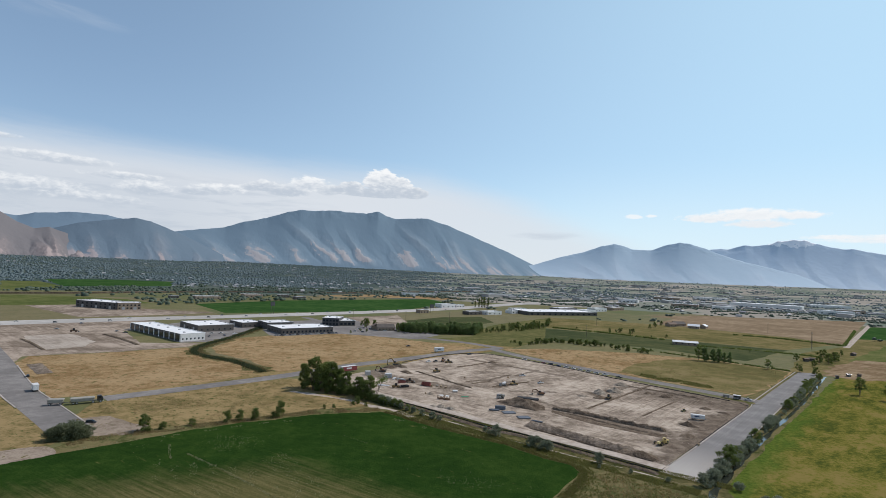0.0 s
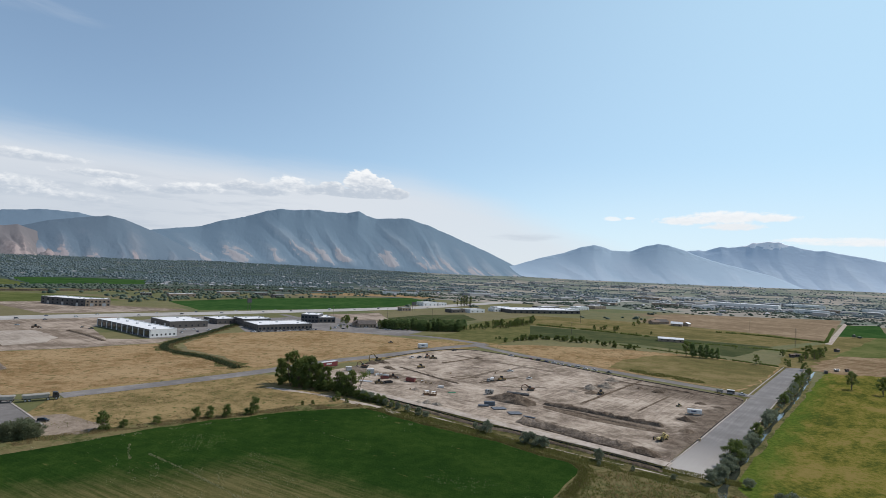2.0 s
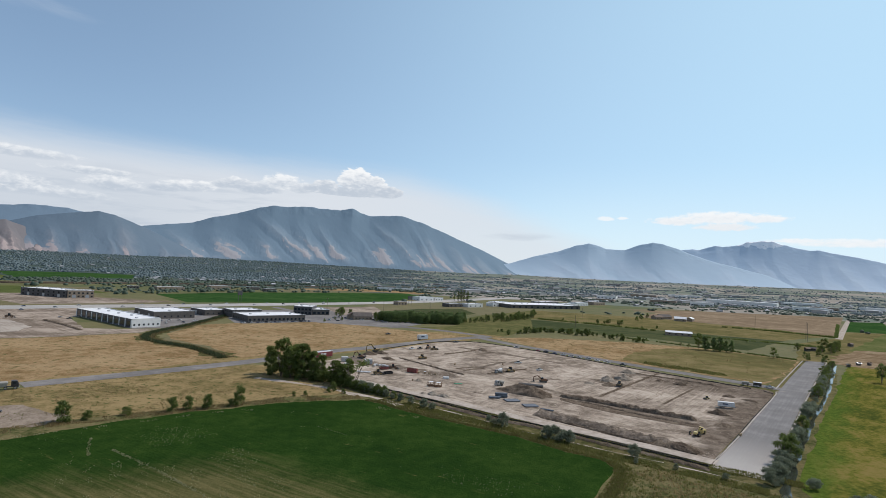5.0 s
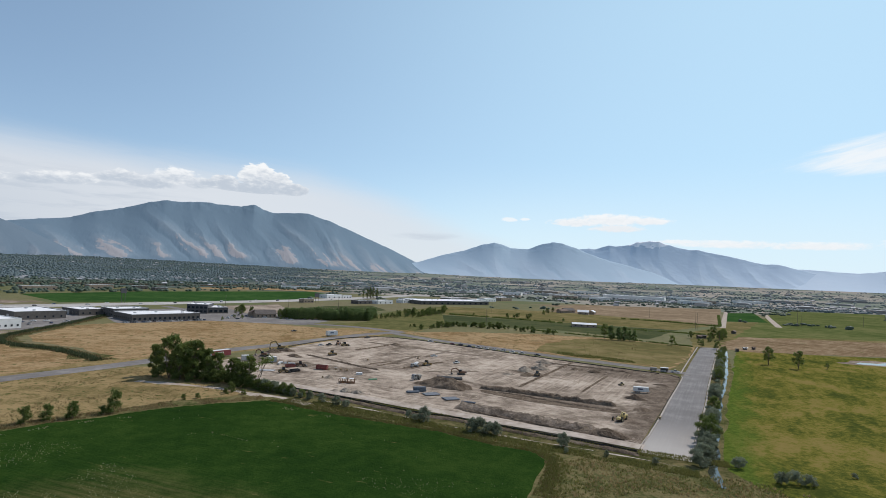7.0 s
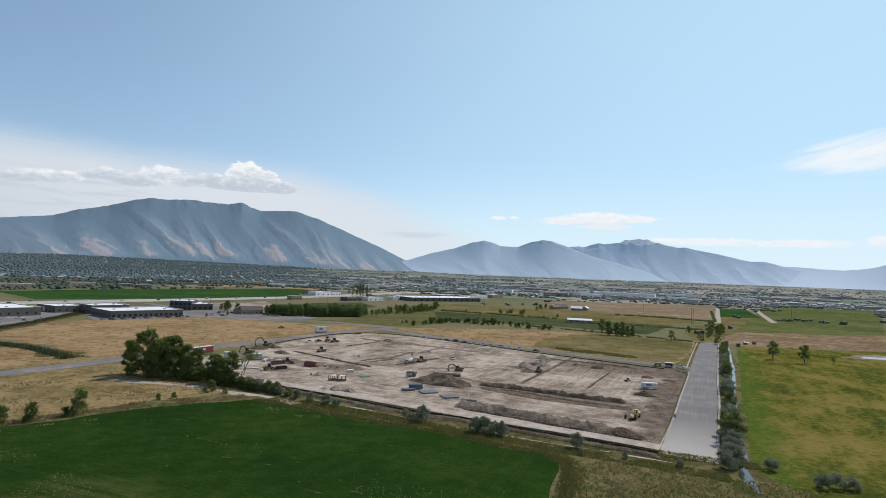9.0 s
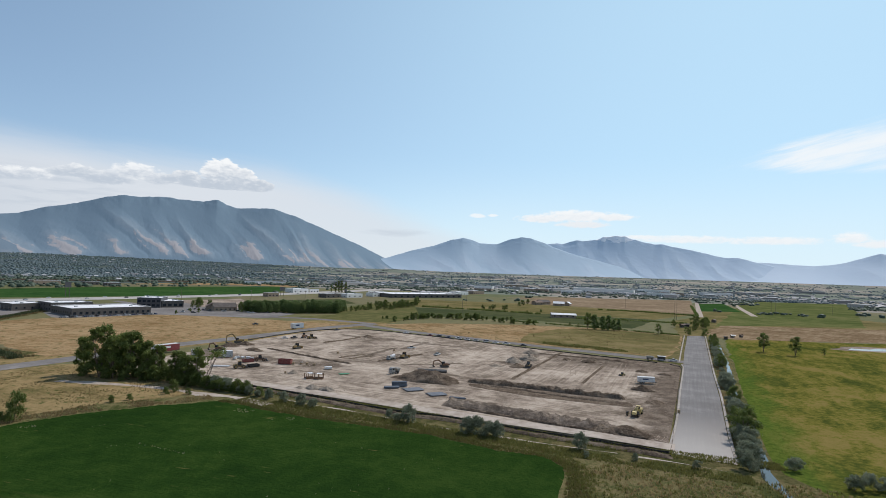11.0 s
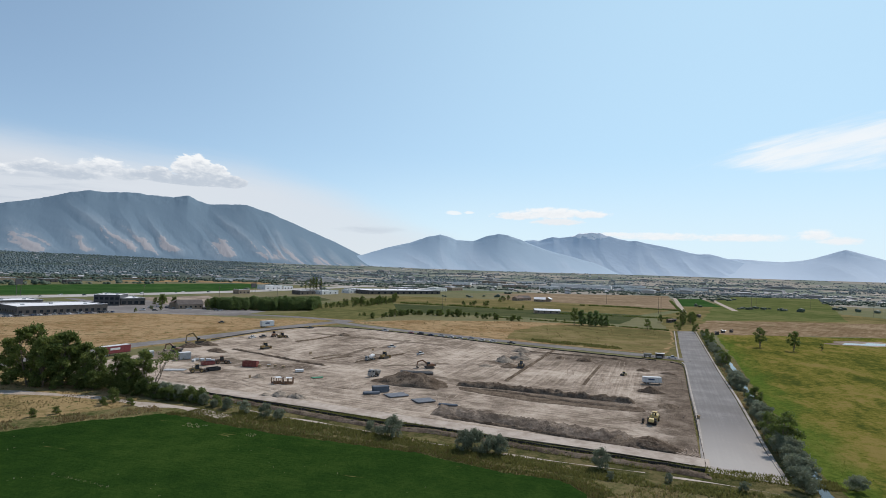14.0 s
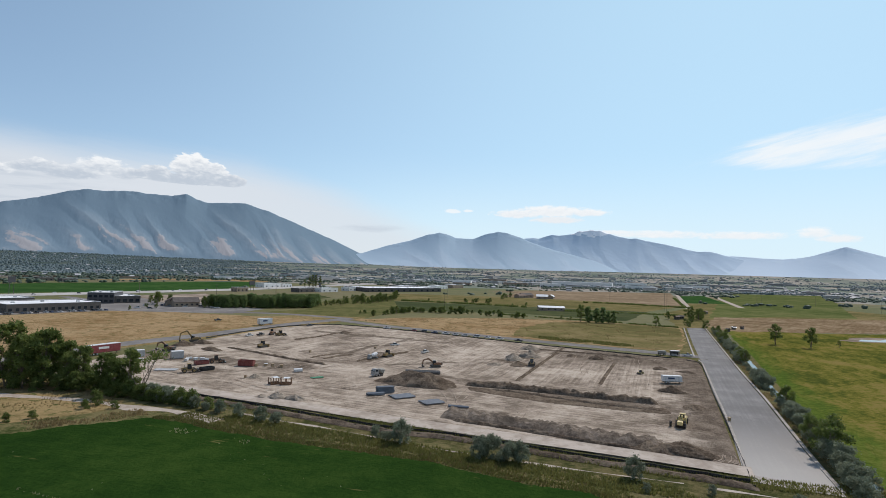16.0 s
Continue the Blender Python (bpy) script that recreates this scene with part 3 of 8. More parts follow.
WALL_WHITE = thing_mat("white_tilt_up_wall", (0.70, 0.69, 0.66), 0.8, 0, 0.06, 3.0)
WALL_TAN = thing_mat("tan_masonry", (0.29, 0.225, 0.165), 0.85, 0, 0.15, 2.0)
WALL_GREY = thing_mat("grey_brick", (0.105, 0.092, 0.082), 0.85, 0, 0.15, 2.0)
DARK_WALL = thing_mat("charcoal_panel", (0.055, 0.055, 0.06), 0.5, 0, 0.15, 2.0)
GLASS = thing_mat("dark_glass", (0.02, 0.028, 0.035), 0.12, 0, 0.1, 1.0)
GREY_METAL = thing_mat("galvanised_steel", (0.42, 0.43, 0.44), 0.45, 0.6, 0.12, 1.0, 0.2)

# ---- shapes ----
def part(name, bm, material, parent, label=""):
    """Links a bmesh as one mesh object under a thing or a part."""
    me = bpy.data.meshes.new(name)
    bm.to_mesh(me)
    bm.free()
    me.materials.append(material)
    ob = new(name, me)
    ob.parent = parent
    return tagged(ob, label)


def mesh_of(name, verts, faces, material, smooth_faces=False):
    me = bpy.data.meshes.new(name)
    me.from_pydata([tuple(v) for v in verts], [], [tuple(f) for f in faces])
    me.materials.append(material)
    if smooth_faces:
        me.polygons.foreach_set("use_smooth", [True] * len(me.polygons))
    me.update()
    return me


def ragged(pts, amount, step=6.0, seed=0):
    """The outline with more corners, pushed in and out a little as field edges are."""
    out = []
    for i, a in enumerate(pts):
        b = pts[(i + 1) % len(pts)]
        n = max(1, int(math.dist(a, b) / step))
        for k in range(n):
            f = k / n
            x, y = a[0] + (b[0] - a[0]) * f, a[1] + (b[1] - a[1]) * f
            q = Vector((x * 0.11 + seed * 7.3, y * 0.11, seed))
            out.append((x + amount * noise.noise(q), y + amount * noise.noise(q + Vector((31, 17, 5)))))
    return out


def patch(name, pts, z, material, label, category, edge=1.0, step=6.0):
    bm = bmesh.new()
    vs = [bm.verts.new((x, y, z)) for x, y in (ragged(pts, edge, step, len(name)) if edge else pts)]
    face = bm.faces.new(vs)
    if face.normal.z < 0 or face.calc_area() and (face.normal_update() or face.normal.z < 0):
        bmesh.ops.reverse_faces(bm, faces=[face])
    bmesh.ops.triangulate(bm, faces=bm.faces[:])
    me = bpy.data.meshes.new(name)
    bm.to_mesh(me)
    bm.free()
    me.materials.append(material)
    return tagged(new(name, me), label, category, kind="structure")


def along(line, step):
    """Points every step metres on a line, rounded at its bends, each with its sideways direction."""
    pts = [Vector((*p, 0)) for p in line]
    dense = []
    for i in range(len(pts) - 1):
        p0, p1, p2, p3 = pts[max(i - 1, 0)], pts[i], pts[i + 1], pts[min(i + 2, len(pts) - 1)]
        n = max(1, int((p2 - p1).length / step))
        for k in range(n):
            t = k / n
            dense.append(0.5 * (2 * p1 + (p2 - p0) * t + (2 * p0 - 5 * p1 + 4 * p2 - p3) * t * t + (3 * p1 - p0 - 3 * p2 + p3) * t ** 3))
    dense.append(pts[-1])
    out = []
    for i, p in enumerate(dense):
        d = (dense[min(i + 1, len(dense) - 1)] - dense[max(i - 1, 0)]).normalized()
        out.append((p, Vector((d.y, -d.x, 0))))
    return out


def ribbon(name, line, width, z, material, label, category, step=6.0, wobble=0.0, height=0.0, shift=0.0, kind="structure"):
    """A strip along a line: flat, or a low bar where it has a height."""
    rows, faces = [], []
    prof = [(-0.5, 0)] + ([(-0.5, height), (0.5, height)] if height else []) + [(0.5, 0)]
    for p, side in along(line, step):
        w = max(0.06, width * (1 + wobble * noise.noise(p * 0.13)))
        for s, h in prof:
            rows.append(p + side * (shift + s * w) + Vector((0, 0, z + h)))
    k = len(prof)
    for i in range(len(rows) // k - 1):
        for j in range(k - 1):
            faces.append((i * k + j, i * k + j + 1, (i + 1) * k + j + 1, (i + 1) * k + j))
    if height:
        n = len(rows)
        faces += [tuple(range(k)), tuple(range(n - 1, n - k - 1, -1))]
    return tagged(new(name, mesh_of(name, rows, faces, material)), label, category, kind=kind)


def inside(x, y, pts):
    odd = False
    for (x0, y0), (x1, y1) in zip(pts, pts[1:] + pts[:1]):
        if (y0 > y) != (y1 > y) and x < x0 + (y - y0) / (y1 - y0) * (x1 - x0):
            odd = not odd
    return odd


# site axes: u along the right road away from the near corner, v along the front edge
U, V = Vector((0.650, 0.760, 0)), Vector((-0.760, 0.650, 0))


def S(u, v, z=0.0):
    return Vector((73.0, 176.5, z)) + U * u + V * v


# ---- ground ----
tagged(new("ground", mesh_of("ground", [(-5000, -1500, 0), (5000, -1500, 0), (5000, 5000, 0), (-5000, 5000, 0)], [(0, 1, 2, 3)], VALLEY)),
       "wide valley floor of fields and rough grass", "ground", kind="structure")



def bench_lift(x, y):
    """The bench that lifts the far side of the valley towards the ranges on the left."""
    az, dist = math.degrees(math.atan2(x, y)), math.hypot(x, y)
    side = 0.72 + 0.28 * max(0.0, min(1.0, (14 - az) / 30))
    return side * max(0.0, dist - 1850) ** 1.25 * 0.0050


def bench():
    verts, faces, na, nr = [], [], 100, 40
    for i in range(na + 1):
        for j in range(nr + 1):
            a, d = radians(-62 + 138 * i / na), 1150 + 3200 * j / nr
            x, y = d * math.sin(a), d * math.cos(a)
            verts.append((x, y, bench_lift(x, y) + 0.03))
    for i in range(na):
        for j in range(nr):
            k = i * (nr + 1) + j
            faces.append((k, k + nr + 1, k + nr + 2, k + 1))
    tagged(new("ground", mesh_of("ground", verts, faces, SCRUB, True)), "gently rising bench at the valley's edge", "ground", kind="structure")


bench()
CORN_EDGE = [(-116, 164), (-85.4, 197), (-51, 222), (-30, 229), (-23, 231), (-15, 224), (0, 211), (25, 193.5), (36, 182), (43.6, 175), (44.6, 170.5),
             (39, 160), (33, 151), (20, 128), (0, 90), (-60, 60), (-130, 100), (-128, 150)]
SITE_EDGE = [(72.5, 176.5), (92, 199), (117, 228), (155.5, 273), (158, 280), (140, 298.3), (112, 330), (86, 364), (59.5, 394), (38, 413), (30, 413), (8, 398),
             (-17, 364), (-34.5, 333), (-43, 320), (-52, 306), (-60, 290), (-50, 277), (-27.6, 260.6), (-14.6, 251.5), (2.6, 235.6), (22.5, 217), (34.4, 208), (48.4, 195.8), (61, 185.6)]

patch("weedy_ground", [(-140, 190), (-118, 175), (-128, 150), (-130, 60), (60, 20), (110, 80), (100, 170), (180, 266), (262, 372), (250, 390), (150, 290), (74, 182), (40, 205), (0, 240), (-26, 262), (-70, 270), (-110, 200)],
      0.02, WEEDS, "uneven weedy verge of olive and straw-coloured grass", "verge", 2.0)
patch("dry_field", [(-136, 203), (-142, 226), (-106, 264), (-80, 291), (-64, 292), (-52, 272), (-32, 256), (-30, 240), (-50, 231), (-85, 206), (-112, 188)],
      0.04, DRY_OLIVE, "dry grass field between the lane and the crop", "field", 1.6)
patch("dry_field", [(-270, 130), (-140, 60), (-124, 150), (-122, 182), (-152, 216), (-202, 262), (-330, 385), (-440, 300)], 0.022, DRY_OLIVE, "dry rough ground beyond the side road", "field", 2.0)
patch("dry_field", [(-152, 226), (-104, 262), (-60, 322), (-18, 360), (22, 406), (50, 436), (70, 462), (40, 474), (0, 462), (-40, 392), (-112, 304), (-158, 250)], 0.026, DRY_OLIVE, "dry grass shoulders along the site road", "verge", 2.0)
patch("dry_field", [(-182, 247), (-228, 291), (-242, 322), (-205, 350), (-176, 381), (-168, 374), (-155, 352), (-123, 330), (-99, 304), (-113, 278), (-146, 242), (-162, 230)],
      0.04, DRY, "tan dry grass field beside the lane", "field", 2.0)
patch("dry_field", [(-90, 308), (-118, 340), (-148, 362), (-160, 384), (-162, 440), (-143, 464), (-137, 460), (-93, 496), (-50, 486), (10, 452), (30, 440), (0, 411), (-40, 366)],
      0.04, DRY, "tan dry grass field behind the tall trees", "field", 2.0)
patch("dry_field", [(-141, 188), (-196, 238), (-330, 370), (-420, 300), (-200, 90), (-130, 100), (-128, 160)], 0.03, DRY_OLIVE, "dry grass ground across the side road", "field", 2.0)
patch("gravel_lot", [(-232, 296), (-245, 322), (-206, 352), (-177, 384), (-176, 402), (-215, 392), (-262, 452), (-240, 500), (-300, 545), (-355, 480), (-400, 420), (-330, 372)],
      0.03, GRAVEL, "wide lot of bare graded gravel", "lot", 2.0)
patch("gravel_lot", [(-270, 470), (-190, 401), (-172, 412), (-168, 470), (-170, 545), (-215, 590), (-250, 545)], 0.05, ASPHALT, "grey paved yard round the warehouses", "yard", 0.5)
patch("gravel_lot", [(-168, 510), (-146, 466), (-138, 461), (-92, 497), (-20, 480), (0, 520), (-60, 600), (-110, 640), (-165, 590)], 0.03, ASPHALT, "paved parking yard round the brick offices", "yard", 0.5)
patch("crop_field", [(-349, 769), (-258, 652), (-64, 797), (12, 1040), (-27, 1187), (-267, 932)], 0.05, GREEN, "flat bright green crop field along the highway", "field", 2.0, 20)
patch("pasture", [(-510, 629), (-453, 678), (-398, 752), (-463, 804), (-576, 817), (-639, 787)], 0.045, LUSH_FIELD, "bright green pasture beyond the highway", "field", 2.0, 15)
patch("pasture", [(-717, 882), (-707, 1002), (-747, 1074), (-924, 1243), (-972, 1194)], 0.05, LUSH_FIELD, "far light green pasture", "field", 2.0, 25)
patch("crop_field", [(-747, 1074), (-632, 1265), (-759, 1541), (-924, 1505), (-995, 1352)], 0.05, GREEN, "far dark green crop field", "field", 2.0, 25)
patch("gravel_lot", [(-490, 640), (-360, 540), (-300, 600), (-270, 650), (-360, 660), (-440, 700)], 0.04, GRAVEL, "bare building plot across the highway", "lot", 2.0, 15)
patch("pasture", [(49, 440), (84, 385), (118, 345), (166, 296), (190, 318), (250, 386), (215, 430), (160, 452), (90, 455)], 0.04, DRY, "dry pasture behind the building site", "field", 2.5)
patch("pasture", [(116, 356), (166, 298), (190, 320), (248, 386), (214, 428), (176, 424), (140, 392)], 0.06, OLIVE, "greener half of the pasture behind the site", "field", 5.0, 5)
patch("crop_field", [(-42, 654), (2, 726), (56, 763), (66, 680), (20, 604), (-27, 574)], 0.045, TEAL, "dark green field behind the young grove", "field", 2.0, 12)
patch("gravel_lot", [(-115, 667), (-57, 724), (-44, 656), (-30, 574), (-75, 578)], 0.035, GRAVEL, "bare brown ground between the highway and the yards", "lot", 2.0, 10)
patch("pasture", [(-3, 493), (41, 466), (62, 452), (100, 520), (122, 632), (160, 800), (90, 690), (60, 640), (30, 560), (30, 520)], 0.038, OLIVE_GREEN, "rough green pasture beside the grove", "field", 3.0, 10)
patch("crop_field", [(100, 520), (190, 490), (243, 432), (330, 516), (232, 572), (122, 632)], 0.04, TEAL, "dark green hay field behind a hedge", "field", 2.0, 12)
patch("pasture", [(122, 640), (330, 520), (430, 590), (415, 650), (300, 760), (160, 800)], 0.03, OLIVE, "yellowing pasture beyond the hay field", "field", 3.0, 15)
patch("ploughed_field", [(300, 770), (417, 655), (432, 585), (808, 1036), (457, 1000)], 0.05, PLOUGHED, "ploughed brown field with straight furrows", "field", 2.0, 20)
patch("crop_field", [(506, 664), (575, 667), (782, 920), (690, 883)], 0.05, GREEN, "small bright green crop field", "field", 1.5, 20)
patch("crop_field", [(592, 671), (642, 565), (1255, 1049), (1000, 1060)], 0.052, LUSH_FIELD, "long green field beside a farm lane", "field", 1.5, 20)
patch("pasture", [(250, 388), (266, 376), (330, 370), (600, 420), (640, 560), (590, 665), (505, 660), (430, 575), (330, 500)], 0.035, OLIVE, "yellowing pasture around the small farm", "field", 3.0, 15)
patch("pasture", [(341, 457), (604, 708), (880, 979), (977, 818), (508, 456), (432, 472)], 0.048, LUSH_FIELD, "broad green pasture beyond the paddock", "field", 3.0, 15)
patch("ploughed_field", [(268, 380), (275, 368), (318, 360), (372, 348), (520, 330), (660, 430), (500, 442), (356, 466), (300, 420)], 0.055, PADDOCK, "orange-brown bare paddock", "field", 6.0, 8)
patch("meadow", [(84, 150), (84.6, 160), (99, 177.5), (120, 201.5), (145, 230.5), (184, 274), (272, 374), (330, 352), (480, 330), (620, 300), (420, 20), (130, 20)],
      0.05, MEADOW, "lush yellow-green meadow beyond the canal", "meadow", 2.0)

# roads
MAIN = [(-142, 233.5), (-108, 269.5), (-82, 300), (-53, 340), (-29, 365), (3, 402), (22, 423), (50, 446)]
SIDE = [(-126, 189), (-136, 198), (-160, 219), (-187, 243), (-232, 290), (-280, 339), (-370, 430)]
BACK = [(42, 437), (64, 402), (90, 372), (116, 340), (144, 309), (163, 287), (170, 279)]
ribbon("road", SIDE, 13.0, 0.07, ASPHALT, "grey asphalt side road with a pale kerb", "road")
ribbon("road", MAIN, 10.0, 0.09, ASPHALT, "narrow grey asphalt road past the building site", "road")
ribbon("road", BACK, 8.5, 0.075, ASPHALT, "grey unmarked road along the rear of the site", "road")
patch("road", [(72.6, 176.6), (76.5, 171.4), (80.7, 166.3), (92.4, 181), (125.5, 219.3), (156.2, 256), (213.2, 322.8), (267, 386), (254, 386.6), (194, 317.3), (155.9, 272.4), (117.3, 227.9), (92.5, 198.5)], 0.10, DUSTY_ROAD, "wide new asphalt road that ends at the ditch", "road", 0)
ribbon("road", [(50, 446), (10, 480), (-40, 500), (-100, 560), (-160, 640)], 9.0, 0.07, ASPHALT, "grey road to the brick offices", "road")
ribbon("highway", [(-560, 250), (-362, 486), (-208, 642), (-10, 868), (210, 1215), (450, 1440), (1100, 2050)], 36.0, 0.12, HIGHWAY, "pale concrete highway with light traffic", "highway", 30)
ribbon("kerb", SIDE[:5], 0.6, 0.07, CONCRETE, "pale concrete kerb", "kerb", 6, height=0.15, shift=6.7)
ribbon("kerb", SIDE[2:6], 0.6, 0.07, CONCRETE, "pale concrete kerb", "kerb", 6, height=0.15, shift=-6.7)
ribbon("farm_lane", [(418, 562), (537, 702), (656, 842), (782, 990)], 6, 0.06, TRACK, "pale dirt lane between fields", "lane", 20)
ribbon("farm_lane", [(517, 589), (630, 720), (740, 846), (846, 967), (960, 1100)], 7, 0.06, TRACK, "pale dirt lane between fields", "lane", 20)
patch("dirt_track", [(-137, 201), (-124, 209), (-104, 197), (-106, 187), (-116, 184), (-128, 188)], 0.06, DUSTY_DIRT, "bare pale pull-out where the side road ends", "track", 2.5, 3)
patch("dirt_track", [(-134, 168), (-122, 172), (-114, 166), (-116, 158), (-130, 152), (-150, 150)], 0.05, DUSTY_DIRT, "bare pale ground at the crop's corner", "track", 2.5, 3)
ribbon("dirt_track", [(-70, 262), (-52, 255), (-38, 248), (-28, 240), (-20, 236), (-10, 226)], 2.9, 0.06, TRACK, "pale dirt track under the trees", "track", 2, 1.2)

ribbon("weedy_ground", [(-171, 545), (-167, 444), (-168, 384), (-156, 355), (-123, 333), (-97, 306)], 11.0, 0.065, BANKS, "weedy drain between dry fields", "drain", 4, 1.5)
patch("ploughed_field", [(358, 935), (430, 780), (512, 783), (681, 978), (467, 990)], 0.06, PLOUGHED, "far brown field with faint furrows", "field", 3.0, 20)
patch("dry_field", [(-270, 1110), (-60, 1190), (-2, 1164), (60, 1300), (-3, 1373), (-210, 1251)], 0.06, DRY, "far tan stubble field", "field", 3.0, 20)
ribbon("embankment", [(-900, 560), (-658, 810), (-591, 883), (-524, 993), (-440, 1109), (-332, 1207), (-218, 1299), (-4, 1640), (200, 1900)], 7.0, 0.05, SOIL, "long dark railway embankment", "embankment", 20, 0.6, height=2.6)

ribbon("ditch_bank", [(92, 156), (78, 166), (62, 177), (49, 188.5), (36, 200), (20, 213.5), (2, 228.5), (-12, 240), (-24, 247)], 11.0, 0.045, BANKS, "dark weedy banks of the ditch", "bank", 2, 1.4)

# water
CANAL = [(76, 150), (80.4, 158.7), (88, 167.5), (96, 177.5), (117, 202), (142, 231), (181, 275), (262, 371)]
ribbon("canal", CANAL, 1.7, 0.09, WATER, "narrow canal of still water", "canal", 3, 0.9)
ribbon("canal", [(60, 176), (52, 181.4), (46, 185.6), (38, 191.8), (28, 199.6)], 0.34, 0.07, TRACK, "broken line of pale scum on the dark ditch strip", "ditch", 0.7, 4.0)
ribbon("canal", [(28, 199.6), (16.7, 210.6), (8.8, 217.9), (-2, 227), (-10, 236)], 0.42, 0.07, TRACK, "half-dry ditch with pale dried mud", "ditch", 0.8, 3.2)
ribbon("canal", [(75, 163), (68.8, 168.8), (62.5, 173.6)], 0.4, 0.08, TRACK, "pale dried scum along the ditch", "ditch", 0.8, 3.0)
# Ditch water as a plain dark strip, the grass's shade in its colour.
ribbon("canal", [(62, 174.6), (55, 179.2), (48.4, 184), (42, 188.4), (34, 195)], 1.3, 0.06, BANKS, "dark strip standing in for grass-shaded ditch water", "ditch", 1.5, 1.2)
patch("pond", [(300, 322), (312, 312), (330, 308), (348, 314), (352, 326), (338, 332), (318, 332)], 0.062, GRAVEL, "grey drying mud round the meadow pool", "mud", 3.0, 4)
patch("pond", [(309, 320), (318, 314), (332, 313), (343, 319), (338, 324), (328, 321), (320, 325)], 0.08, WATER, "shallow pool in the meadow", "pool", 2.5, 3)

# crop: a canopy with its own relief
def field_grid(name, pts, step, lift, rough, material, label, category, kind="structure"):
    xs, ys = [p[0] for p in pts], [p[1] for p in pts]
    nx, ny = int((max(xs) - min(xs)) / step) + 1, int((max(ys) - min(ys)) / step) + 1
    index, verts, faces = {}, [], []

    def corner(i, j):
        if (i, j) not in index:
            x, y = min(xs) + i * step, min(ys) + j * step
            x += 0.3 * step * noise.noise(Vector((x, y, 3)))
            y += 0.3 * step * noise.noise(Vector((x, y, 9)))
            z = lift + rough * (noise.noise(Vector((x * 0.2, y * 0.2, 1))) + 0.5 * noise.noise(Vector((x * 0.47, y * 0.47, 2))))
            index[i, j] = len(verts)
            verts.append((x, y, z))
        return index[i, j]
    for i in range(nx):
        for j in range(ny):
            if inside(min(xs) + (i + 0.5) * step, min(ys) + (j + 0.5) * step, pts):
                faces.append((corner(i, j), corner(i + 1, j), corner(i + 1, j + 1), corner(i, j + 1)))
    # pull the rim onto the outline
    count = {}
    for f in faces:
        for k in range(4):
            e = tuple(sorted((f[k], f[(k + 1) % 4])))
            count[e] = count.get(e, 0) + 1
    for i in {i for e, c in count.items() if c == 1 for i in e}:
        p, best = Vector(verts[i][:2]), None
        for a, b in zip(pts, pts[1:] + pts[:1]):
            a, b = Vector(a), Vector(b)
            t = max(0.0, min(1.0, (p - a).dot(b - a) / max((b - a).length_squared, 1e-6)))
            q = a.lerp(b, t)
            if best is None or (q - p).length_squared < (best - p).length_squared:
                best = q
        verts[i] = (best.x, best.y, 0.02)
    return tagged(new(name, mesh_of(name, verts, faces, material, True)), label, category, kind=kind)


field_grid("corn_field", ragged(CORN_EDGE, 1.2, 3, 5), 0.9, 0.45, 0.10, CORN, "dense dark green crop, thin and straw-dry at one end", "field")


PAD = ground_mat("pale_graded_gravel", (0.25, 0.21, 0.17), (0.335, 0.285, 0.235), (0.43, 0.375, 0.315), (40, 9, 1.2), (0.45, 0.35, 0.25), 0.3, streak=(49, 12, 2.5, 0.25))
patch("graded_pad", [(-306, 402), (-283, 422), (-246, 390), (-238, 366), (-252, 344), (-276, 370)], 0.06, PAD, "pale compacted gravel pad on the bare lot", "pad", 3.0, 5)


field_grid("building_site", SITE_EDGE, 1.2, 0.16, 0.07, SITE, "graded bare dirt of a building site, with tyre tracks", "site")
ribbon("haul_road", [tuple(S(1, -1)[:2]), tuple(S(1.5, 20)[:2]), (35.5, 209.5), (3, 237.5), (-28, 263), (-50, 281)], 5.0, 0.32, TRACK, "pale hard dirt haul road along the front of the site", "haul road", 3)

# ---- mountain ranges round the valley ----
GRID = np.random.default_rng(5).random((256, 256))


def smooth_noise(x, y, seed=0):
    """Soft lattice noise from -1 to 1 over arrays."""
    x, y = x + seed * 17.31, y + seed * 9.77
    i, j = np.floor(x).astype(int), np.floor(y).astype(int)
    fx, fy = x - i, y - j
    fx, fy = fx * fx * (3 - 2 * fx), fy * fy * (3 - 2 * fy)
    g = GRID[i & 255, j & 255] * (1 - fx) * (1 - fy) + GRID[(i + 1) & 255, j & 255] * fx * (1 - fy)
    g = g + GRID[i & 255, (j + 1) & 255] * (1 - fx) * fy + GRID[(i + 1) & 255, (j + 1) & 255] * fx * fy
    return 2 * g - 1


def layered(x, y, seed=0, octaves=5):
    return sum(smooth_noise(x * 2.07 ** k, y * 2.07 ** k, seed + 3 * k) * 0.52 ** k for k in range(octaves)) * 0.6


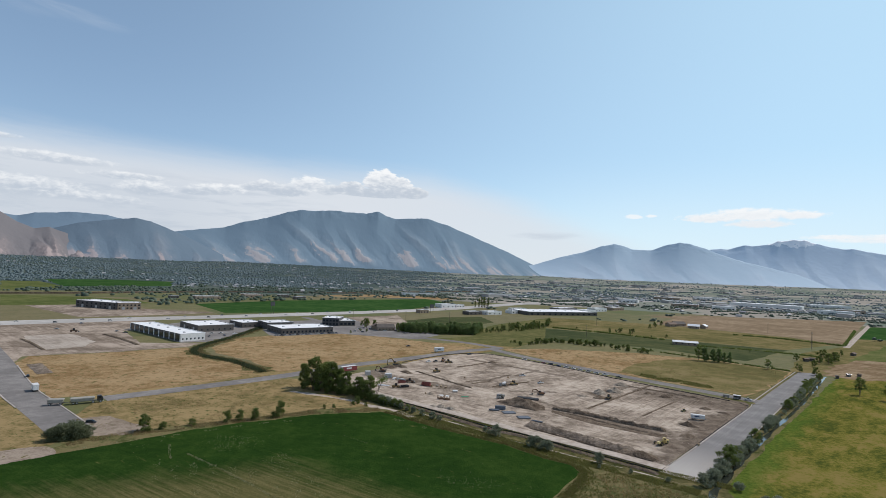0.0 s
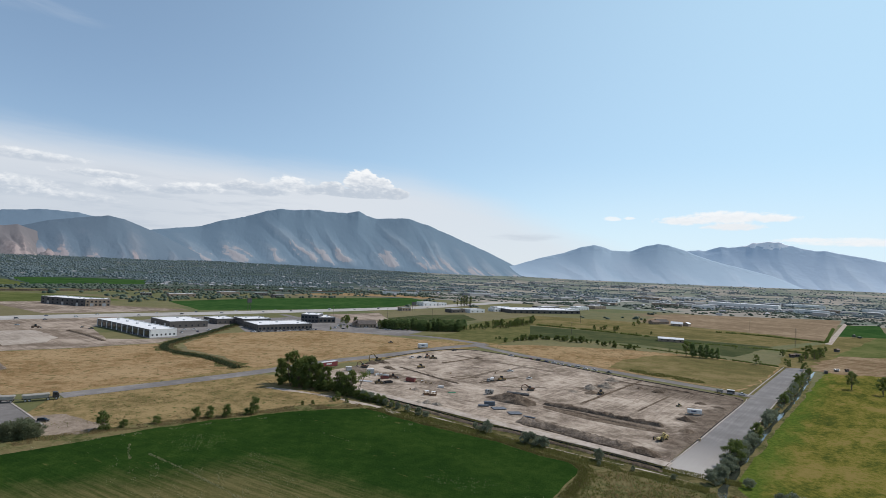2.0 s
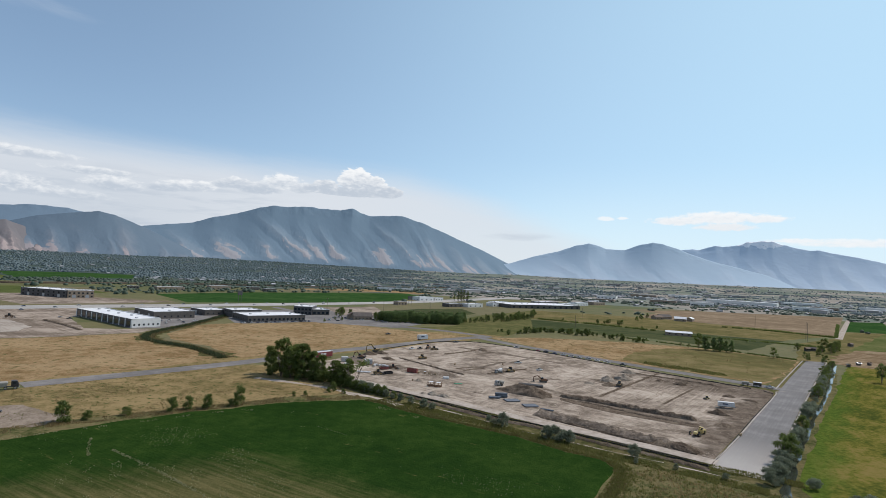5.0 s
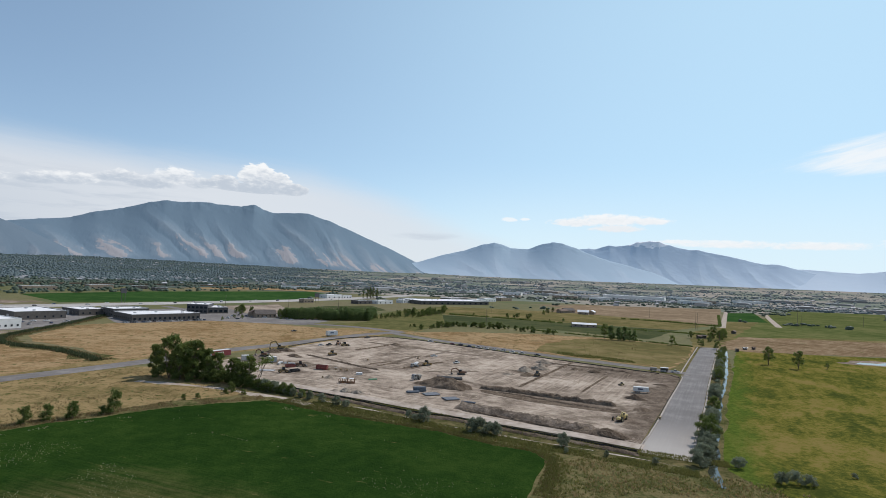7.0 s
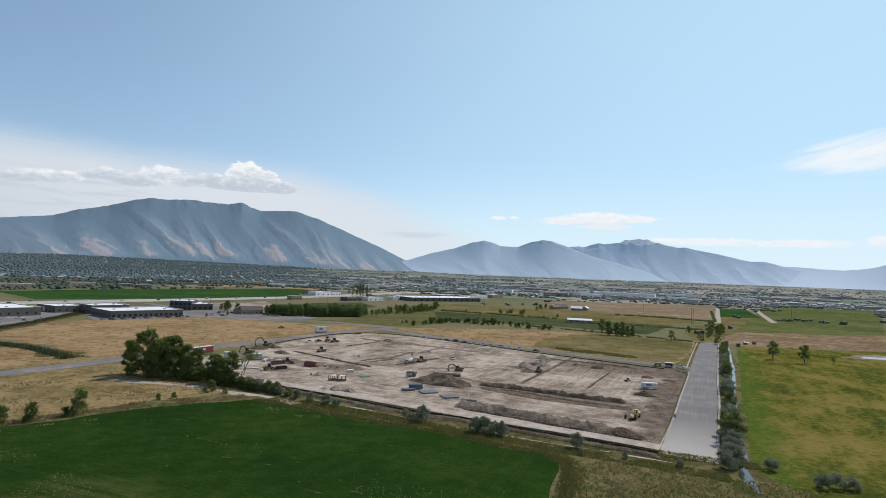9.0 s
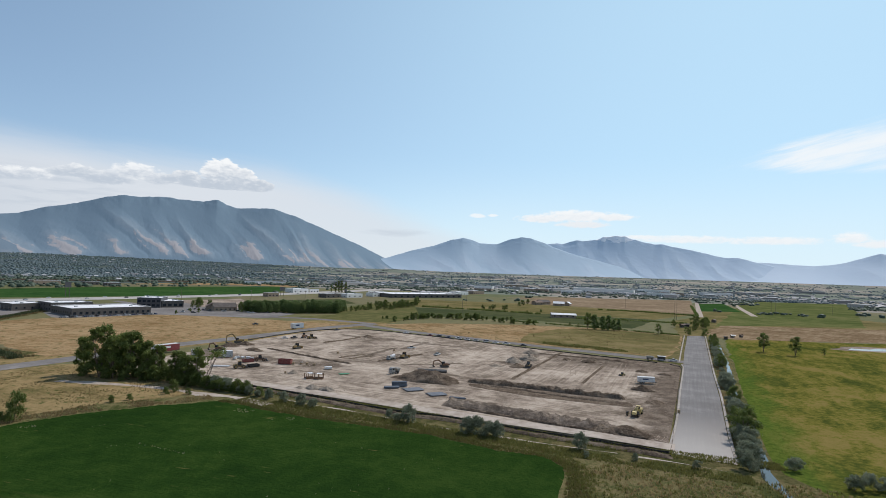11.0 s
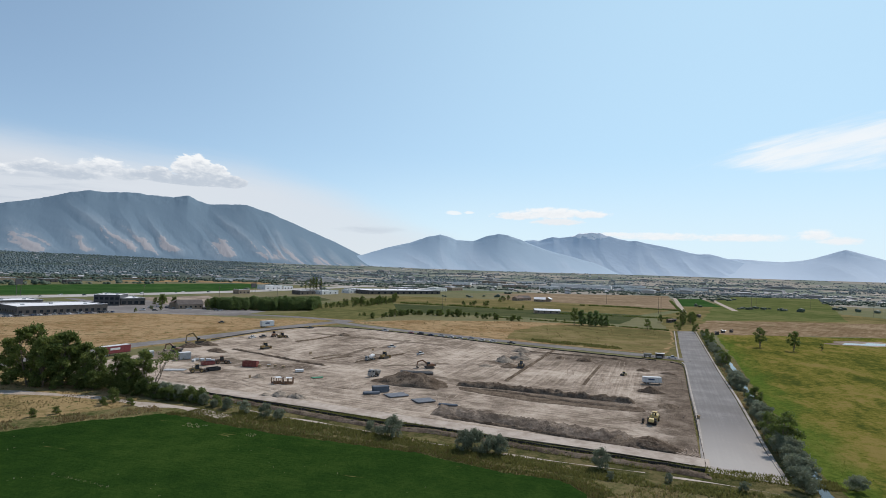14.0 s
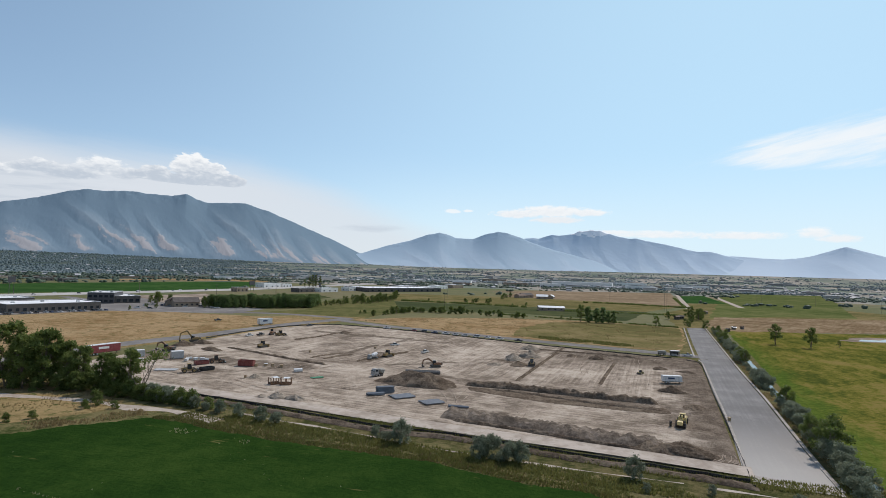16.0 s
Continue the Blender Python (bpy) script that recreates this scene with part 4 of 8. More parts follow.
def mountain_range(name, crest, foot, top, label, material, relief=1.0, period=2.6, seed=0, lean=4.0, bare_to=0.4, snow_from=9.0):
    """A range round the valley: crest as (degrees clockwise from +y, degrees above the horizon), feet and crest at these distances.
    Spurs leave the crest, lean aside as they fall, fork, and end in blunt faces above the foot."""
    r = np.random.default_rng(seed)
    a0, a1 = crest[0][0], crest[-1][0]
    na, nr = int((a1 - a0) / 0.045), 104
    line = np.linspace(a0, a1, na)
    el = np.interp(line, [c[0] for c in crest], [c[1] for c in crest])
    k = np.exp(-np.linspace(-2, 2, 11) ** 2)
    el = np.convolve(np.pad(el, 5, "edge"), k / k.sum(), "valid")
    s = np.linspace(0, 1.12, nr + 1)[None, :]
    a = line[:, None] + 0 * s
    k = np.hanning(95)
    broad = np.convolve(np.pad(el, 47, "edge"), k / k.sum(), "valid")
    rise = np.clip((s - 0.55) / 0.45, 0, 1) ** 2
    h = 60 + top * np.tan(np.radians(broad[:, None] * (1 - rise) + el[:, None] * rise))
    t = np.clip((s - 0.13) / 0.87, 0, 1.2)
    drop = np.clip(1 - s, 0, 1)
    w = a - lean * drop ** 1.15 + 0.9 * layered(a * 0.3, s * 1.6, seed + 1) * (0.2 + drop) + 0.22 * layered(a * 1.4, s * 5, seed + 2) * (0.3 + drop)

    def spurs(gap, high):
        ridge = np.zeros_like(w)
        c = a0 - lean - gap
        while c < a1 + gap:
            step = gap * (0.55 + 0.9 * r.random())
            wide = step * (0.30 + 0.60 * drop)
            begin, force = high - 0.35 * r.random(), 0.55 + 0.45 * r.random()
            bow = c + gap * 0.35 * np.sin(3.0 * s + 6.3 * r.random())
            body = np.clip(1 - np.abs(w - bow) / wide, 0, 1)
            env = np.clip((begin - s) / 0.4, 0, 1) * np.clip((t - 0.03 - 0.06 * r.random()) / 0.12, 0, 1)
            ridge = np.maximum(ridge, force * body * env)
            c += step
        return ridge
    main, side = spurs(period, 1.15), spurs(period * 0.36, 0.85)
    rough = layered(w * 2.2, s * 22, seed + 4) + 0.5 * layered(a * 9, s * 90, seed + 7)
    near_top = np.clip((1.0 - s) * 3.5, 0, 1)
    z = np.where(s <= 1, h * (0.60 * s + 0.40 * s * s), h * (1 - 1.3 * (s - 1)))
    z = z + h * relief * near_top * (0.085 * main + 0.016 * side + 0.004 * rough * np.clip(s * 5, 0, 1))
    z = z + h * 0.012 * layered(a * 1.6, s * 19, seed + 9) * np.clip((s - 0.86) * 7, 0, 1)
    show = 1.25 * main + 0.55 * side + 0.55 * layered(w * 2.6, s * 2.2, seed + 11) + 0.3 * rough
    bare = np.clip((show - 0.66) * 2.4, 0, 1) * np.clip((bare_to + 0.2 * layered(a * 0.5, s * 2, seed + 12) - t) * 4.0, 0, 1)
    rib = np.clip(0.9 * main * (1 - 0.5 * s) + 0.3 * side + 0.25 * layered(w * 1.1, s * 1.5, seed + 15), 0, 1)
    bare = np.maximum(bare, np.clip((0.06 - t) * 40, 0, 1) * np.clip(2.5 * layered(a * 0.35, s * 0, seed + 13) + 0.3, 0, 1))
    cold = np.clip((el[:, None] * np.minimum(s, 1) - snow_from) * 5.0 + 1.3 * rough + 0.7 * side, 0, 1) if snow_from < 9 else np.zeros_like(w)
    d = foot + (top - foot) * s
    x, y = d * np.sin(np.radians(a)), d * np.cos(np.radians(a))
    verts = np.stack([x, y, z - 12], -1).reshape(-1, 3)
    n = nr + 1
    i, j = np.meshgrid(np.arange(na - 1), np.arange(nr), indexing="ij")
    q = (i * n + j).ravel()
    faces = np.stack([q, q + n, q + n + 1, q + 1], -1)
    me = mesh_of(name, verts.tolist(), faces.tolist(), material, True)
    me.attributes.new("bare_ground", "FLOAT", "POINT").data.foreach_set("value", bare.ravel())
    me.attributes.new("rib_height", "FLOAT", "POINT").data.foreach_set("value", rib.ravel())
    me.attributes.new("snow_cover", "FLOAT", "POINT").data.foreach_set("value", cold.ravel())
    return tagged(new(name, me), label, "mountain range", kind="structure")


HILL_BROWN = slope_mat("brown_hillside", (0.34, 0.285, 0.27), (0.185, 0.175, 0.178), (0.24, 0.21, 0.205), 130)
# Distance haze is mixed into these base colours as blue.
HILL_NEAR = slope_mat("haze_blue_green_slope", (0.375, 0.365, 0.37), (0.18, 0.25, 0.305), (0.245, 0.305, 0.35), 200)
HILL_BACK = slope_mat("haze_blue_slope", (0.27, 0.30, 0.335), (0.17, 0.235, 0.295), (0.195, 0.258, 0.315), 200)
HILL_DARK = slope_mat("haze_dark_blue_slope", (0.33, 0.295, 0.295), (0.145, 0.195, 0.24), (0.20, 0.235, 0.27), 170)
# Further ranges: base colours paled and blued to paint in thicker haze.
HILL_MID = slope_mat("haze_mid_blue_slope", (0.54, 0.62, 0.68), (0.47, 0.58, 0.66), (0.51, 0.605, 0.68), 240)
HILL_FAR = slope_mat("haze_pale_blue_slope", (0.64, 0.73, 0.80), (0.59, 0.69, 0.775), (0.63, 0.72, 0.79), 240, 1.0)
HILL_FAINT = slope_mat("haze_faint_blue_slope", (0.66, 0.745, 0.81), (0.64, 0.735, 0.81), (0.65, 0.74, 0.81), 300)
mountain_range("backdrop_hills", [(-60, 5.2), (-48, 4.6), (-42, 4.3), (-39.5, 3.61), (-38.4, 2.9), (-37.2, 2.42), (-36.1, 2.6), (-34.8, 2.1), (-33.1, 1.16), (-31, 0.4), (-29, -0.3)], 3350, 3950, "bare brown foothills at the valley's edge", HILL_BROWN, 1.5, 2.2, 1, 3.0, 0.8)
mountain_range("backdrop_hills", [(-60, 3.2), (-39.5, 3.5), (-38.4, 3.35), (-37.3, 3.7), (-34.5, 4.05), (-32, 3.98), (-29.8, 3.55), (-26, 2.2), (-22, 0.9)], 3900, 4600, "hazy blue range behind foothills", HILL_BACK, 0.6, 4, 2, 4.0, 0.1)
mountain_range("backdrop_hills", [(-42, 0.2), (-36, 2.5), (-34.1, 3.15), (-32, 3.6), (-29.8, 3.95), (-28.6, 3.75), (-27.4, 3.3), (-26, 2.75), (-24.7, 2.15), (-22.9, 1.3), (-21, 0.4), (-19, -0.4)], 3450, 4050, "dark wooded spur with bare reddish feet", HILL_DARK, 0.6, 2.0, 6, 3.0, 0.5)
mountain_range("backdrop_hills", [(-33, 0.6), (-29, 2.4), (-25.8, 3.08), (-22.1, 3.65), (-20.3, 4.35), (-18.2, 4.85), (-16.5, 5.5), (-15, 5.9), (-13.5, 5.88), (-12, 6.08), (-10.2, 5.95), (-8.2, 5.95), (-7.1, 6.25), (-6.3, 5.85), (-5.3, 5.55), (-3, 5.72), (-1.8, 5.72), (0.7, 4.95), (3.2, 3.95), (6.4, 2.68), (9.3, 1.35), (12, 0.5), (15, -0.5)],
               3650, 4600, "broad mountain tinted blue-green for haze, pale ribs low down", HILL_NEAR, 0.42, 2.6, 3, 6.5, 0.62)
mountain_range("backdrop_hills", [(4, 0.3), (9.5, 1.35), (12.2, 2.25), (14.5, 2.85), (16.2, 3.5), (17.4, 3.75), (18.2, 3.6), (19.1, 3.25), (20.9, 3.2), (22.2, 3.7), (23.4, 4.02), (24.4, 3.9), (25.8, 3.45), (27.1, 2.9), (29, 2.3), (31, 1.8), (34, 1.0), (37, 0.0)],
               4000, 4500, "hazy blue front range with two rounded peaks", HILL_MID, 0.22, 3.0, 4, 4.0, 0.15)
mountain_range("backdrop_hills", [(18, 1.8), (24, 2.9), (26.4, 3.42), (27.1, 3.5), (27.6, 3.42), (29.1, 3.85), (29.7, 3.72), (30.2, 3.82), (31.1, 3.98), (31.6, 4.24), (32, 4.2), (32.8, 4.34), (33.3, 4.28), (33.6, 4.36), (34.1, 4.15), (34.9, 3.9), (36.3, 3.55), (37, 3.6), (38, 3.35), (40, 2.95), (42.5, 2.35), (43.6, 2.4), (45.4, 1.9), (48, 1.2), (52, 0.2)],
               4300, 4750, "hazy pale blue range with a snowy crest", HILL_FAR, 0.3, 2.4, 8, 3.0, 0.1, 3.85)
mountain_range("backdrop_hills", [(40, 1.6), (45.4, 2.0), (47.6, 1.85), (49.4, 1.75), (51, 1.95), (52, 2.25), (53.9, 2.9), (55.8, 2.3), (57.6, 1.7), (62, 1.9), (75, 2.2)], 4250, 4800, "faint far range in haze-pale colours", HILL_FAINT, 0.3, 4, 5, 3.0, 0.1)

# ---- trees and shrubs ----
rng = np.random.default_rng(7)


def tube_data(points, radii, sides=6):
    """Rings of a tapered limb along points."""
    verts, faces = [], []
    pts = [Vector(p) for p in points]
    for i, (p, r) in enumerate(zip(pts, radii)):
        d = (pts[min(i + 1, len(pts) - 1)] - pts[max(i - 1, 0)]).normalized()
        a = d.orthogonal().normalized()
        b = d.cross(a)
        for k in range(sides):
            t = 2 * math.pi * k / sides
            verts.append(p + (a * math.cos(t) + b * math.sin(t)) * r)
    for i in range(len(pts) - 1):
        for k in range(sides):
            n = (k + 1) % sides
            faces.append((i * sides + k, i * sides + n, (i + 1) * sides + n, (i + 1) * sides + k))
    return verts, faces


def gather(pieces):
    verts, faces = [], []
    for v, f in pieces:
        k = len(verts)
        verts += v
        faces += [tuple(i + k for i in q) for q in f]
    return verts, faces


def leaf_cloud(centres, radii, per, size, seed, flat=0.8):
    """Leaf sprays round the ends of limbs: small tilted quads, thicker at the skin of each clump."""
    r = np.random.default_rng(seed)
    verts, faces = [], []
    for c, rad in zip(centres, radii):
        n = int(per * rad * rad)
        d = r.normal(size=(n, 3))
        d /= np.linalg.norm(d, axis=1)[:, None]
        dist = rad * (0.35 + 0.65 * r.random(n) ** 0.6) * (1 + 0.25 * r.normal(size=n))
        pos = np.array(c) + d * dist[:, None] * np.array([1, 1, flat])
        a = r.normal(size=(n, 3))
        a /= np.linalg.norm(a, axis=1)[:, None]
        b = np.cross(a, d + 0.6 * r.normal(size=(n, 3)))
        b /= np.linalg.norm(b, axis=1)[:, None] + 1e-6
        s = size * (0.6 + 0.8 * r.random(n))[:, None]
        k = len(verts)
        q = np.stack([pos - a * s, pos - b * s * 0.55, pos + a * s, pos + b * s * 0.55], 1).reshape(-1, 3)
        verts += q.tolist()
        faces += [(k + 4 * i, k + 4 * i + 1, k + 4 * i + 2, k + 4 * i + 3) for i in range(n)]
    return verts, faces


def make_tree(name, label, category, height, spread, seed, leaf, clumps=16, per=60, size=0.4, stems=1, low=0.25, bare=False, puff=1.0):
    """A tree or shrub: tapered trunk or stems with limbs, and a crown of leaf clumps with gaps."""
    r = np.random.default_rng(seed)
    root = new(name)
    wood, ends, rads = [], [], []
    for s in range(stems):
        lean = r.normal(size=2) * spread * (0.10 if stems == 1 else 0.28)
        top = Vector((lean[0], lean[1], height * (0.75 if stems == 1 else 0.6 + 0.2 * r.random())))
        foot = Vector((*(r.normal(size=2) * 0.12 * (stems - 1)), -0.2))
        mid = foot.lerp(top, 0.5) + Vector((*(r.normal(size=2) * spread * 0.05), 0))
        base = height * (0.022 if stems == 1 else 0.014)
        wood.append(tube_data([foot, mid, top], [base, base * 0.65, base * 0.2], 7))
        n = max(3, clumps // stems)
        for k in range(n):
            f = low + (1 - low) * (k + r.random()) / n
            start = foot.lerp(top, min(1, f * 0.85))
            turn = 2.4 * k + r.random() * 1.5 + s
            wide = spread * 0.5 * math.sin(math.pi * min(0.98, 0.18 + 0.78 * f)) * (0.55 + 0.6 * r.random())
            end = Vector((start.x + wide * math.cos(turn), start.y + wide * math.sin(turn), height * min(0.97, f + 0.1 * r.random())))
            wood.append(tube_data([start, start.lerp(end, 0.5) + Vector((0, 0, 0.06 * height * r.random())), end], [base * 0.4, base * 0.24, base * 0.08], 5))
            ends.append(end)
            rads.append(puff * spread * (0.13 + 0.14 * r.random()) * (0.6 if bare and k % 2 else 1.0))
        ends.append(top + Vector((0, 0, height * 0.08)))
        rads.append(puff * spread * 0.15)
    v, f = gather(wood)
    trunk = new("trunk", mesh_of("trunk", v, f, BARK, True))
    trunk.parent = root
    v, f = leaf_cloud(ends, rads, per, size, seed + 1)
    crown = new("crown", mesh_of("crown", v, f, leaf))
    crown.parent = root
    return tagged(root, label, category)


TALL = [make_tree("cottonwood_tree", "tall dark green cottonwood tree beside the dirt track", "tree", 16.8, 7.8, 11 + i, LEAF, 34, 92, 0.36, 1 + i % 2, 0.05, puff=0.85) for i in range(4)]
MID = [make_tree("field_tree", "green broadleaf tree standing in open grass", "tree", 10, 6.0, 31 + i, LEAF_SHRUB if i == 1 else LEAF, 20, 110, 0.27, 1 + i % 3, 0.14, puff=0.95) for i in range(4)]
OPEN = [make_tree("field_tree", "upright open tree with bare stems in grass", "tree", 10, 5.6, 131 + i, LEAF, 22, 130, 0.22, 3, 0.2, puff=0.82) for i in range(2)]
GROVE = [make_tree("grove_tree", "green tree in a dense young grove", "tree", 12.5, 6.4, 161 + i, LEAF_GROVE, 26, 62, 0.42, 2, 0.03, puff=1.1) for i in range(3)]
POPLAR = [make_tree("poplar_tree", "narrow dark poplar in a short row", "tree", 15, 3.6, 141, LEAF_SHRUB, 24, 150, 0.32, 1, 0.06, puff=1.2)]
OLIVES = [make_tree("olive_shrub", "silvery grey-green olive shrub on the ditch bank", "shrub", 4.6, 5.0, 51 + i, LEAF_OLIVE, 18, 170, 0.20, 3, 0.12) for i in range(3)]
BUSHES = [make_tree("bush", "rounded green bush in dry grass", "bush", 3.0, 2.3, 71 + i, LEAF_SHRUB, 15, 230, 0.16, 3, 0.06, puff=1.35) for i in range(2)]
DARK_BUSH = [make_tree("bush", "broad dark green bush", "bush", 4.4, 5.2, 171, LEAF_GREY, 22, 170, 0.2, 4, 0.05, puff=1.15)]
used = set()


def plant(kind, x, y, size=1.0, label="", z=0.0, group="", tall=1.0):
    """Sets a tree of that kind; the first one of each is the original itself."""
    turn = float(rng.random() * 360)
    pick = kind[int(rng.integers(len(kind)))]
    m = pose(x, y, z, 0, 0, turn) @ Matrix.Diagonal((size, size, size * tall, 1))
    if pick.name not in used:
        used.add(pick.name)
        pick.matrix_basis = m
        ob = pick
    else:
        ob = copy_thing(pick, m)
    return tagged(ob, label, group=group)


# tall trees by the track
for x, y, s in ((-65.5, 271.5, 0.66), (-61, 267.5, 0.9), (-56.5, 264.6, 0.74), (-52.4, 264.2, 0.82), (-47.6, 265.3, 0.78), (-57, 273, 0.8), (-44.4, 263.6, 0.66), (-50, 270, 0.74)):
    plant(TALL, x, y, s, group="trees by the dirt track")
plant(TALL, -37.2, 257.6, 0.6, "green cottonwood beside the site's corner", group="trees by the dirt track")
plant(TALL, -34.6, 253.4, 0.62, "green cottonwood beside the site's corner", group="trees by the dirt track")
plant(TALL, -46, 262, 0.7, group="trees by the dirt track")
plant(TALL, -54.5, 268.5, 0.85, group="trees by the dirt track")
plant(TALL, -32.2, 255.2, 0.74, "green cottonwood beside the site's corner", group="trees by the dirt track")
plant(TALL, -35.6, 256.5, 0.5, "green cottonwood beside the site's corner", group="trees by the dirt track")
THIN = [make_tree("leaning_tree", "thin half-bare tree leaning over the site's edge", "tree", 12, 8, 93, LEAF_SHRUB, 11, 34, 0.32, 3, 0.3, True)]
plant(THIN, -29, 252.4, 0.98)
for x, y, s in ((-41.5, 261, 1.25), (-38, 258.5, 1.0), (-66, 269, 1.1), (-44, 259, 1.2), (-48, 260.5, 1.0), (-53, 261, 0.9), (-58, 264, 0.9), (-32, 251, 0.85), (-29.5, 249.2, 0.8), (-27.5, 247.5, 0.9), (-24.8, 245.5, 0.8), (-22.4, 243.8, 0.85), (-20, 242, 0.75), (-17.6, 239.8, 0.85), (-15.2, 238, 0.7), (-12.6, 235.6, 0.75), (-10, 233.6, 0.65), (-26, 246, 0.7), (-21, 241.4, 0.6), (-40, 259, 1.1), (-42.6, 259.4, 1.0), (-36, 255.4, 1.0), (-34, 252.6, 1.0), (-45.6, 262.2, 1.3), (-30.8, 250.4, 1.0), (-28.6, 248.4, 0.95), (-25.6, 247.2, 1.0), (-23.4, 245.4, 0.95), (-19, 242, 0.9), (-16.4, 239.6, 0.9)):
    plant(BUSHES, x, y, s, "dark green bush under the tall trees", group="bushes under the trees")
# olive shrubs along the ditch
for x, y, s in ((-25.5, 247.5, 0.75), (-23.2, 245, 0.72), (-20.8, 243, 0.66), (-18.2, 240.5, 0.62), (-15.6, 237.6, 0.75), (-13, 234.8, 0.6), (-10, 232, 0.78), (-6, 228.2, 0.82), (-1.8, 224, 0.86), (1.0, 221.6, 0.75),
                (18.9, 208.3, 0.72), (20.2, 206, 0.6), (22.3, 204.4, 1.18), (33.4, 193.8, 1.05), (35.4, 192.8, 1.22), (37.2, 191.2, 1.05), (39.4, 190.2, 0.98), (53.4, 179.4, 0.98), (61, 171.5, 0.42), (70, 165.4, 0.5), (52, 174.6, 0.4)):
    plant(OLIVES, x, y, s * 0.84, group="olive shrubs along the ditch", tall=1.15)
# the row between the new road and the canal
def hedge(u0, u1, count, low, high, green=0.0, side=-15.2):
    for k in range(count):
        p = S(u0 + (u1 - u0) * (k + 0.8 * float(rng.random())) / count, side + 1.5 * float(rng.random()) - 0.75)
        size = low + (high - low) * float(rng.random())
        if rng.random() < green:
            plant(MID, p.x, p.y, size * 0.62, "bright green tree in the canal hedge", group="hedge along the canal")
        else:
            plant(OLIVES, p.x, p.y, size, "grey-green shrub in the canal hedge", group="hedge along the canal")


hedge(-6, 8, 5, 0.9, 1.3)
hedge(8, 32, 12, 0.8, 1.2, 0.12)
hedge(32, 58, 12, 0.7, 1.1, 0.1)
hedge(60, 82, 5, 0.25, 0.5)
hedge(82, 99, 8, 0.9, 1.25)
hedge(101, 128, 7, 0.3, 0.6)
hedge(130, 152, 8, 0.8, 1.2, 0.5)
hedge(160, 216, 18, 0.8, 1.25, 0.5)
hedge(218, 262, 12, 0.7, 1.1, 0.4)
for u, size in ((22, 0.8), (136, 0.85), (146, 0.75), (190, 0.9), (205, 0.85)):
    p = S(u, -14.6)
    plant(MID, p.x, p.y, size, "bright green tree in the canal hedge", group="hedge along the canal")
for x, y, s in ((89, 161, 0.8), (91, 151, 0.8), (94.5, 150, 0.85), (97, 149, 0.7), (112, 152, 0.35)):
    plant(OLIVES, x, y, s, "grey-green shrub at the meadow's edge", group="meadow shrubs")
# trees of the meadow, the pasture and the small farm
for x, y, s in ((241, 313, 1.0), (247.5, 299.5, 0.98), (267, 300, 0.35), (276, 486, 0.75), (238, 396, 0.72), (242, 397, 0.78)):
    plant(OPEN, x, y, s * 0.98, "lone upright tree with bare stems in the meadow", group="meadow trees")
for x, y, s in ((196, 441, 0.8), (197, 431, 0.85), (203, 428, 0.95), (206, 421.5, 1.0), (211, 421, 0.95), (214.5, 419, 1.0), (218, 418, 0.95), (222, 418, 1.0)):
    plant(OPEN if x < 204 else GROVE, x, y, s * (1.0 if x < 204 else 0.66), "green tree in a row across the pasture", group="pasture trees", tall=1.2)
for x, y, s in ((315, 450, 1.0), (311, 437, 1.1), (322, 446, 1.15), (330, 455, 1.0), (362, 492, 0.7), (286, 417, 0.7), (300, 432, 0.9), (256, 388, 0.6), (259, 377, 0.6), (247, 355, 0.7), (292, 447, 0.6)):
    plant(MID, x, y, s * 1.3, "dark green tree round the small farm", group="farm trees")
for x, y, s in ((63, 485, 0.75), (67, 487, 0.5), (88, 493, 0.7), (94, 500, 0.8), (100, 503, 0.7), (106, 502, 0.7), (113, 500, 0.8), (118, 499, 0.6), (125, 496, 0.7), (138, 489, 0.8), (143, 486, 0.6), (150, 478, 0.7), (161, 468, 0.8), (172, 459, 0.9), (180, 466, 0.8)):
    plant(BUSHES if s < 0.75 else MID, x, y, s * (1.5 if s < 0.75 else 0.55), "dark hedge bush beside the hay field", group="hedge behind the pasture")
for p, side in along([(70, 466), (87, 484), (98, 494), (115, 500), (125, 493), (137, 484), (151, 473), (162, 462), (177, 449)], 3.4):
    if noise.noise(Vector((p.x * 0.11, p.y * 0.11, 2))) > -0.12:
        plant(BUSHES, p.x + 1.5 * float(rng.normal()), p.y + 1.5 * float(rng.normal()), 0.6 + 0.9 * float(rng.random()), "dark hedge bush beside the hay field", group="hedge behind the pasture")
for p, side in along([(78, 602), (90, 609), (101, 623), (112, 643), (130, 657)], 4.5):
    plant(MID, p.x + float(rng.normal()) * 2, p.y + float(rng.normal()) * 2, 0.75 + 0.4 * float(rng.random()), "round dark tree in a field row", group="field row")
for x, y, s in ((-79, 580, 1.2), (-70, 573, 0.9), (-61, 556, 0.6), (-70, 518, 0.45), (-77, 524, 0.4), (-41, 524, 0.4), (-49, 552, 0.7), (154, 623, 0.4), (189, 607, 0.7), (204, 623, 0.6), (208, 599, 0.7), (222, 574, 0.5)):
    plant(MID, x, y, s, "green tree beside the fields and yards", group="trees beside the yards")
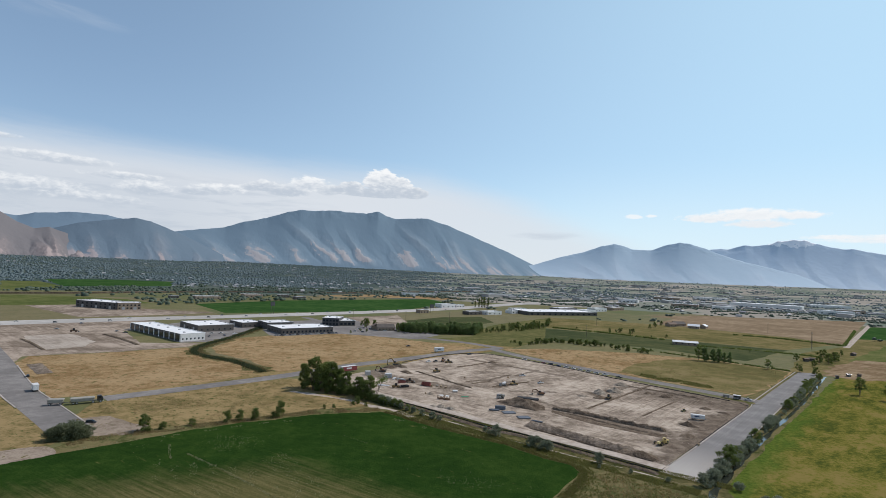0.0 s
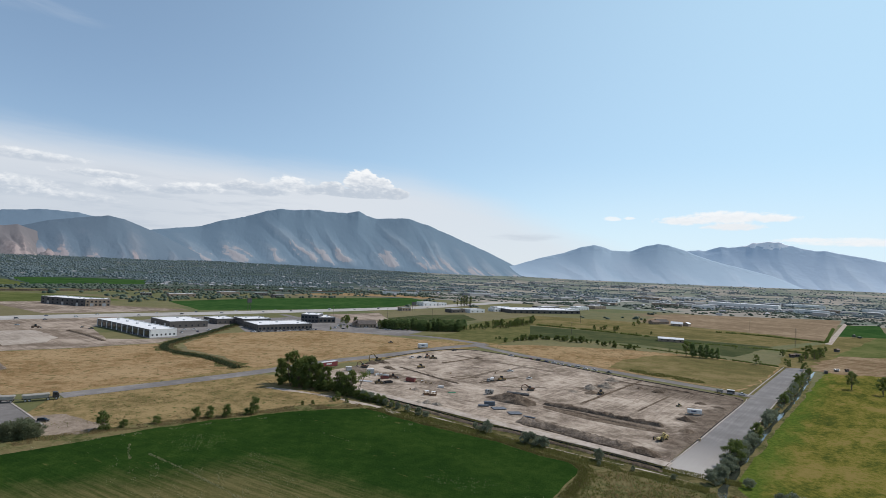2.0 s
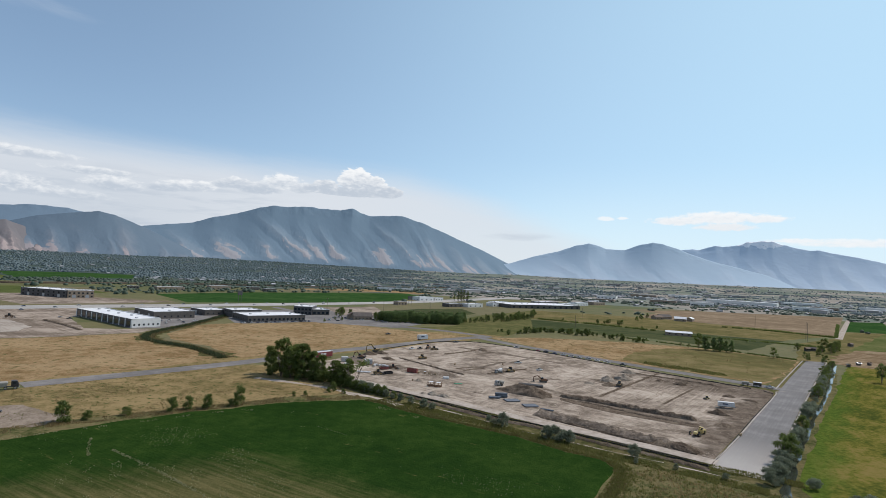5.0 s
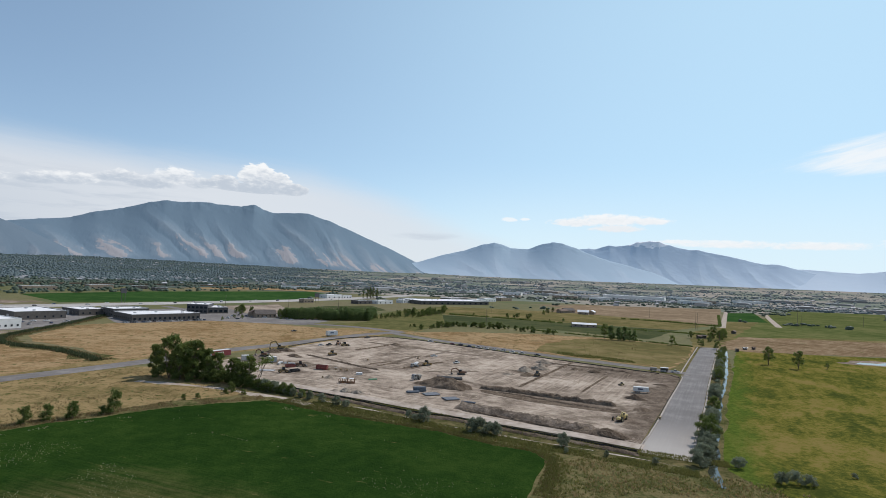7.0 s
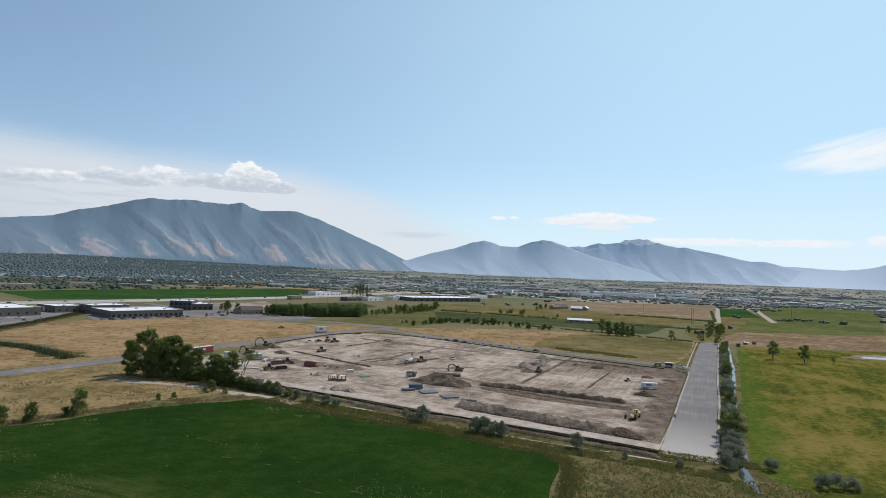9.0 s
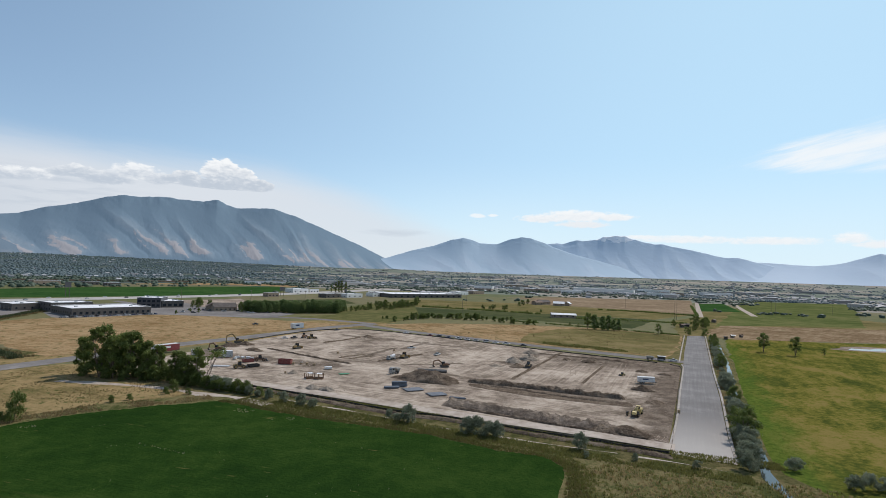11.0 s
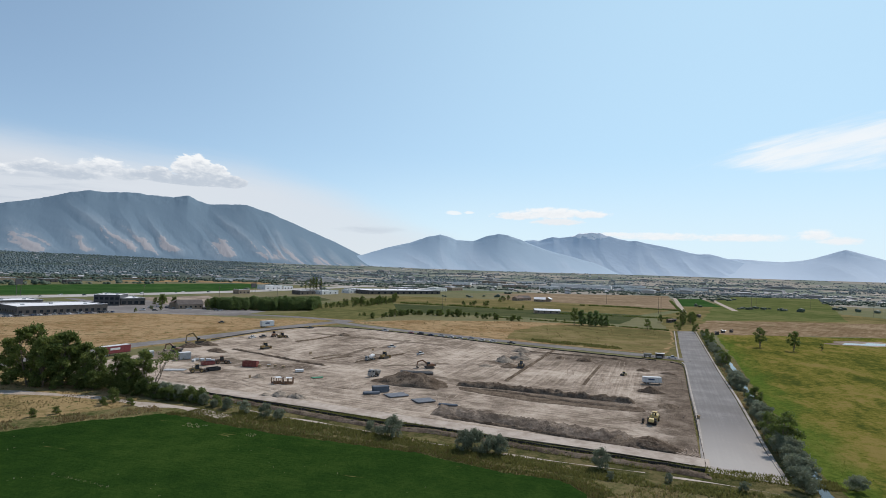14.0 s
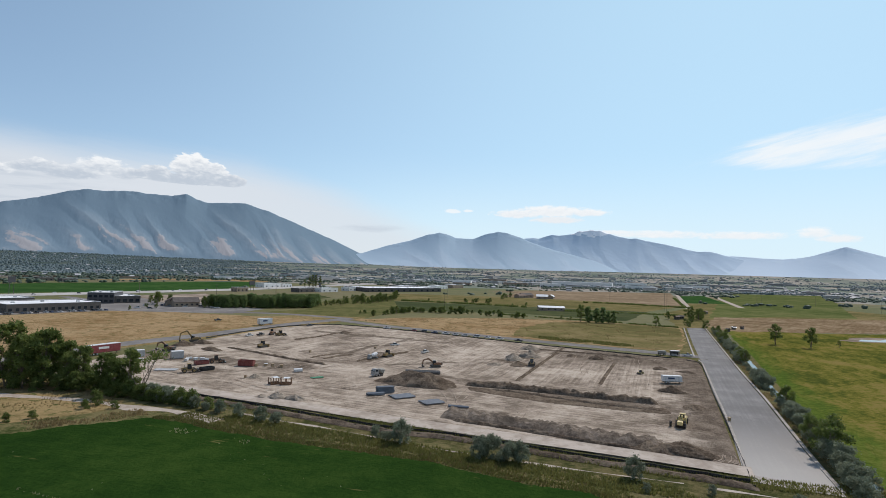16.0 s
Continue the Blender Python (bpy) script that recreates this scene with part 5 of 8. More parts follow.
for x, y, s in ((128, 658, 0.9), (105, 635, 0.7), (93, 618, 0.6), (61, 587, 0.6), (82, 607, 0.6), (115, 642, 0.7), (215, 619, 0.5), (197, 612, 0.6), (193, 622, 0.7), (243, 586, 0.5), (279, 709, 0.8), (264, 688, 0.8), (286, 730, 0.8), (300, 742, 0.9), (-76, 558, 1.25), (-82, 567, 0.9), (-36, 532, 1.1), (-41, 530, 0.9), (-83, 504, 0.4), (-51, 552, 0.7)):
    plant(MID, x, y, s * 1.25, "green tree beside the fields and yards", group="trees beside the yards")
for k in range(190):
    f, w = float(rng.random()), float(rng.random()) ** 1.6
    x, y = -36 + 74 * f + 10 * (w - 0.3), 524 + 16 * abs(f - 0.4) + 46 * w
    plant(GROVE, x, y, 0.62 + 0.3 * float(rng.random()), group="grove")
for k in range(22):
    f = (k + float(rng.random())) / 22
    plant(MID, 40 + 62 * f, 546 + 66 * f + 6 * float(rng.normal()), 0.35 + 0.5 * float(rng.random()), "green tree at the thin end of the grove", group="grove", tall=1.1)
for x, y, s in ((-43, 551.5, 1.2), (-40, 549, 0.8), (-84, 603, 1.0), (-80, 598, 0.9)):
    plant(MID, x, y, s, "tall green tree beside the yards", group="trees beside the yards")
for x, y, s in ((95, 606, 0.9), (101, 611, 1.0), (107, 618, 1.1), (112, 624, 1.0), (118, 630, 1.0), (130, 668, 1.35), (133, 672, 1.2), (89, 486, 0.95), (86, 484, 0.7), (102, 503, 0.6), (140, 488, 0.75), (146, 484, 0.6), (160, 476, 0.7), (163, 474, 0.6), (206, 624, 0.7), (218, 618, 0.75), (160, 641, 0.5)):
    plant(MID, x, y, s, "dark green tree in a field hedge", group="field hedge trees")
for x, y, s in ((66, 960, 2.0), (71, 955, 2.1), (76, 962, 2.1), (82, 966, 1.9), (60, 970, 1.3)):
    plant(POPLAR, x, y, s * 0.55, group="poplars")
# bushes at the lower edge of the dry field
for x, y, s, t in ((-102.4, 192.5, 1.3, 1.1), (-97.7, 195.6, 0.75, 1), (-89, 201, 0.75, 1), (-79, 207.5, 0.9, 1.2), (-75.6, 210, 0.95, 1.25), (-70, 212, 0.95, 1.2), (-62.8, 217, 1.05, 1.75), (-64.4, 216, 0.6, 1), (-35.5, 243.5, 0.75, 1.3), (-37, 241, 0.5, 1), (-44, 235, 0.5, 1), (-48, 233, 0.45, 1), (-31, 240, 0.5, 1)):
    plant(BUSHES, x, y, s, group="bushes along the crop's edge", tall=t)

for x, y, s in ((-122.5, 180, 1.5), (-119, 182, 1.45), (-120.5, 184.5, 1.4), (-117.4, 183.4, 1.15), (-124.4, 178.6, 1.15)):
    plant(DARK_BUSH, x, y, s * 0.68, "broad dark green bush at the side road's end", group="bushes at the road end")

# grass and weeds: upright blades in tufts
def tufts(name, label, spots, size, material, seed):
    r = np.random.default_rng(seed)
    verts, faces = [], []
    for x, y, z, s in spots:
        for b in range(4):
            t = r.random() * 6.283
            h, w, l = size * s * (0.6 + 0.8 * r.random()), size * s * 0.28, size * s * 0.55
            ox, oy = r.normal() * size * 0.4, r.normal() * size * 0.4
            k = len(verts)
            verts += [(x + ox - w * math.cos(t), y + oy - w * math.sin(t), z - 0.05), (x + ox + w * math.cos(t), y + oy + w * math.sin(t), z - 0.05),
                      (x + ox + l * math.sin(t) * r.random(), y + oy + l * math.cos(t) * r.random(), z + h)]
            faces.append((k, k + 1, k + 2))
    return tagged(new(name, mesh_of(name, verts, faces, material)), label, "grass", kind="stuff")


def strip_spots(line, width, per_metre, seed, skip=0.35):
    r = np.random.default_rng(seed)
    out = []
    for p, side in along(line, 0.5):
        for _ in range(r.poisson(per_metre * 0.5)):
            q = p + side * float((r.random() - 0.5) * width)
            if noise.noise(Vector((q.x * 0.16, q.y * 0.16, seed))) > -skip:
                out.append((q.x, q.y, 0.03, 0.6 + 0.8 * float(r.random())))
    return out


def area_spots(pts, count, seed, skip=0.0, avoid=None):
    r = np.random.default_rng(seed)
    xs, ys = [p[0] for p in pts], [p[1] for p in pts]
    out = []
    for _ in range(count):
        x, y = float(r.uniform(min(xs), max(xs))), float(r.uniform(min(ys), max(ys)))
        if inside(x, y, pts) and not (avoid and inside(x, y, avoid)) and noise.noise(Vector((x * 0.08, y * 0.08, seed))) > skip:
            out.append((x, y, 0.04, 0.5 + 0.9 * float(r.random())))
    return out


DULL = leaf_mat("brown_weed_blades", (0.14, 0.105, 0.045), (0.25, 0.185, 0.085), 0.4)
LUSH = leaf_mat("lush_grass_blades", (0.05, 0.088, 0.014), (0.11, 0.155, 0.03), 0.3)
tufts("bank_grass", "green sedge and weeds on the ditch banks", strip_spots([(88, 163), (74, 171.5), (62, 179.5), (49, 191), (36, 203), (20, 216.5), (2, 231), (-12, 243)], 4.4, 44, 3, 0.5), 0.36, SEDGE, 4)
tufts("bank_grass", "green sedge and weeds on the ditch banks", strip_spots([(76, 158), (62, 169), (50, 178), (38, 189), (24, 201), (6, 216), (-8, 229)], 4.6, 40, 5, 0.4), 0.34, SEDGE, 6)
tufts("dry_weeds", "olive and straw weeds along the crop", strip_spots([(36, 150), (46, 168), (44, 178), (34, 188), (22, 199), (4, 213), (-10, 224), (-18, 232)], 4.6, 8, 7, 0.1), 0.3, DULL, 8)
tufts("bank_grass", "green grass along the crop", strip_spots([(36, 150), (46.5, 168), (45, 178.5), (35, 188.5), (23, 199.5), (5, 213.5), (-9, 224.5), (-17, 232.5)], 5.0, 36, 8, 0.5), 0.3, SEDGE, 9)
tufts("dry_weeds", "straw-coloured dry weeds along the crop", strip_spots([(-25, 236), (-34, 232), (-50, 226.5), (-70, 213), (-86, 202), (-104, 189), (-118, 176)], 5.5, 26, 9, 0.2), 0.32, STRAW, 10)
tufts("dry_weeds", "reddish-brown and olive weeds along the crop", strip_spots([(-25, 237), (-34, 233), (-50, 227.5), (-70, 214), (-86, 203), (-104, 190)], 7.0, 12, 19, -0.1), 0.34, DULL, 20)
tufts("verge_grass", "mixed green and dry verge grass", area_spots([(34, 150), (47, 168), (58, 172), (74, 160), (88, 150), (100, 130), (60, 100)], 9000, 11, -0.2), 0.34, SEDGE, 12)
tufts("verge_grass", "dry verge grass in the foreground", area_spots([(34, 150), (47, 168), (58, 172), (74, 160), (88, 150), (100, 130), (60, 100)], 9000, 13, 0.0), 0.34, STRAW, 14)
tufts("dry_grass", "clumps of dry grass in the field", area_spots([(-136, 203), (-142, 226), (-106, 264), (-80, 291), (-64, 292), (-52, 272), (-32, 256), (-30, 240), (-50, 231), (-85, 206), (-112, 188)], 16000, 15, 0.0), 0.24, STRAW, 16)
tufts("dry_grass", "olive weeds in the dry field", area_spots([(-136, 203), (-142, 226), (-106, 264), (-80, 291), (-64, 292), (-52, 272), (-32, 256), (-30, 240), (-50, 231), (-85, 206), (-112, 188)], 5000, 17, 0.15), 0.24, SEDGE, 18)
tufts("canal_grass", "dry bank grass along the canal", strip_spots([(83, 165), (94, 179), (114, 203), (138, 231), (176, 275)], 1.6, 8, 21, 0.4), 0.35, STRAW, 22)
tufts("hedge_weeds", "dry brown weeds along the field drain", strip_spots([(-171, 545), (-167, 444), (-168, 384), (-156, 355), (-123, 333), (-97, 306)], 9.0, 12, 23, 0.3), 0.5, DULL, 24)
tufts("hedge_weeds", "dark weeds in the field drain", strip_spots([(-172, 545), (-168, 444), (-169, 384), (-157, 354), (-124, 332), (-98, 305)], 4.0, 14, 25, 0.5), 0.9, LEAF_DRAIN, 26)
tufts("meadow_tufts", "green tufts beside the canal", strip_spots([(92, 160), (103, 178), (124, 203), (150, 233), (190, 277)], 8.0, 12, 27, 0.0), 0.13, LUSH, 28)
FIELD_ONE = [(-182, 247), (-228, 291), (-242, 322), (-205, 350), (-176, 381), (-168, 374), (-155, 352), (-123, 330), (-99, 304), (-113, 278), (-146, 242), (-162, 230)]
FIELD_TWO = [(-90, 308), (-118, 340), (-148, 362), (-160, 384), (-160, 432), (-140, 458), (-96, 490), (-50, 478), (10, 452), (30, 440), (0, 411), (-40, 366)]
for k, field in enumerate((FIELD_ONE, FIELD_TWO)):
    tufts("dry_grass", "low dry tufts across the tan field", area_spots(field, 12000, 41 + k, -0.1), 0.2, STRAW, 51 + k)
tufts("dry_weeds", "brown weeds dotted over the pasture", area_spots([(49, 440), (84, 390), (118, 348), (166, 300), (190, 320), (250, 386), (215, 430), (160, 452), (90, 455)], 7000, 81, 0.05), 0.36, DULL, 82)

tufts("pasture_weeds", "bright green weeds on a low rise of the pasture", area_spots([(126, 345), (134, 333), (150, 318), (158, 314), (160, 322), (150, 334), (138, 348), (130, 352)], 3600, 83, -0.3), 0.5, SEDGE, 84)
# overgrown drains between the far fields
for k, (line, w, s) in enumerate((([(349, 650), (387, 629), (426, 576)], 4, 1.3), ([(245, 520), (288, 506), (330, 478)], 4, 1.1), ([(431, 582), (600, 790)], 3, 1.2), ([(133, 643), (187, 603), (230, 562)], 4, 1.3), ([(170, 480), (215, 432), (250, 390)], 3, 0.8))):
    tufts("hedge_weeds", "dark overgrown drain between fields", strip_spots(line, w * 0.6, 6, 90 + k, 0.3), s, LEAF_SHRUB, 100 + k)

# pale tassels and gaps that speckle the crop
tufts("bank_grass", "low olive grass at the crop's edge", strip_spots([(37, 152), (45.5, 168), (44.4, 176), (36.4, 183), (25.4, 194.5), (0.6, 212), (-14.4, 225), (-22, 231.4)], 2.6, 34, 301, 0.6), 0.28, SEDGE, 302)
tufts("dry_weeds", "low brown weeds at the crop's edge", strip_spots([(37, 152), (45.5, 168), (44.4, 176), (36.4, 183), (25.4, 194.5), (0.6, 212), (-14.4, 225), (-22, 231.4)], 2.6, 7, 303, 0.4), 0.26, DULL, 304)
TASSEL = leaf_mat("pale_crop_tassels", (0.30, 0.28, 0.13), (0.52, 0.48, 0.28), 0.3)


def crop_specks(name, spots, size, seed):
    tufts(name, "pale dry tassels in the green crop", [(x, y, 0.42, s) for x, y, z, s in spots], size, TASSEL, seed)


crop_specks("crop_tassels", area_spots([(-84, 190), (-57, 160), (-40, 150), (-30, 152), (-48, 176), (-62, 190)], 2600, 201, 0.0), 0.15, 202)
crop_specks("crop_tassels", area_spots([(0, 166), (30, 156), (36, 150), (20, 130), (4, 140)], 1300, 203, 0.05), 0.15, 204)
crop_specks("crop_tassels", strip_spots([(-17, 220), (-10, 214), (-4, 209)], 2.4, 5, 205, 0.1), 0.22, 206)
crop_specks("crop_tassels", strip_spots([(-110, 172), (-84, 192), (-66, 206), (-52, 213), (-38, 221)], 1.2, 3, 207, 0.0), 0.26, 208)
crop_specks("crop_tassels", strip_spots([(-76.6, 170.4), (-60, 158), (-44, 144.5), (-30, 132)], 0.7, 9, 221, 0.9), 0.2, 222)
crop_specks("crop_tassels", strip_spots([(-86, 178), (-82, 170), (-79.5, 166)], 0.6, 7, 223, 0.9), 0.2, 224)
for k in range(9):
    crop_specks("crop_tassels", strip_spots([(-84 + 6.2 * k, 166 - 1.2 * k), (-79 + 6.2 * k, 156 - 1.6 * k), (-73 + 6.2 * k, 145 - 2 * k)], 2.2, 4, 231 + k, 0.1), 0.17, 251 + k)
crop_specks("crop_tassels", strip_spots([(-33, 196), (-28, 192), (-23, 188)], 0.6, 1.4, 209, 0.3), 0.2, 210)
crop_specks("crop_tassels", area_spots([(-110, 170), (-60, 205), (-20, 222), (20, 188), (40, 168), (20, 130), (-40, 120)], 700, 211, 0.1), 0.14, 212)

# ---- buildings ----
def box_data(a, b):
    (x0, y0, z0), (x1, y1, z1) = a, b
    v = [(x0, y0, z0), (x1, y0, z0), (x1, y1, z0), (x0, y1, z0), (x0, y0, z1), (x1, y0, z1), (x1, y1, z1), (x0, y1, z1)]
    return v, [(3, 2, 1, 0), (4, 5, 6, 7), (0, 1, 5, 4), (1, 2, 6, 5), (2, 3, 7, 6), (3, 0, 4, 7)]


def piece(name, data, material, parent, label="", bevel=0.0):
    """A part from plain verts and faces, with its edges rounded if asked."""
    v, f = data
    if bevel:
        bm = bmesh.new()
        vs = [bm.verts.new(p) for p in v]
        for q in f:
            bm.faces.new([vs[i] for i in q])
        bmesh.ops.bevel(bm, geom=bm.edges[:], offset=bevel, segments=2, affect="EDGES", clamp_overlap=True)
        return part(name, bm, material, parent, label)
    ob = new(name, mesh_of(name, v, f, material))
    ob.parent = parent
    return tagged(ob, label)


def flat_building(name, label, front, length, depth, height, turn, wall, roof, bays=8, rows=1, accent=None, side_bays=4, win=(1.6, 1.4), category="warehouse", doors=True):
    """A flat-roofed building: front corner, length along its front, depth behind it. Local x runs along the front, y into the building."""
    b = new(name)
    b.matrix_basis = pose(front[0], front[1], 0, 0, 0, turn)
    t = 0.3
    piece("wall", box_data((0, 0, 0), (length, t, height)), accent or wall, b)
    piece("wall", box_data((0, depth - t, 0), (length, depth, height)), wall, b)
    piece("wall", box_data((0, t, 0), (t, depth - t, height)), wall, b)
    piece("wall", box_data((length - t, t, 0), (length, depth - t, height)), wall, b)
    piece("roof", box_data((t, t, height - 0.6), (length - t, depth - t, height - 0.35)), roof, b, "white flat membrane roof")
    for a, c in (((-0.06, -0.06, height), (length + 0.06, t, height + 0.14)), ((-0.06, depth - t, height), (length + 0.06, depth + 0.06, height + 0.14)),
                 ((-0.06, t, height), (t, depth - t, height + 0.14)), ((length - t, t, height), (length + 0.06, depth - t, height + 0.14))):
        piece("coping", box_data(a, c), WHITE_ROOF, b)
    step = length / bays
    for i in range(bays):
        for j in range(rows):
            z = 1.0 + j * (height - 1.2) / rows
            w, h = win
            x = (i + 0.5) * step
            if doors and j == 0 and i % 3 == 1:
                d = piece("door", box_data((x - 1.7, -0.05, 0.02), (x + 1.7, 0.0, 3.4)), GREY_METAL, b, "grey roll-up door")
                continue
            wdw = piece("window", box_data((x - w / 2, -0.06, z), (x + w / 2, 0.0, z + h)), GLASS, b, "dark glass window")
    if accent:
        for i in range(bays + 1):
            x = min(max(i * step, 0.25), length - 0.25)
            piece("pilaster", box_data((x - 0.5, -0.22, 0), (x + 0.5, -0.002, height - 0.3)), wall, b)
    for sx, out in ((0.0, -0.06), (length, 0.0)):
        for i in range(side_bays):
            for j in range(max(rows, 2) if height > 6 else 1):
                y, z = (i + 0.6) * depth / (side_bays + 0.2), 1.2 + j * 2.6
                piece("window", box_data((sx + out, y - 0.55, z), (sx + out + 0.06, y + 0.55, z + 1.2)), GLASS, b, "dark glass window")
    for i in range(max(2, int(length / 16))):
        x, y = length * (i + 0.5) / max(2, int(length / 16)), depth * (0.35 + 0.3 * float(rng.random()))
        piece("roof_unit", box_data((x - 0.8, y - 0.7, height - 0.35), (x + 0.8, y + 0.7, height + 0.45)), GREY_METAL, b, "grey rooftop air unit", 0.06)
    return tagged(b, label, category)


def heading(a, b):
    return math.degrees(math.atan2(b[1] - a[1], b[0] - a[0]))


A0, A1 = (-263.5, 463.5), (-193, 405.5)
flat_building("warehouse", "long white warehouse with dark glazed bays along its front", A0, math.dist(A0, A1), 19, 5.7, heading(A0, A1), WALL_WHITE, WHITE_ROOF, 10, 1, DARK_WALL, 6, (5.2, 3.4), doors=False)
B0, B1 = (-236, 494), (-206.5, 465)
flat_building("warehouse", "grey-brown flat-roofed warehouse beside the long white one", B0, math.dist(B0, B1), 31, 5.6, heading(B0, B1), WALL_GREY, WHITE_ROOF, 6, 1, None, 6, (2.2, 1.6))
C0, C1 = (-205, 529), (-185.5, 510)
flat_building("warehouse", "small grey-brown building with a flat white roof", C0, math.dist(C0, C1), 20, 4.8, heading(C0, C1), WALL_GREY, WHITE_ROOF, 4, 1, None, 4, (2.2, 1.6))
D0, D1 = (-138, 474), (-99.5, 505)
flat_building("office_block", "long grey-brown brick office with a white roof", D0, math.dist(D0, D1), 33, 5.0, heading(D0, D1), WALL_GREY, WHITE_ROOF, 14, 1, None, 9, (1.7, 1.6), "office building", False)
E0, E1 = (-161, 506), (-141, 522)
flat_building("office_block", "brick hall with a white roof behind the office", E0, math.dist(E0, E1), 24, 6.2, heading(E0, E1), WALL_GREY, WHITE_ROOF, 6, 1, None, 5, (2.0, 1.4), "office building", False)
F0, F1 = (-122, 561), (-105, 561)
flat_building("office_block", "dark grey showroom block with a flat roof", F0, math.dist(F0, F1), 26, 8.0, 0, DARK_WALL, WHITE_ROOF, 5, 2, None, 5, (2.2, 1.8), "showroom", False)
flat_building("office_block", "low grey showroom wing with a white roof", (-104.6, 563), 17, 30, 5.4, 28, WALL_GREY, WHITE_ROOF, 4, 1, None, 6, (2.6, 2.2), "showroom", False)
G0, G1 = (-440, 655), (-378, 634)
flat_building("office_block", "dark unfinished building with bare lower walls", G0, math.dist(G0, G1), 26, 8.0, heading(G0, G1), DARK_WALL, WHITE_ROOF, 9, 2, None, 5, (2.4, 1.8), "office building")
flat_building("office_block", "tan wing of the unfinished building", (-377, 634), 24, 22, 8.2, 38, WALL_TAN, WHITE_ROOF, 6, 2, None, 4, (1.8, 1.6), "office building")


def gable_house(name, label, x, y, length, depth, height, turn, wall, roof, rise=0.35, category="house", windows=3):
    """A house or shed under a pitched roof with eaves."""
    b = new(name)
    b.matrix_basis = pose(x, y, 0, 0, 0, turn)
    l, d = length / 2, depth / 2
    top = height + d * 2 * rise * 0.5
    v = [(-l, -d, 0), (l, -d, 0), (l, d, 0), (-l, d, 0), (-l, -d, height), (l, -d, height), (l, d, height), (-l, d, height), (-l, 0, top), (l, 0, top)]
    piece("wall", (v, [(0, 1, 5, 4), (1, 2, 6, 9, 5), (2, 3, 7, 6), (3, 0, 4, 8, 7)]), wall, b)
    e, g = 0.5, 0.18
    low = height - e * rise
    v = []
    for sx in (-l - e, l + e):
        v += [(sx, -d - e, low + 0.03), (sx, 0, top + 0.03), (sx, d + e, low + 0.03), (sx, -d - e, low + g), (sx, 0, top + g), (sx, d + e, low + g)]
    piece("roof", (v, [(3, 4, 10, 9), (4, 5, 11, 10), (1, 0, 6, 7), (2, 1, 7, 8), (0, 3, 9, 6), (5, 2, 8, 11), (0, 1, 4, 3), (1, 2, 5, 4), (7, 6, 9, 10), (8, 7, 10, 11)]), roof, b)
    for i in range(windows):
        wx = -l + (i + 0.5) * length / windows
        piece("window", box_data((wx - 0.6, -d - 0.05, 1.0), (wx + 0.6, -d, 2.1)), GLASS, b, "dark window")
    piece("door", box_data((-0.45 + l * 0.3, d, 0.02), (0.45 + l * 0.3, d + 0.05, 2.05)), DARK_WALL, b)
    return tagged(b, label, category)


ROOF_DARK = thing_mat("dark_shingles", (0.10, 0.085, 0.075), 0.9, 0, 0.2, 2.0)
ROOF_BROWN = thing_mat("brown_shingles", (0.17, 0.12, 0.09), 0.9, 0, 0.2, 2.0)
ROOF_STEEL = thing_mat("white_steel_roof", (0.66, 0.67, 0.67), 0.5, 0.1, 0.08, 3.0)
gable_house("restaurant", "low building under broad dark shingle roofs", -55, 541, 17, 10, 3.4, 22, WALL_TAN, ROOF_DARK, 0.6, "restaurant", 5)
gable_house("restaurant", "low dark-roofed wing of the restaurant", -65, 547, 10, 8, 3.2, 100, WALL_TAN, ROOF_BROWN, 0.6, "restaurant", 3)
gable_house("barn", "long low white-roofed shed in the pasture", 236, 526, 22, 8, 2.8, -18, WALL_TAN, ROOF_STEEL, 0.3, "shed", 4)
for x, y, l, t, r in ((327, 752, 17, 12, ROOF_DARK), (335, 722, 14, -30, ROOF_STEEL), (312, 738, 13, 20, ROOF_BROWN), (352, 730, 12, 50, ROOF_STEEL), (299, 446, 3.6, 10, ROOF_BROWN), (306, 449, 3.6, -40, ROOF_DARK), (377, 498, 4.5, 30, ROOF_BROWN), (283, 378, 2.2, 0, ROOF_STEEL), (292, 380, 2.2, 20, ROOF_BROWN), (268, 368, 2.6, 60, ROOF_DARK)):
    gable_house("farm_shed", "small farm building with a weathered roof" if l < 10 else "low farmhouse standing among dark trees", x, y, l, l * 0.65, (2.2 if l > 3 else 1.5) if l < 10 else 3.2, t, WALL_TAN if l > 9 else WALL_GREY, r, 0.5, "farm building", 2)
# sheds and shops along the highway
for x, y, l, d, h, t in ((-349, 962, 34, 18, 6, 42), (-300, 1006, 20, 12, 5, 42), (-262, 975, 20, 12, 5, 42), (-433, 866, 14, 10, 4, 42), (-392, 866, 40, 16, 5, 42), (-100, 1343, 90, 14, 5, 15), (0, 915, 30, 18, 6, 40), (26, 938, 18, 10, 5, 40),
                         (40, 785, 26, 14, 5, 40), (68, 800, 30, 16, 5, 40), (205, 945, 50, 22, 6, 40), (242, 917, 30, 18, 6, 40), (110, 850, 24, 14, 5, 40), (-30, 776, 16, 10, 5, 40), (120, 900, 30, 14, 5, 40), (280, 990, 36, 18, 6, 40), (330, 1050, 40, 20, 6, 40)):
    w = (WALL_WHITE, WALL_TAN, WALL_GREY)[int(l) % 3]
    flat_building("shop", "low shop building beside the highway", (x, y), l, d, h, t, w, WHITE_ROOF, max(3, int(l / 8)), 1, None, 2, (2.2, 1.6), "shop", False)
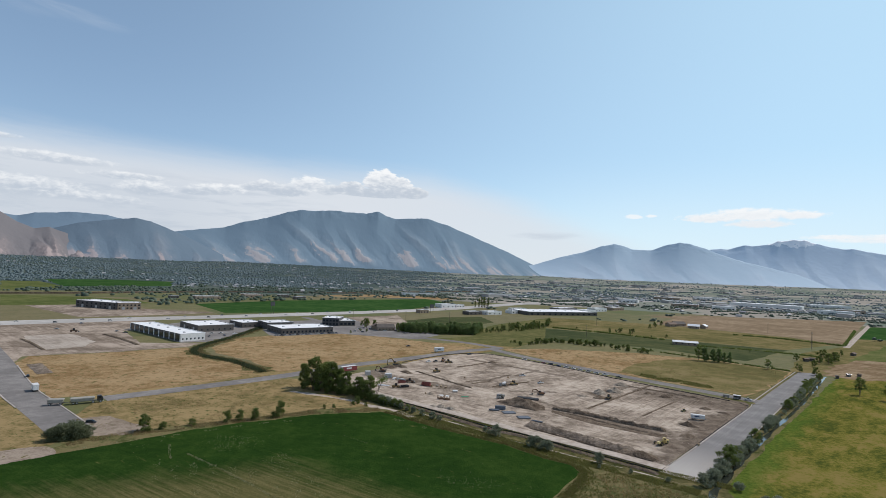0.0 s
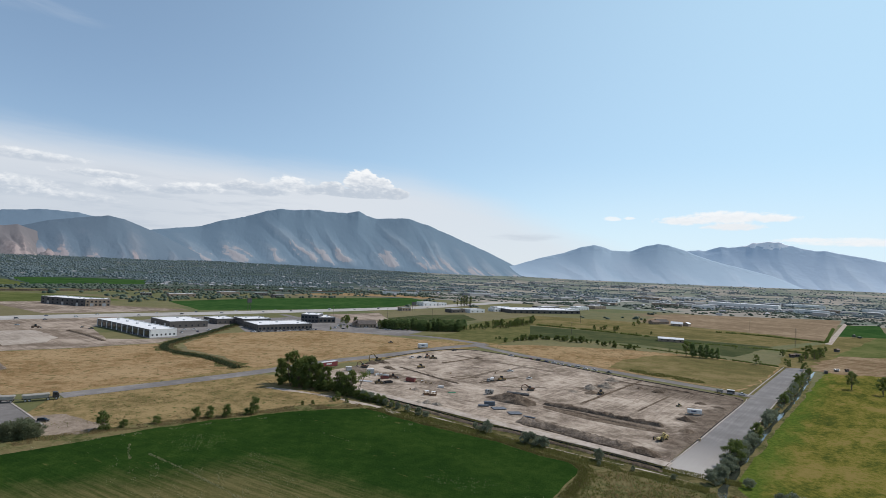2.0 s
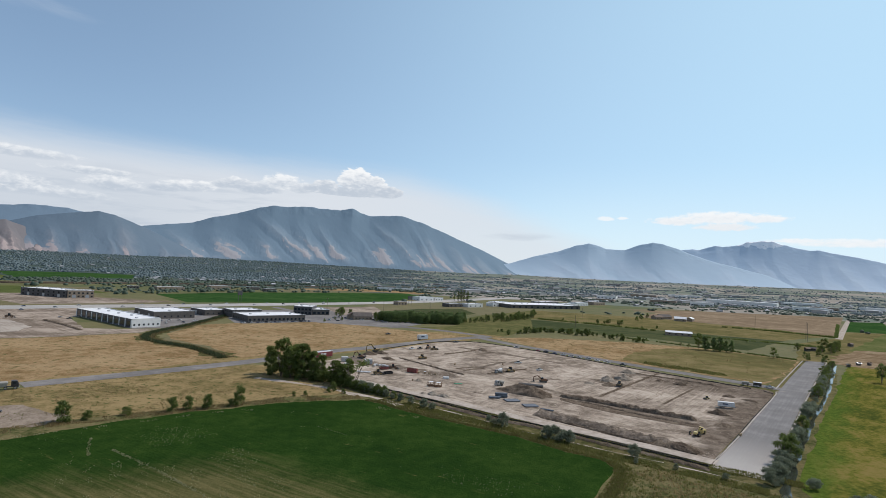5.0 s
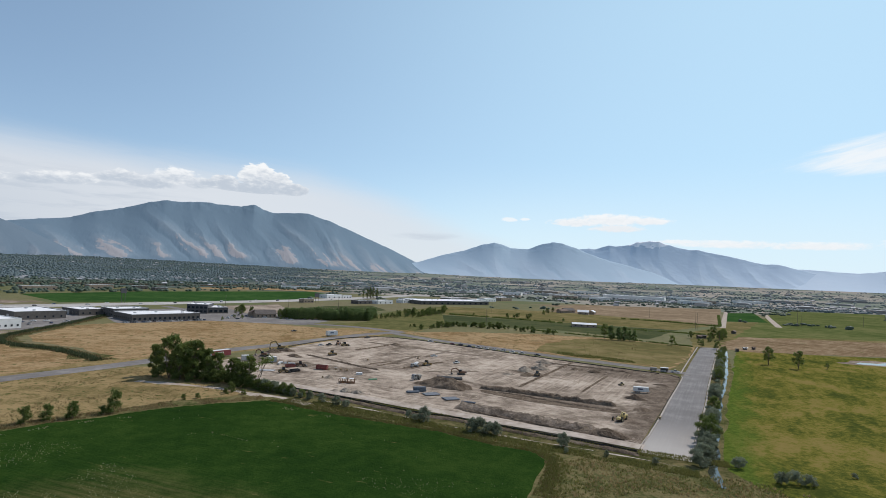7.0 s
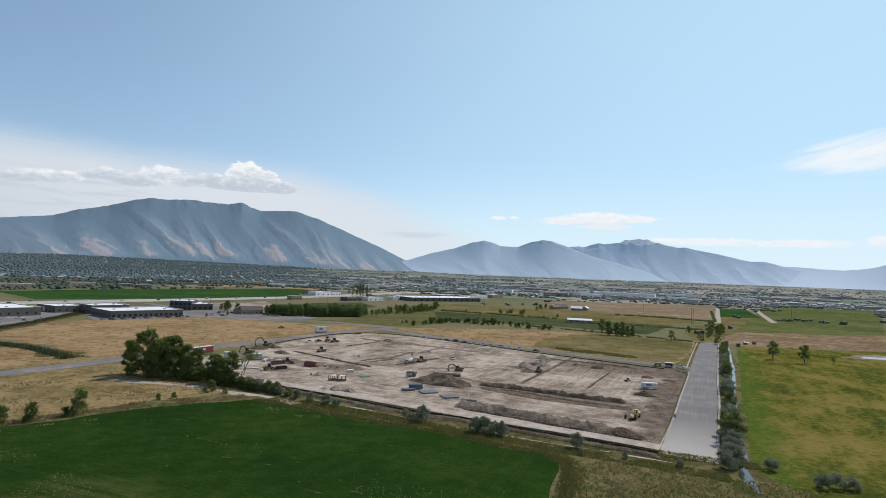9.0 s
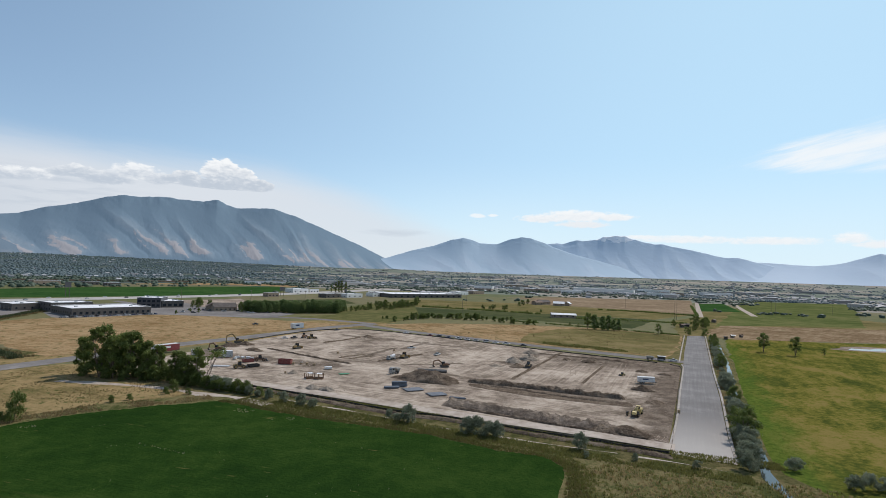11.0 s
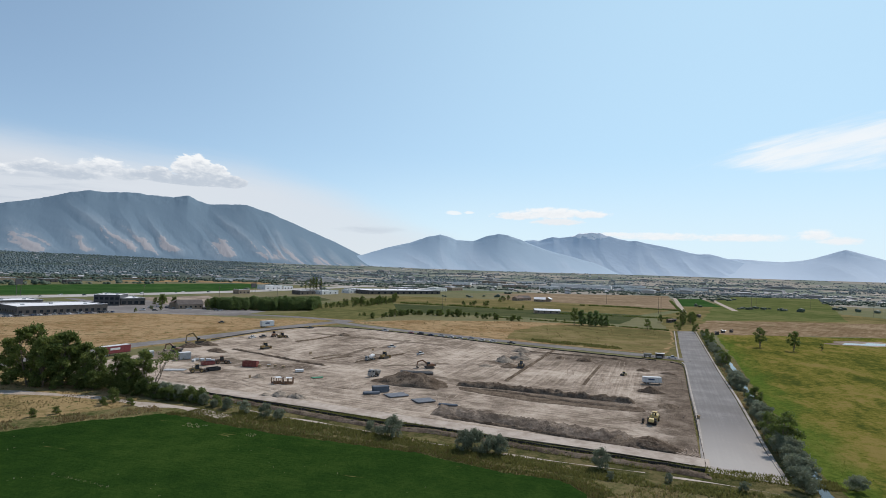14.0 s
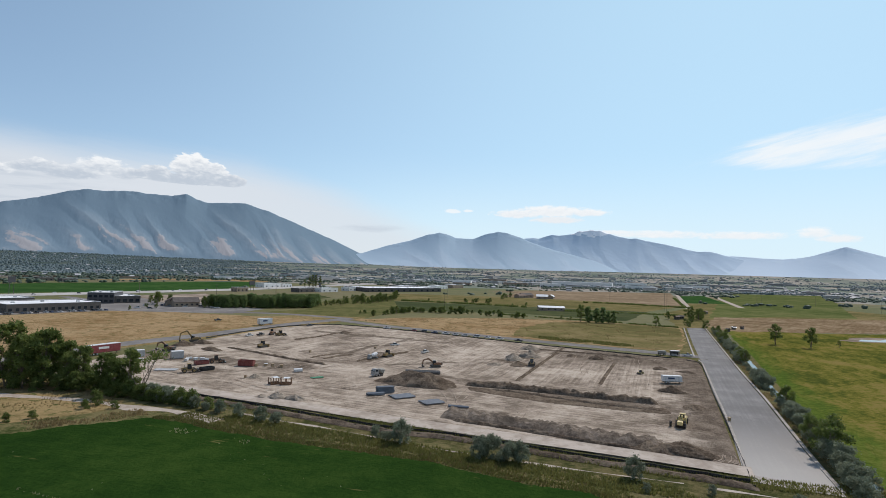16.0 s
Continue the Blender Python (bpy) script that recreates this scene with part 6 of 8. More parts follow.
flat_building("warehouse", "very long grey warehouse with a pale roof", (134, 830), 130, 60, 5.5, 24, WALL_GREY, WHITE_ROOF, 12, 1, None, 5, (3.5, 2.2), "warehouse", False)
# big sheds of the industrial quarter
for x, y, l, d, h, t in ((800, 1513, 168, 60, 11, -39), (1116, 1645, 110, 50, 10, -10), (560, 1330, 60, 30, 8, -30), (640, 1290, 50, 30, 8, -30), (900, 1300, 70, 34, 8, -30), (1000, 1380, 60, 30, 8, -30), (1250, 1500, 90, 40, 9, -20),
                         (700, 1800, 80, 40, 9, -30), (900, 1950, 110, 50, 10, -25), (1300, 1900, 120, 50, 10, -20), (1500, 1700, 80, 40, 9, -10), (480, 1480, 50, 26, 8, -30), (400, 1250, 40, 24, 7, -30), (1050, 2300, 140, 60, 11, -25), (1600, 2200, 130, 60, 10, -15), (1900, 1900, 120, 50, 10, 0)):
    flat_building("industrial_shed", "huge white-roofed industrial shed", (x, y), l, d, h, t, WALL_WHITE if int(l) % 20 else WALL_TAN, WHITE_ROOF, max(5, int(l / 12)), 1, None, 3, (4.0, 2.2), "industrial shed", False)

# ---- the building site ----
SOIL_MID = ground_mat("brown_turned_soil", (0.108, 0.087, 0.068), (0.185, 0.15, 0.118), (0.29, 0.242, 0.194), (14, 3, 0.7), (0.35, 0.35, 0.3), 0.9, streak=(50, 6, 1.2, 0.3))
# Dark sheet between the berms: the cut's shadow put in as soil colour.
field_grid("turned_soil", ragged([(51, 248.5), (60, 240.5), (68, 234), (77, 226), (90, 215.5), (88, 209.5), (78, 215.5), (68, 223), (58, 232), (50.5, 242)], 1.2, 2, 9), 0.8, 0.36, 0.10, SOIL, "dark soil colour standing for shade on the long cut's floor", "soil")


def soil_mound(x, y, rx, ry, h, turn, seed, label, material=SOIL):
    """A tipped heap: steep, lumpy, with a ragged foot."""
    verts, faces = [(0, 0, h)], []
    rings, segs = 14, 44
    for i in range(1, rings + 1):
        s = i / rings
        for k in range(segs):
            t = 2 * math.pi * k / segs
            n = noise.fractal(Vector((math.cos(t) * 2.1 * s + seed, math.sin(t) * 2.1 * s, seed * 0.7)), 0.8, 2.1, 5)
            w = 1 + 0.26 * n * s
            z = h * (min(1.0, 1.32 * (1 - s)) if rx > 8 else (1 - s) ** 0.9) * (1 + 0.2 * n) + (0.14 * h * noise.noise(Vector((t * 5, s * 7, seed))) if 0.1 < s < 0.95 else 0)
            verts.append((rx * s * w * math.cos(t), ry * s * w * math.sin(t), max(z, -0.1 if s == 1 else 0.02)))
    for k in range(segs):
        faces.append((0, 1 + k, 1 + (k + 1) % segs))
        for i in range(rings - 1):
            a, b = 1 + i * segs, 1 + (i + 1) * segs
            faces.append((a + k, b + k, b + (k + 1) % segs, a + (k + 1) % segs))
    ob = new("soil_mound", mesh_of("soil_mound", verts, faces, material, True))
    ob.matrix_basis = pose(x, y, 0.2, 0, 0, turn)
    return tagged(ob, label, "soil mound", group="soil mounds")


def berm(line, width, h, seed, label, material=SOIL):
    """A long low bank of turned soil."""
    path = along(line, 0.45)
    verts, faces, m = [], [], 13
    for i, (p, side) in enumerate(path):
        end = min(1, i / 5, (len(path) - 1 - i) / 5)
        for j in range(m):
            s = j / (m - 1) * 2 - 1
            n = noise.fractal(Vector((p.x * 0.55, p.y * 0.55, s + seed)), 0.9, 2.0, 4)
            z = h * end * max(0, 1 - s * s) * (0.85 + 0.42 * n + 0.28 * noise.noise(Vector((p.x * 1.9, p.y * 1.9, s * 2.4 + seed))))
            q = p + side * (s * width * 0.5 * (1 + 0.25 * noise.noise(p * 0.4 + Vector((0, 0, seed)))))
            verts.append((q.x, q.y, 0.1 + (max(0.05, z) if 0 < j < m - 1 else 0)))
    for i in range(len(path) - 1):
        for j in range(m - 1):
            faces.append((i * m + j, i * m + j + 1, (i + 1) * m + j + 1, (i + 1) * m + j))
    return tagged(new("dirt_berm", mesh_of("dirt_berm", verts, faces, material, True)), label, "berm", group="berms of the site")


PALE_PILE = ground_mat("pale_gravel_heap", (0.22, 0.185, 0.145), (0.30, 0.255, 0.20), (0.38, 0.33, 0.27), (6, 1.5, 0.4), (0.3, 0.35, 0.35), 0.9)
for x, y, rx, ry, h, t, lab, m in ((39.5, 253.5, 11.6, 6.2, 3.0, -33, "large grey-brown heap of excavated soil", SOIL), (70.4, 187.8, 6.4, 4.0, 1.9, -42, "dark lumpy heap at the site's near corner", SOIL), (66.4, 192, 3.8, 2.6, 1.3, 10, "dark lumpy heap at the site's near corner", SOIL),
                                   (84.6, 287, 3.6, 3.2, 2.4, 0, "cone of pale gravel", PALE_PILE), (94.3, 292.5, 4.4, 3.8, 2.6, 20, "cone of pale gravel", PALE_PILE), (104, 311, 4.2, 3.6, 2.0, 0, "cone of pale gravel", PALE_PILE), (81.5, 276, 3.8, 2.6, 1.4, 30, "heap of broken dark rubble", SOIL), (73.6, 278, 2.6, 2.0, 0.9, 0, "low heap of pale gravel", PALE_PILE),
                                   (105.5, 230.5, 3.6, 2.2, 1.6, -40, "dark heap beside the white trailer", SOIL), (118, 284.5, 3.2, 2.4, 1.5, 10, "brown heap on the graded pad", SOIL), (123, 290, 2.8, 2.0, 1.1, 60, "brown heap on the graded pad", SOIL), (112, 292, 3.0, 1.8, 0.9, 60, "brown heap on the graded pad", SOIL), (128, 262, 2.6, 2.0, 0.9, 0, "low dark heap on the graded pad", SOIL), (133, 255, 3.0, 1.4, 0.7, -40, "low dark heap on the graded pad", SOIL),
                                   (2.0, 243, 2.6, 2.0, 1.5, 0, "heap of rubble near the haul road", PALE_PILE), (5.8, 241, 2.8, 1.8, 1.2, -30, "heap of rubble near the haul road", PALE_PILE), (-1.5, 244.5, 2.0, 1.5, 0.7, 0, "heap of rubble near the haul road", PALE_PILE), (-3.6, 268.5, 1.9, 1.6, 1.0, 0, "small grey gravel heap", PALE_PILE),
                                   (-30, 335, 4.0, 3.0, 1.9, 20, "brown heap beside the excavator", SOIL), (-24, 340, 4.4, 2.6, 1.6, -30, "brown heap beside the excavator", SOIL), (-19, 322, 5.2, 2.4, 1.2, -50, "brown heap beside the trench", SOIL), (98, 214.5, 3.6, 2.4, 0.8, 30, "low brown heap of loose soil", SOIL), (36, 371, 3.2, 2.4, 1.2, 0, "brown heap at the trench end", SOIL)):
    soil_mound(x, y, rx, ry, h, t, x * 0.13 + y * 0.07, lab, m)
berm([(52, 249.5), (60, 244.5), (68, 239), (76, 232), (84, 225.5), (92, 220)], 3.4, 1.5, 1, "long dark berm of dug soil across the site")
berm([(56, 242), (64, 235), (72, 226.5), (80, 219), (89, 213)], 2.2, 0.7, 2, "low dark berm beside the long trench")
berm([(36, 221.5), (42, 218), (47, 213.5), (52, 208.5), (57.5, 202.5), (63, 196.5), (70, 192)], 7.5, 1.5, 3, "wide lumpy berm of turned soil near the haul road", SOIL_MID)
berm([(36.5, 216.5), (46, 208), (55, 199), (64, 190)], 1.6, 0.6, 4, "thin ridge of soil along the haul road")
berm([(69, 252), (86, 272), (104, 293), (121, 313)], 1.5, 0.55, 5, "straight low ridge between two pads")
berm([(91, 243), (105, 259), (120, 276)], 1.3, 0.4, 6, "straight low ridge between two pads")
berm([(28, 290.5), (40, 300), (52, 310)], 1.4, 0.55, 7, "ridge of soil along a footing trench")
berm([(11, 347), (21, 356), (33, 370)], 1.6, 0.6, 8, "ridge of soil along a footing trench")
berm([(-14, 328), (-3, 313), (10, 295), (18, 286)], 1.8, 0.6, 9, "ridge of soil along a footing trench")
berm([(104, 312), (112, 305), (124, 296), (136, 284)], 2.0, 0.6, 10, "low ridge at the rear of the pads")
berm([(14, 300), (20, 305), (27, 309)], 1.2, 0.5, 11, "ridge of soil along a footing trench")
berm([(18, 297), (24, 302), (30, 305)], 1.2, 0.5, 12, "ridge of soil along a footing trench")

berm([(70, 171.6), (59, 181.4), (46.5, 191.9), (32.5, 204.8), (20.5, 212.5), (0.2, 231.5), (-17, 247.5)], 2.6, 0.55, 13, "dark bank of soil below the silt fence", SOIL)

berm([(-297, 386.5), (-285, 377), (-273.5, 367), (-250, 345)], 2.6, 0.6, 14, "dark windrow of soil along the gravel pad")
berm([(-263, 427), (-238, 407), (-211, 382)], 3.0, 0.8, 15, "dark windrow of soil beside the white warehouse")
berm([(-222, 300), (-210, 288), (-199, 277)], 7.0, 0.5, 16, "low spread of dark soil at the field's corner", SOIL_MID)

# silt fence of black cloth on stakes, panel by panel
FENCE = thing_mat("black_silt_cloth", (0.022, 0.022, 0.022), 0.8, 0, 0.2, 0.5, 0.25)
STAKE = thing_mat("weathered_stake", (0.28, 0.21, 0.14), 0.9)


def silt_fence(label, line, step=6.0, height=0.75):
    root = new("silt_fence")
    path = along(line, step)
    for (p, s0), (q, s1) in zip(path, path[1:]):
        v, f = [], []
        for k in range(5):
            c = p.lerp(q, k / 4)
            sag = 0.10 * math.sin(math.pi * k / 4) + 0.12 * noise.noise(c)
            v += [c + s0 * 0.03 + Vector((0, 0, 0.0)), c + s0 * (0.03 + 0.1 * noise.noise(c * 0.7)) + Vector((0, 0, height - sag)), c + s0 * (-0.03 + 0.1 * noise.noise(c * 0.7)) + Vector((0, 0, height - sag)), c - s0 * 0.03]
        for k in range(4):
            f += [(k * 4 + j, k * 4 + j + 1, k * 4 + j + 5, k * 4 + j + 4) for j in range(3)]
        piece("panel", (v, f), FENCE, root)
        piece("stake", box_data((p.x - 0.03, p.y - 0.03, -0.1), (p.x + 0.03, p.y + 0.03, height + 0.2)), STAKE, root)
    return tagged(root, label, "fence")


silt_fence("sagging black silt fence along the site's front", [(70.5, 173.6), (60, 183), (47.5, 193.4), (33.5, 206.3), (21.5, 214), (1.2, 233), (-16, 249), (-27, 256)], height=0.7)
silt_fence("second low black silt fence beside the ditch", [(69.6, 171.8), (58.9, 181.3), (46.2, 191.9), (32.2, 204.7), (20.4, 212.3), (0.1, 231.4), (-17.1, 247.4)], height=0.5)
silt_fence("black silt fence beside the new road", [(70.5, 173.6), (73.5, 176.6), (92.6, 199.0), (117.4, 228.2), (150, 266), (154, 272), (153, 277)], height=0.45)
silt_fence("black silt fence along the rear of the site", [(150, 281.5), (139, 294.5), (111, 326), (85, 360), (58.5, 391), (38, 408), (28, 410), (6, 398), (-18, 366), (-24, 356)], height=0.6)
ribbon("kerb", [(73.2, 176.6), (93.1, 198.9), (117.9, 227.9), (155, 271.2), (158.5, 276.5), (164, 278)], 0.5, 0.11, CONCRETE, "pale concrete kerb beside the site", "kerb", 5, height=0.15)
ribbon("kerb", [(163.5, 284), (196, 322), (252, 387)], 0.6, 0.1, CONCRETE, "pale concrete kerb beside the pasture", "kerb", 6, height=0.16)
ribbon("kerb", [(81.2, 166.9), (92.8, 180.8), (125.9, 219), (156.6, 255.7), (213.6, 322.4), (266, 383.6)], 0.6, 0.1, CONCRETE, "pale concrete kerb towards the canal", "kerb", 6, height=0.16)
ribbon("gravel_apron", [(72, 175.6), (76, 171.5), (81, 166.6)], 3.2, 0.115, CONCRETE, "pale rough concrete edge where the road ends", "apron", 2, 0.3)


# tyre tracks: pairs of shallow ruts that wander over the graded dirt
RUT = ground_mat("rutted_dirt", (0.235, 0.188, 0.148), (0.30, 0.242, 0.19), (0.43, 0.352, 0.282), (8, 2, 0.6), (0.35, 0.35, 0.3), 0.6)


def tyre_tracks():
    r = np.random.default_rng(21)
    verts, faces = [], []
    runs = []
    for k in range(120):
        lengthwise = k % 2
        u, v = float(r.uniform(8, 135)), float(r.uniform(12, 165))
        a = (2 if lengthwise == 0 else 88) + float(r.normal() * 6)
        runs.append((u, v, radians(a), float(r.normal() * 0.012), float(r.uniform(7, 26))))
    for k in range(14):
        rad = 3.4 + 0.5 * k
        runs.append((8.0 + rad * math.cos(radians(165)), 9.5 + rad * math.sin(radians(165)), radians(255), 1 / rad, rad * 2.1))
    for u, v, a, bend, length in runs:
        for off in ((-0.95, 0.95) if abs(bend) < 0.1 else (0.0,)):
            x, y, t = u, v, a
            last = None
            for i in range(int(length / 1.2)):
                x, y, t = x + 1.2 * math.cos(t), y + 1.2 * math.sin(t), t + bend * 1.2 + 0.02 * float(r.normal())
                p = S(x - off * math.sin(t), y + off * math.cos(t))
                if not inside(p.x, p.y, SITE_EDGE):
                    last = None
                    continue
                side = (U * -math.sin(t) + V * math.cos(t)) * (0.10 + 0.16 * noise.noise(p * 0.5))
                n = len(verts)
                verts += [p - side + Vector((0, 0, 0.27)), p + side + Vector((0, 0, 0.27))]
                if last is not None:
                    faces.append((last, last + 1, n + 1, n))
                last = n
    tagged(new("tyre_tracks", mesh_of("tyre_tracks", verts, faces, RUT)), "tyre ruts across the graded dirt", "tracks", kind="stuff")


tyre_tracks()


# clods and stones scattered over the dirt
def clods():
    r = np.random.default_rng(33)
    verts, faces = [], []
    for _ in range(3600):
        u, v = float(r.uniform(0, 165)), float(r.uniform(0, 190))
        p = S(u, v)
        if not inside(p.x, p.y, SITE_EDGE) or noise.noise(Vector((p.x * 0.07, p.y * 0.07, 5))) < -0.12 * r.random():
            continue
        s = 0.07 + 0.18 * float(r.random()) ** 3
        k = len(verts)
        q = r.normal(size=(6, 3)) * 0.15
        for (x, y, z), w in zip(((1, 0, 0), (0, 1, 0), (-1, 0, 0), (0, -1, 0), (0, 0, 0.9), (0, 0, -0.4)), q):
            verts.append((p.x + s * (x + w[0]), p.y + s * (y + w[1]), 0.2 + s * (z + w[2])))
        faces += [(k, k + 1, k + 4), (k + 1, k + 2, k + 4), (k + 2, k + 3, k + 4), (k + 3, k, k + 4)]
    tagged(new("clods", mesh_of("clods", verts, faces, RUT)), "clods and stones scattered over the dirt", "rubble", kind="stuff")


clods()

# ---- vehicles and machines ----
YELLOW = thing_mat("worn_yellow_paint", (0.29, 0.185, 0.06), 0.55, 0, 0.2, 0.8, 0.65)
CREAM = thing_mat("faded_yellow_paint", (0.60, 0.47, 0.19), 0.5, 0, 0.15, 0.8, 0.4)
ORANGE = thing_mat("worn_orange_paint", (0.19, 0.09, 0.042), 0.55, 0, 0.2, 0.8, 0.6)
DUSTY = thing_mat("dusty_grey_white_paint", (0.36, 0.345, 0.32), 0.6, 0, 0.2, 1.0, 0.5)
RED = thing_mat("dull_red_paint", (0.19, 0.042, 0.035), 0.55, 0, 0.15, 1.0, 0.25)
MAROON = thing_mat("maroon_paint", (0.20, 0.03, 0.035), 0.5, 0, 0.12, 1.0, 0.15)
WHITE = thing_mat("white_paint", (0.66, 0.655, 0.64), 0.45, 0, 0.08, 1.0, 0.3)
SILVER = thing_mat("silver_paint", (0.42, 0.43, 0.44), 0.35, 0.4, 0.08, 1.0, 0.1)
BLACK = thing_mat("black_paint", (0.02, 0.02, 0.022), 0.4, 0, 0.1, 1.0, 0.1)
BLUE = thing_mat("dark_blue_paint", (0.03, 0.05, 0.11), 0.4, 0, 0.1, 1.0, 0.1)
RUBBER = thing_mat("black_rubber", (0.022, 0.021, 0.02), 0.85, 0, 0.2, 0.3, 0.35)
STEEL = thing_mat("dark_worn_steel", (0.09, 0.085, 0.08), 0.5, 0.6, 0.2, 0.5, 0.35)
PIPE = thing_mat("slate_plastic_pipe", (0.12, 0.14, 0.165), 0.5, 0, 0.12, 1.0, 0.1)
PIPE_GREEN = thing_mat("green_sewer_pipe", (0.04, 0.24, 0.12), 0.45, 0, 0.1, 1.0, 0.1)
TARP = thing_mat("dusty_grey_canvas", (0.30, 0.285, 0.25), 0.9, 0, 0.12, 1.0, 0.2)
TIMBER = thing_mat("raw_timber", (0.40, 0.29, 0.17), 0.8, 0, 0.15, 0.6)


def wheel(parent, x, y, r, w, hub=GREY_METAL):
    """A tyre with rounded shoulders on a rim, its axle across the vehicle."""
    n = 16
    prof = [(-0.5, 0.62), (-0.5, 0.9), (-0.36, 1.0), (0.36, 1.0), (0.5, 0.9), (0.5, 0.62)]
    v, f = [], []
    for k in range(n):
        t = 2 * math.pi * k / n
        v += [(x + math.cos(t) * r * q, y + s * w, r + math.sin(t) * r * q) for s, q in prof]
    m = len(prof)
    for k in range(n):
        a, b = k * m, (k + 1) % n * m
        f += [(a + j, a + j + 1, b + j + 1, b + j) for j in range(m - 1)]
    tyre = piece("wheel", (v, f), RUBBER, parent)
    v = [(x, y - 0.38 * w, r), (x, y + 0.38 * w, r)]
    for k in range(n):
        t = 2 * math.pi * k / n
        v += [(x + math.cos(t) * r * 0.63, y - 0.42 * w, r + math.sin(t) * r * 0.63), (x + math.cos(t) * r * 0.63, y + 0.42 * w, r + math.sin(t) * r * 0.63)]
    f = []
    for k in range(n):
        a, b = 2 + 2 * k, 2 + 2 * ((k + 1) % n)
        f += [(0, b, a), (1, a + 1, b + 1), (a, b, b + 1, a + 1)]
    piece("rim", (v, f), hub, tyre)


def hull(prof, half, inset=0.0):
    """A side outline (x, z) drawn out to both sides; the upper points pulled in by inset."""
    zs = [p[1] for p in prof]
    lo, hi = min(zs), max(zs)
    v = []
    for s in (-1, 1):
        v += [(x, s * (half - inset * (z - lo) / max(hi - lo, 0.01)), z) for x, z in prof]
    n = len(prof)
    return v, [tuple(range(n - 1, -1, -1)), tuple(range(n, 2 * n))] + [(k, (k + 1) % n, n + (k + 1) % n, n + k) for k in range(n)]


def bar(a, b, w, h=None):
    """A straight beam from a to b."""
    a, b = Vector(a), Vector(b)
    d = (b - a).normalized()
    s = d.cross(Vector((0, 1, 0)))
    s = s.normalized() if s.length > 0.1 else Vector((1, 0, 0))
    t = d.cross(s)
    h = h or w
    v = [p + s * (i * h / 2) + t * (j * w / 2) for p in (a, b) for i, j in ((-1, -1), (1, -1), (1, 1), (-1, 1))]
    return v, [(3, 2, 1, 0), (4, 5, 6, 7), (0, 1, 5, 4), (1, 2, 6, 5), (2, 3, 7, 6), (3, 0, 4, 7)]


def drum(a, b, ra, rb, sides=14):
    v, f = tube_data([a, Vector(a).lerp(Vector(b), 0.5), b], [ra, max(ra, rb), rb], sides)
    return v, f + [tuple(range(sides - 1, -1, -1)), tuple(range(2 * sides, 3 * sides))]


def set_down(ob, x, y, turn, label, category, group="", z=0.2, scale=1.0):
    size = scale * {"excavator": 0.76, "scraper": 0.76, "mixer truck": 0.56, "loader": 0.8, "bulldozer": 0.82, "waste bin": 0.9, "car": 0.7, "shelter": 0.7}.get(category, 1.0) * (0.78 if label.startswith("white dump") else 1.0)
    ob.matrix_basis = pose(x, y, z, 0, 0, turn) @ Matrix.Diagonal((size, size, size, 1))
    return tagged(ob, label, category, group)


def car(paint, pickup=False, van=False):
    c = new("pickup_truck" if pickup else "parked_car")
    if pickup:
        body = [(-2.8, 0.45), (-2.8, 1.05), (-0.75, 1.1), (1.2, 1.12), (2.6, 1.0), (2.8, 0.75), (2.8, 0.45)]
        cab = [(-0.75, 1.1), (-0.6, 1.8), (0.55, 1.82), (1.3, 1.12)]
    elif van:
        body = [(-2.4, 0.4), (-2.4, 1.1), (1.3, 1.1), (2.3, 0.95), (2.45, 0.7), (2.45, 0.4)]
        cab = [(-2.35, 1.1), (-2.2, 1.8), (0.4, 1.82), (1.5, 1.1)]
    else:
        body = [(-2.3, 0.35), (-2.35, 0.85), (-1.7, 0.98), (1.0, 0.98), (2.2, 0.8), (2.35, 0.6), (2.3, 0.35)]
        cab = [(-1.7, 0.98), (-1.1, 1.45), (0.2, 1.46), (1.05, 0.98)]
    piece("body", hull(body, 0.93, 0.05), paint, c, bevel=0.05)
    piece("cabin_glass", hull(cab, 0.84, 0.14), GLASS, c)
    x0, x1 = cab[1][0] + 0.06, cab[2][0] - 0.06
    piece("cabin_roof", box_data((x0, -0.68, cab[1][1] - 0.02), (x1, 0.68, cab[1][1] + 0.05)), paint, c, bevel=0.02)
    if pickup:
        piece("bed", box_data((-2.65, -0.78, 1.08), (-0.85, 0.78, 1.12)), BLACK, c)
    for wx in (-1.55, 1.55):
        for wy in (-0.85, 0.85):
            wheel(c, wx, wy, 0.36, 0.24)
    for wy in (-0.62, 0.62):
        piece("headlight", box_data((body[-2][0] - 0.05, wy - 0.18, 0.62), (body[-2][0] + 0.02, wy + 0.18, 0.78)), SILVER, c)
        piece("tail_light", box_data((body[1][0] - 0.02, wy - 0.14, 0.65), (body[1][0] + 0.04, wy + 0.14, 0.82)), RED, c)
    return c


